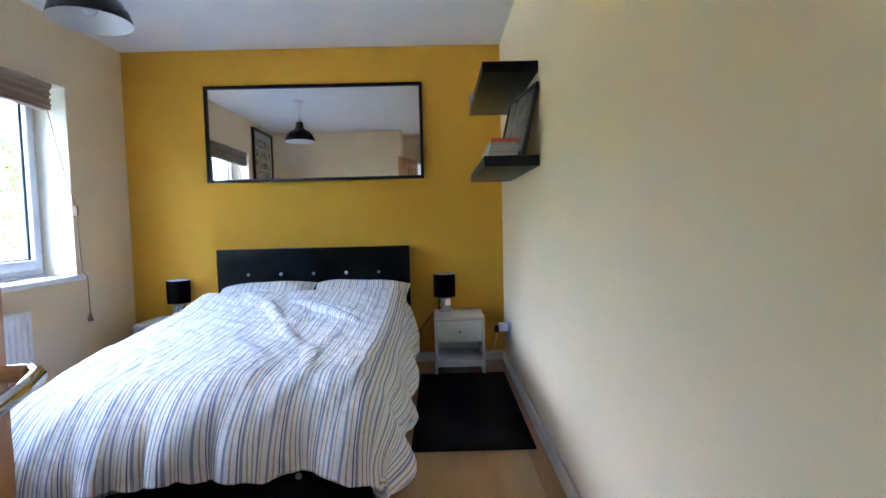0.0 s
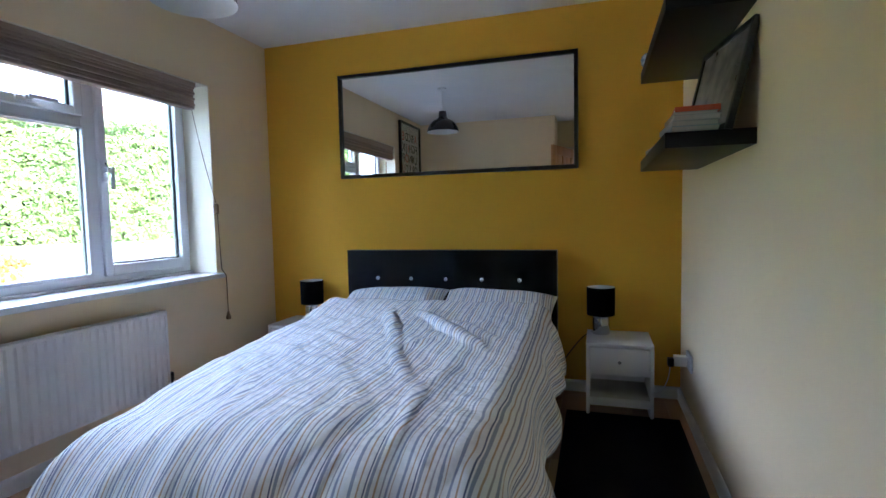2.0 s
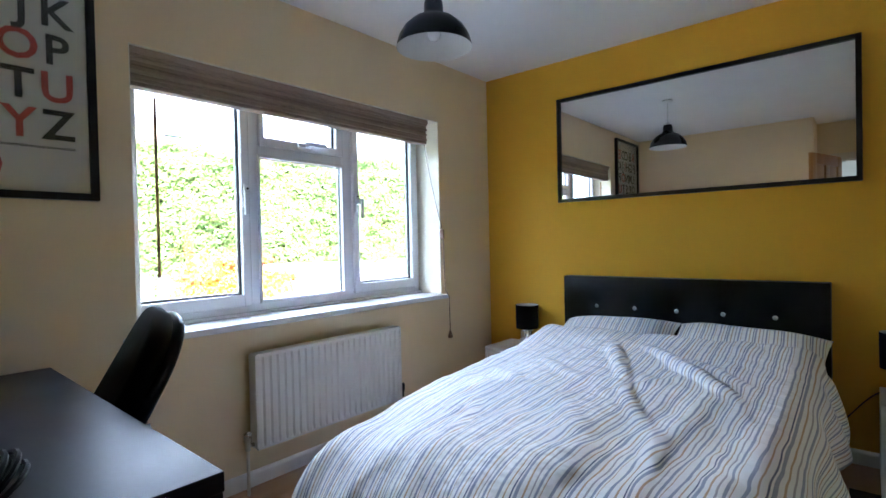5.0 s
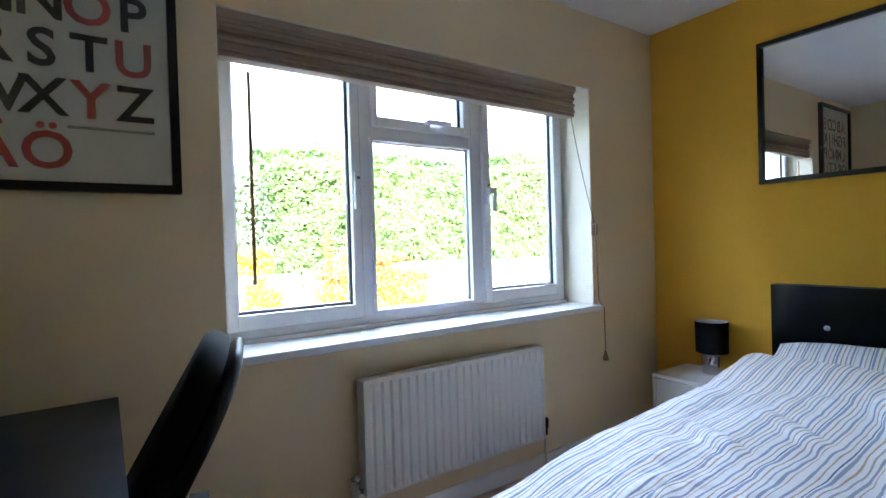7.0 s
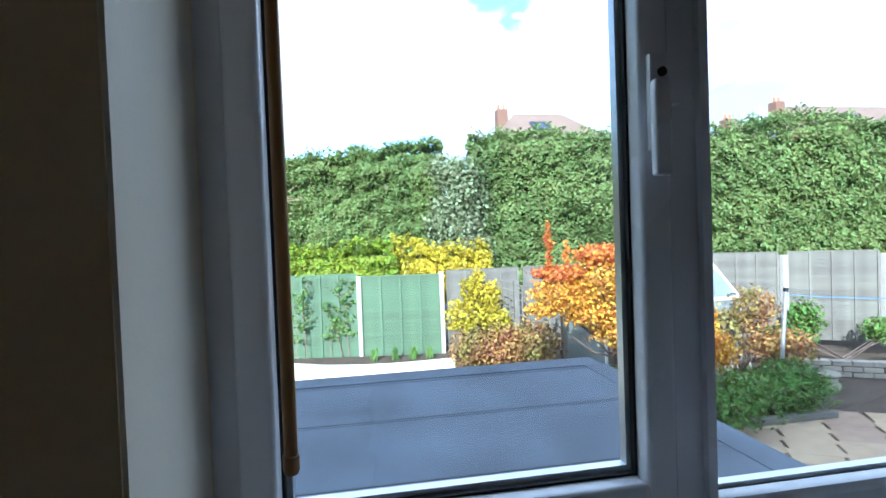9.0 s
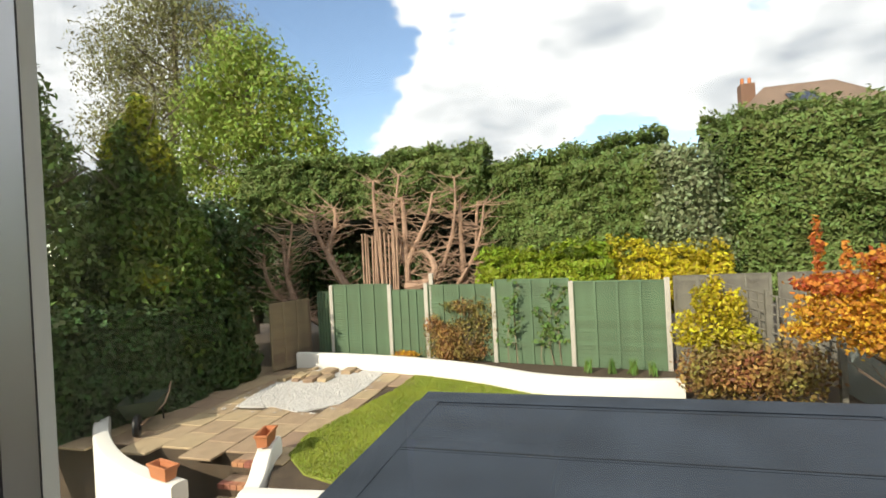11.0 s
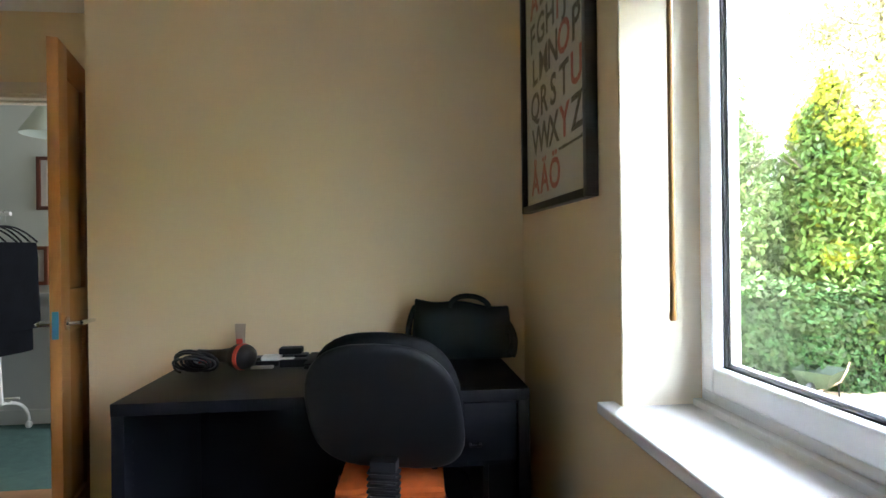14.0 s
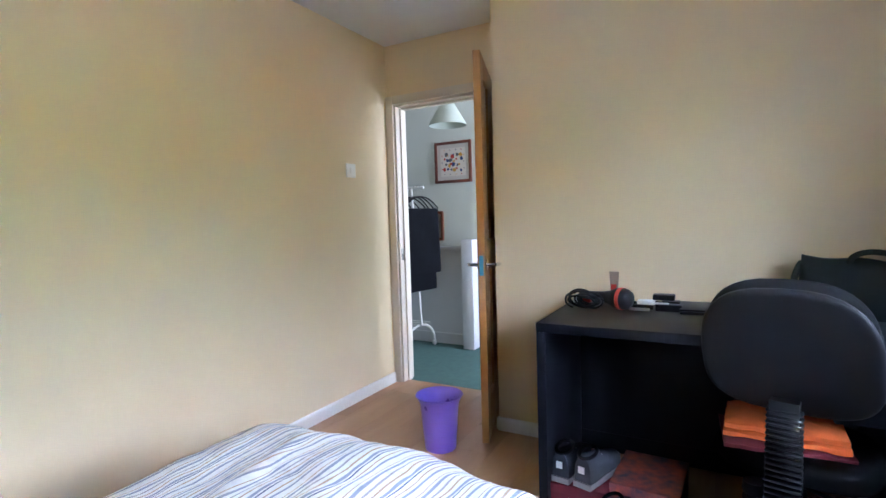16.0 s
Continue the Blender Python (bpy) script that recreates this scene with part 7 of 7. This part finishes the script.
for yb, reach in ((-3.75, 1.75), (-3.55, 1.5), (-3.0, 1.2), (-2.75, 1.7), (-2.6, 1.55)):
    stem = bez((-13.93, yb, -1.43), (-13.9, yb + rr.uniform(-0.15, 0.15), -1.43 + reach * 0.35), (-13.95, yb + rr.uniform(-0.3, 0.3), -1.43 + reach * 0.7), (-13.93, yb + rr.uniform(-0.4, 0.4), -1.43 + reach), 10)
    tube(cbm, stem, 0.008, 5, 0.004)
    for p in stem[3:]:
        side = p + Vector((0.02, rr.uniform(-0.35, 0.35), rr.uniform(0.0, 0.18)))
        tube(cbm, [p, side], 0.004, 4, 0.002)
        cl_pts += [p.lerp(side, rr.random()) + Vector((rr.uniform(0, 0.05), rr.uniform(-0.06, 0.06), rr.uniform(-0.06, 0.06))) for _ in range(11)]
part("stems", cbm, BARK, climber)
leaf_mesh("leaves", np.array([tuple(p) for p in cl_pts]), np.tile([1.0, 0.1, 0.1], (len(cl_pts), 1)), 0.085, L_GREEN, climber, 1.5, 0.2, 0.8)
for i, (x, y) in enumerate(((-13.3, -2.05), (-13.25, -1.6), (-13.2, -1.2), (-13.15, -0.85))):
    pp = np.array([(x + 0.05 * math.sin(k * 2.3), y + 0.05 * math.cos(k * 1.7), -1.43 + 0.13) for k in range(14)])
    ir = thing("iris_clump", "clump of upright green iris leaves", "plant", group="iris clumps")
    leaf_mesh("leaves", pp, np.tile([1.0, 0.1, 0.0], (14, 1)), 0.34, L_GREEN, ir, 9.0, -6.0, 0.25)
shrub("orange_flowers", "small orange flowering plants in the bed", [((-14.35, -6.35, -1.32), (0.14, 0.35, 0.10))], 500, 0.06, L_MAPLE, 45, (-14.35, -6.35, -1.44))
shrub("green_shrub", "leafy green shrub at the edge of the flat roof", [((-8.5, 1.2, -0.95), (0.5, 0.7, 0.4)), ((-8.2, 1.9, -1.2), (0.5, 0.7, 0.4)), ((-8.6, 2.8, -1.2), (0.6, 0.7, 0.4))], 4200, 0.085, L_GREEN, 46, (-8.4, 1.8, GZ - 0.03))
shrub("rose_bush", "straggly green rose bush beside the washing pole", [((-10.8, 4.6, -0.75), (0.5, 0.6, 0.5)), ((-10.6, 5.0, -0.3), (0.45, 0.45, 0.4)), ((-10.3, 5.3, -1.0), (0.5, 0.6, 0.4))], 2600, 0.09, L_RED, 47, (-10.7, 4.8, GZ - 0.03))
shrub("lavender_bush", "arching grassy green border plant", [((-9.1, 4.0, -1.35), (0.6, 0.8, 0.32)), ((-9.3, 4.5, -1.3), (0.5, 0.5, 0.35))], 4200, 0.16, L_GREEN, 48, (-9.2, 4.1, GZ - 0.03), 6.0)
shrub("border_plant", "green plant by the grey fence", [((-12.0, 7.5, -0.95), (0.35, 0.4, 0.5))], 1000, 0.10, L_GREEN, 49, (-12.0, 7.5, GZ - 0.03))
shrub("border_plant", "low green border plant by the stone wall", [((-11.2, 8.7, -1.1), (0.4, 0.5, 0.3)), ((-11.7, 6.6, -1.15), (0.3, 0.6, 0.22))], 1600, 0.10, L_GREEN, 50, (-11.4, 7.8, GZ - 0.03))

# ---- washing pole, raised bed, bird bath ----
pole = thing("washing_pole", "galvanised washing line pole with blue line", "washing pole")
part("pole", tb([(-9.9, 4.85, GZ - 0.03), (-9.95, 5.05, 0.05)], 0.035, 10), GALV, pole)
part("pole_cap", tb([(-9.95, 5.05, 0.05), (-9.955, 5.06, 0.12)], 0.04, 10), PLASTICB, pole)
part("line", tb(bez((-9.95, 5.05, 0.0), (-9.6, 6.2, -0.12), (-9.2, 7.5, -0.15), (-8.8, 9.0, -0.05)), 0.006, 5), mat("blue_washing_line", (0.10, 0.28, 0.55), 0.5), pole)
rb = thing("stone_wall", "low raised bed wall of buff stone", "wall", kind="structure")
for c in range(3):
    for i in range(13):
        k = (i + 0.5 * (c % 2)) / 13
        p = Vector((-11.3, 4.9, 0)).lerp(Vector((-9.3, 8.6, 0)), k)
        st = part("stone", bx(-0.155, 0.155, -0.09, 0.09, 0, 0.098, bevel=0.012, seg=1), STONEW, rb, smooth=False)
        st.matrix_local = Matrix.Translation((p.x, p.y, GZ - 0.03 + 0.105 * c)) @ Matrix.Rotation(math.atan2(3.7, 2.0), 4, "Z")
bb = thing("bird_bath", "small stacked stone bird bath on the paving", "bird bath", pose(-9.75, 5.6, GZ))
part("pedestal", bx(-0.15, 0.15, -0.15, 0.15, 0, 0.12, bevel=0.015), STONEW, bb)
part("block", bx(-0.13, 0.13, -0.13, 0.13, 0.122, 0.22, bevel=0.015), STONEW, bb)
part("bowl", lt([(0, 0.225), (0.18, 0.225), (0.24, 0.27), (0.22, 0.29), (0.1, 0.26), (0, 0.26)], 20), STONEW, bb)
tagged(part("timber_edging", bx(-8.72, -8.60, 3.1, 4.6, GZ - 0.03, GZ + 0.09, bevel=0.01), GREYFENCE), "pale timber edging of the border", "edging")

# wheelbarrow
wb = thing("wheelbarrow", "old green wheelbarrow standing by the ivy", "wheelbarrow", pose(-9.9, -9.7, GZ, 0, 0, 35))
bm = bmesh.new()
vs = [bm.verts.new(v) for v in ((-0.35, -0.22, 0.28), (0.3, -0.2, 0.25), (0.3, 0.2, 0.25), (-0.35, 0.22, 0.28), (-0.5, -0.33, 0.52), (0.48, -0.3, 0.55), (0.48, 0.3, 0.55), (-0.5, 0.33, 0.52))]
for q in ((0, 1, 2, 3), (0, 4, 5, 1), (1, 5, 6, 2), (2, 6, 7, 3), (3, 7, 4, 0)):
    bm.faces.new([vs[i] for i in q])
bmesh.ops.solidify(bm, geom=bm.faces, thickness=0.01)
part("tray", bm, mat("faded_green_metal", (0.06, 0.09, 0.05), 0.6, vary=0.3), wb, smooth=False)
for s in (-1, 1):
    part("handle", tb([(0.5, 0.06 * s, 0.2), (-0.4, 0.25 * s, 0.27), (-0.75, 0.28 * s, 0.42), (-0.95, 0.28 * s, 0.55)], 0.018, 8), BARK, wb)
    part("leg", tb([(-0.3, 0.24 * s, 0.27), (-0.35, 0.24 * s, 0.01)], 0.014, 6), PLASTICB, wb)
part("wheel", lt([(0.08, -0.04), (0.17, -0.04), (0.19, 0), (0.17, 0.04), (0.08, 0.04)], 20), PLASTICB, wb).matrix_local = Matrix.Translation((0.52, 0, 0.19)) @ Matrix.Rotation(radians(90), 4, "X")


# ---- distant houses ----
def far_house(m, w, d, label):
    h = thing("distant_house", label, "house", m)
    part("wall", bx(-d / 2, d / 2, -w / 2, w / 2, -4.7, 7.0), BRICKR, h, smooth=False)
    bm = bmesh.new()
    e = [bm.verts.new(v) for v in ((-d / 2 - 0.4, -w / 2 - 0.4, 7), (d / 2 + 0.4, -w / 2 - 0.4, 7), (d / 2 + 0.4, w / 2 + 0.4, 7), (-d / 2 - 0.4, w / 2 + 0.4, 7))]
    r = [bm.verts.new((0, -w / 2 + d * 0.42, 10.2)), bm.verts.new((0, w / 2 - d * 0.42, 10.2))]
    for q in ((e[0], e[1], r[0]), (e[1], e[2], r[1], r[0]), (e[2], e[3], r[1]), (e[3], e[0], r[0], r[1])):
        bm.faces.new(q)
    rf = part("roof", bm, ROOFTILE, h, smooth=False)
    ch = part("chimney", bx(-0.5, 0.5, -w / 2 + 1.2, -w / 2 + 2.2, 8.0, 10.55, bevel=0.03), BRICKR, rf, "red brick chimney", smooth=False)
    for y in (1.45, 1.95):
        part("chimney_pot", lt([(0.14, 0), (0.12, 0.5), (0.10, 0.5)], 10, (0, -w / 2 + y, 10.55)), TERRA, rf)
    part("solar_panel", bx(-0.02, 0.02, -0.9, 0.9, -0.8, 0.8), mat("dark_solar_glass", (0.02, 0.03, 0.06), 0.2), rf, "dark solar panel").matrix_local = Matrix.Translation((d / 4 + 0.3, -0.5, 8.7)) @ Matrix.Rotation(radians(-54), 4, "Y")
    for k in range(3):
        wdw = part("window", bx(d / 2 - 0.02, d / 2 + 0.04, -w / 3 + k * w / 3 - 0.6, -w / 3 + k * w / 3 + 0.6, 4.2, 5.5), UPVC, h, smooth=False)
        part("pane", bx(d / 2 + 0.041, d / 2 + 0.05, -w / 3 + k * w / 3 - 0.5, -w / 3 + k * w / 3 + 0.5, 4.3, 5.4), GASKET, wdw, smooth=False)
    return h


far_house(pose(-47, 14.6, 2.2), 10.5, 7, "distant brick house with brown tiled hipped roof")
far_house(pose(-45, 45.0, 2.6), 17, 7, "distant brick house with chimney and tiled roof")
far_house(pose(-45, 36.6, 0.9), 11, 7, "neighbouring house roof above the hedge")

# ---- paving slabs ----
pav = thing("patio", "weathered stone slab patio on the terrace", "patio", kind="structure")
slab_bm = box(bmesh.new(), -0.292, 0.292, -0.292, 0.292, -0.04, 0, bevel=0.008, seg=1)
slab_me = mesh_of(slab_bm, "slab", False)
slab_me.materials.append(FLAG)
rr = random.Random(3)
for i in range(9):
    for j in range(8):
        x, y = -14.0 + i * 0.6 + (0.3 if j % 2 else 0), -10.15 + j * 0.6
        if inside(x, y, GR) or inside(x, y, LAWN_PTS) or x > -9.15:
            continue
        ob = new("slab", slab_me)
        ob.parent = pav
        ob.matrix_local = pose(x, y, GZ + rr.uniform(-0.006, 0.004), rr.uniform(-0.6, 0.6), rr.uniform(-0.6, 0.6), rr.uniform(-1, 1))
for i in range(9):
    for j in range(8):
        x, y = -9.2 + i * 0.55 * 0.62 + j * 0.30, 3.6 + j * 0.55 - i * 0.25
        ob = new("slab", slab_me)
        ob.parent = pav
        ob.matrix_local = pose(x, y, GZ + rr.uniform(-0.006, 0.004), rr.uniform(-0.6, 0.6), rr.uniform(-0.6, 0.6), -28 + rr.uniform(-1, 1))

# ---- laminate planks of the bedroom floor ----
PW, PLEN = 0.192, 1.22
k = 0
y_hi, y_lo = -0.001, YN - 0.06
for i in range(15):
    x0 = XW + 0.001 + i * PW
    x1 = min(x0 + PW - 0.0012, -0.001)
    if x1 - x0 < 0.02:
        continue
    y = y_hi + (0.0 if i == 0 else (i * 0.47) % PLEN)
    while y > y_lo:
        ya, yb = max(y - PLEN + 0.0012, y_lo), min(y, y_hi)
        south = YS - 0.001 if x0 < -0.985 else y_lo
        ya = max(ya, south)
        if yb - ya > 0.03:
            pk = part("plank", bx(x0, x1, ya, yb, -0.0075, 0.0), LAMINATE, floor, smooth=False)
        y -= PLEN
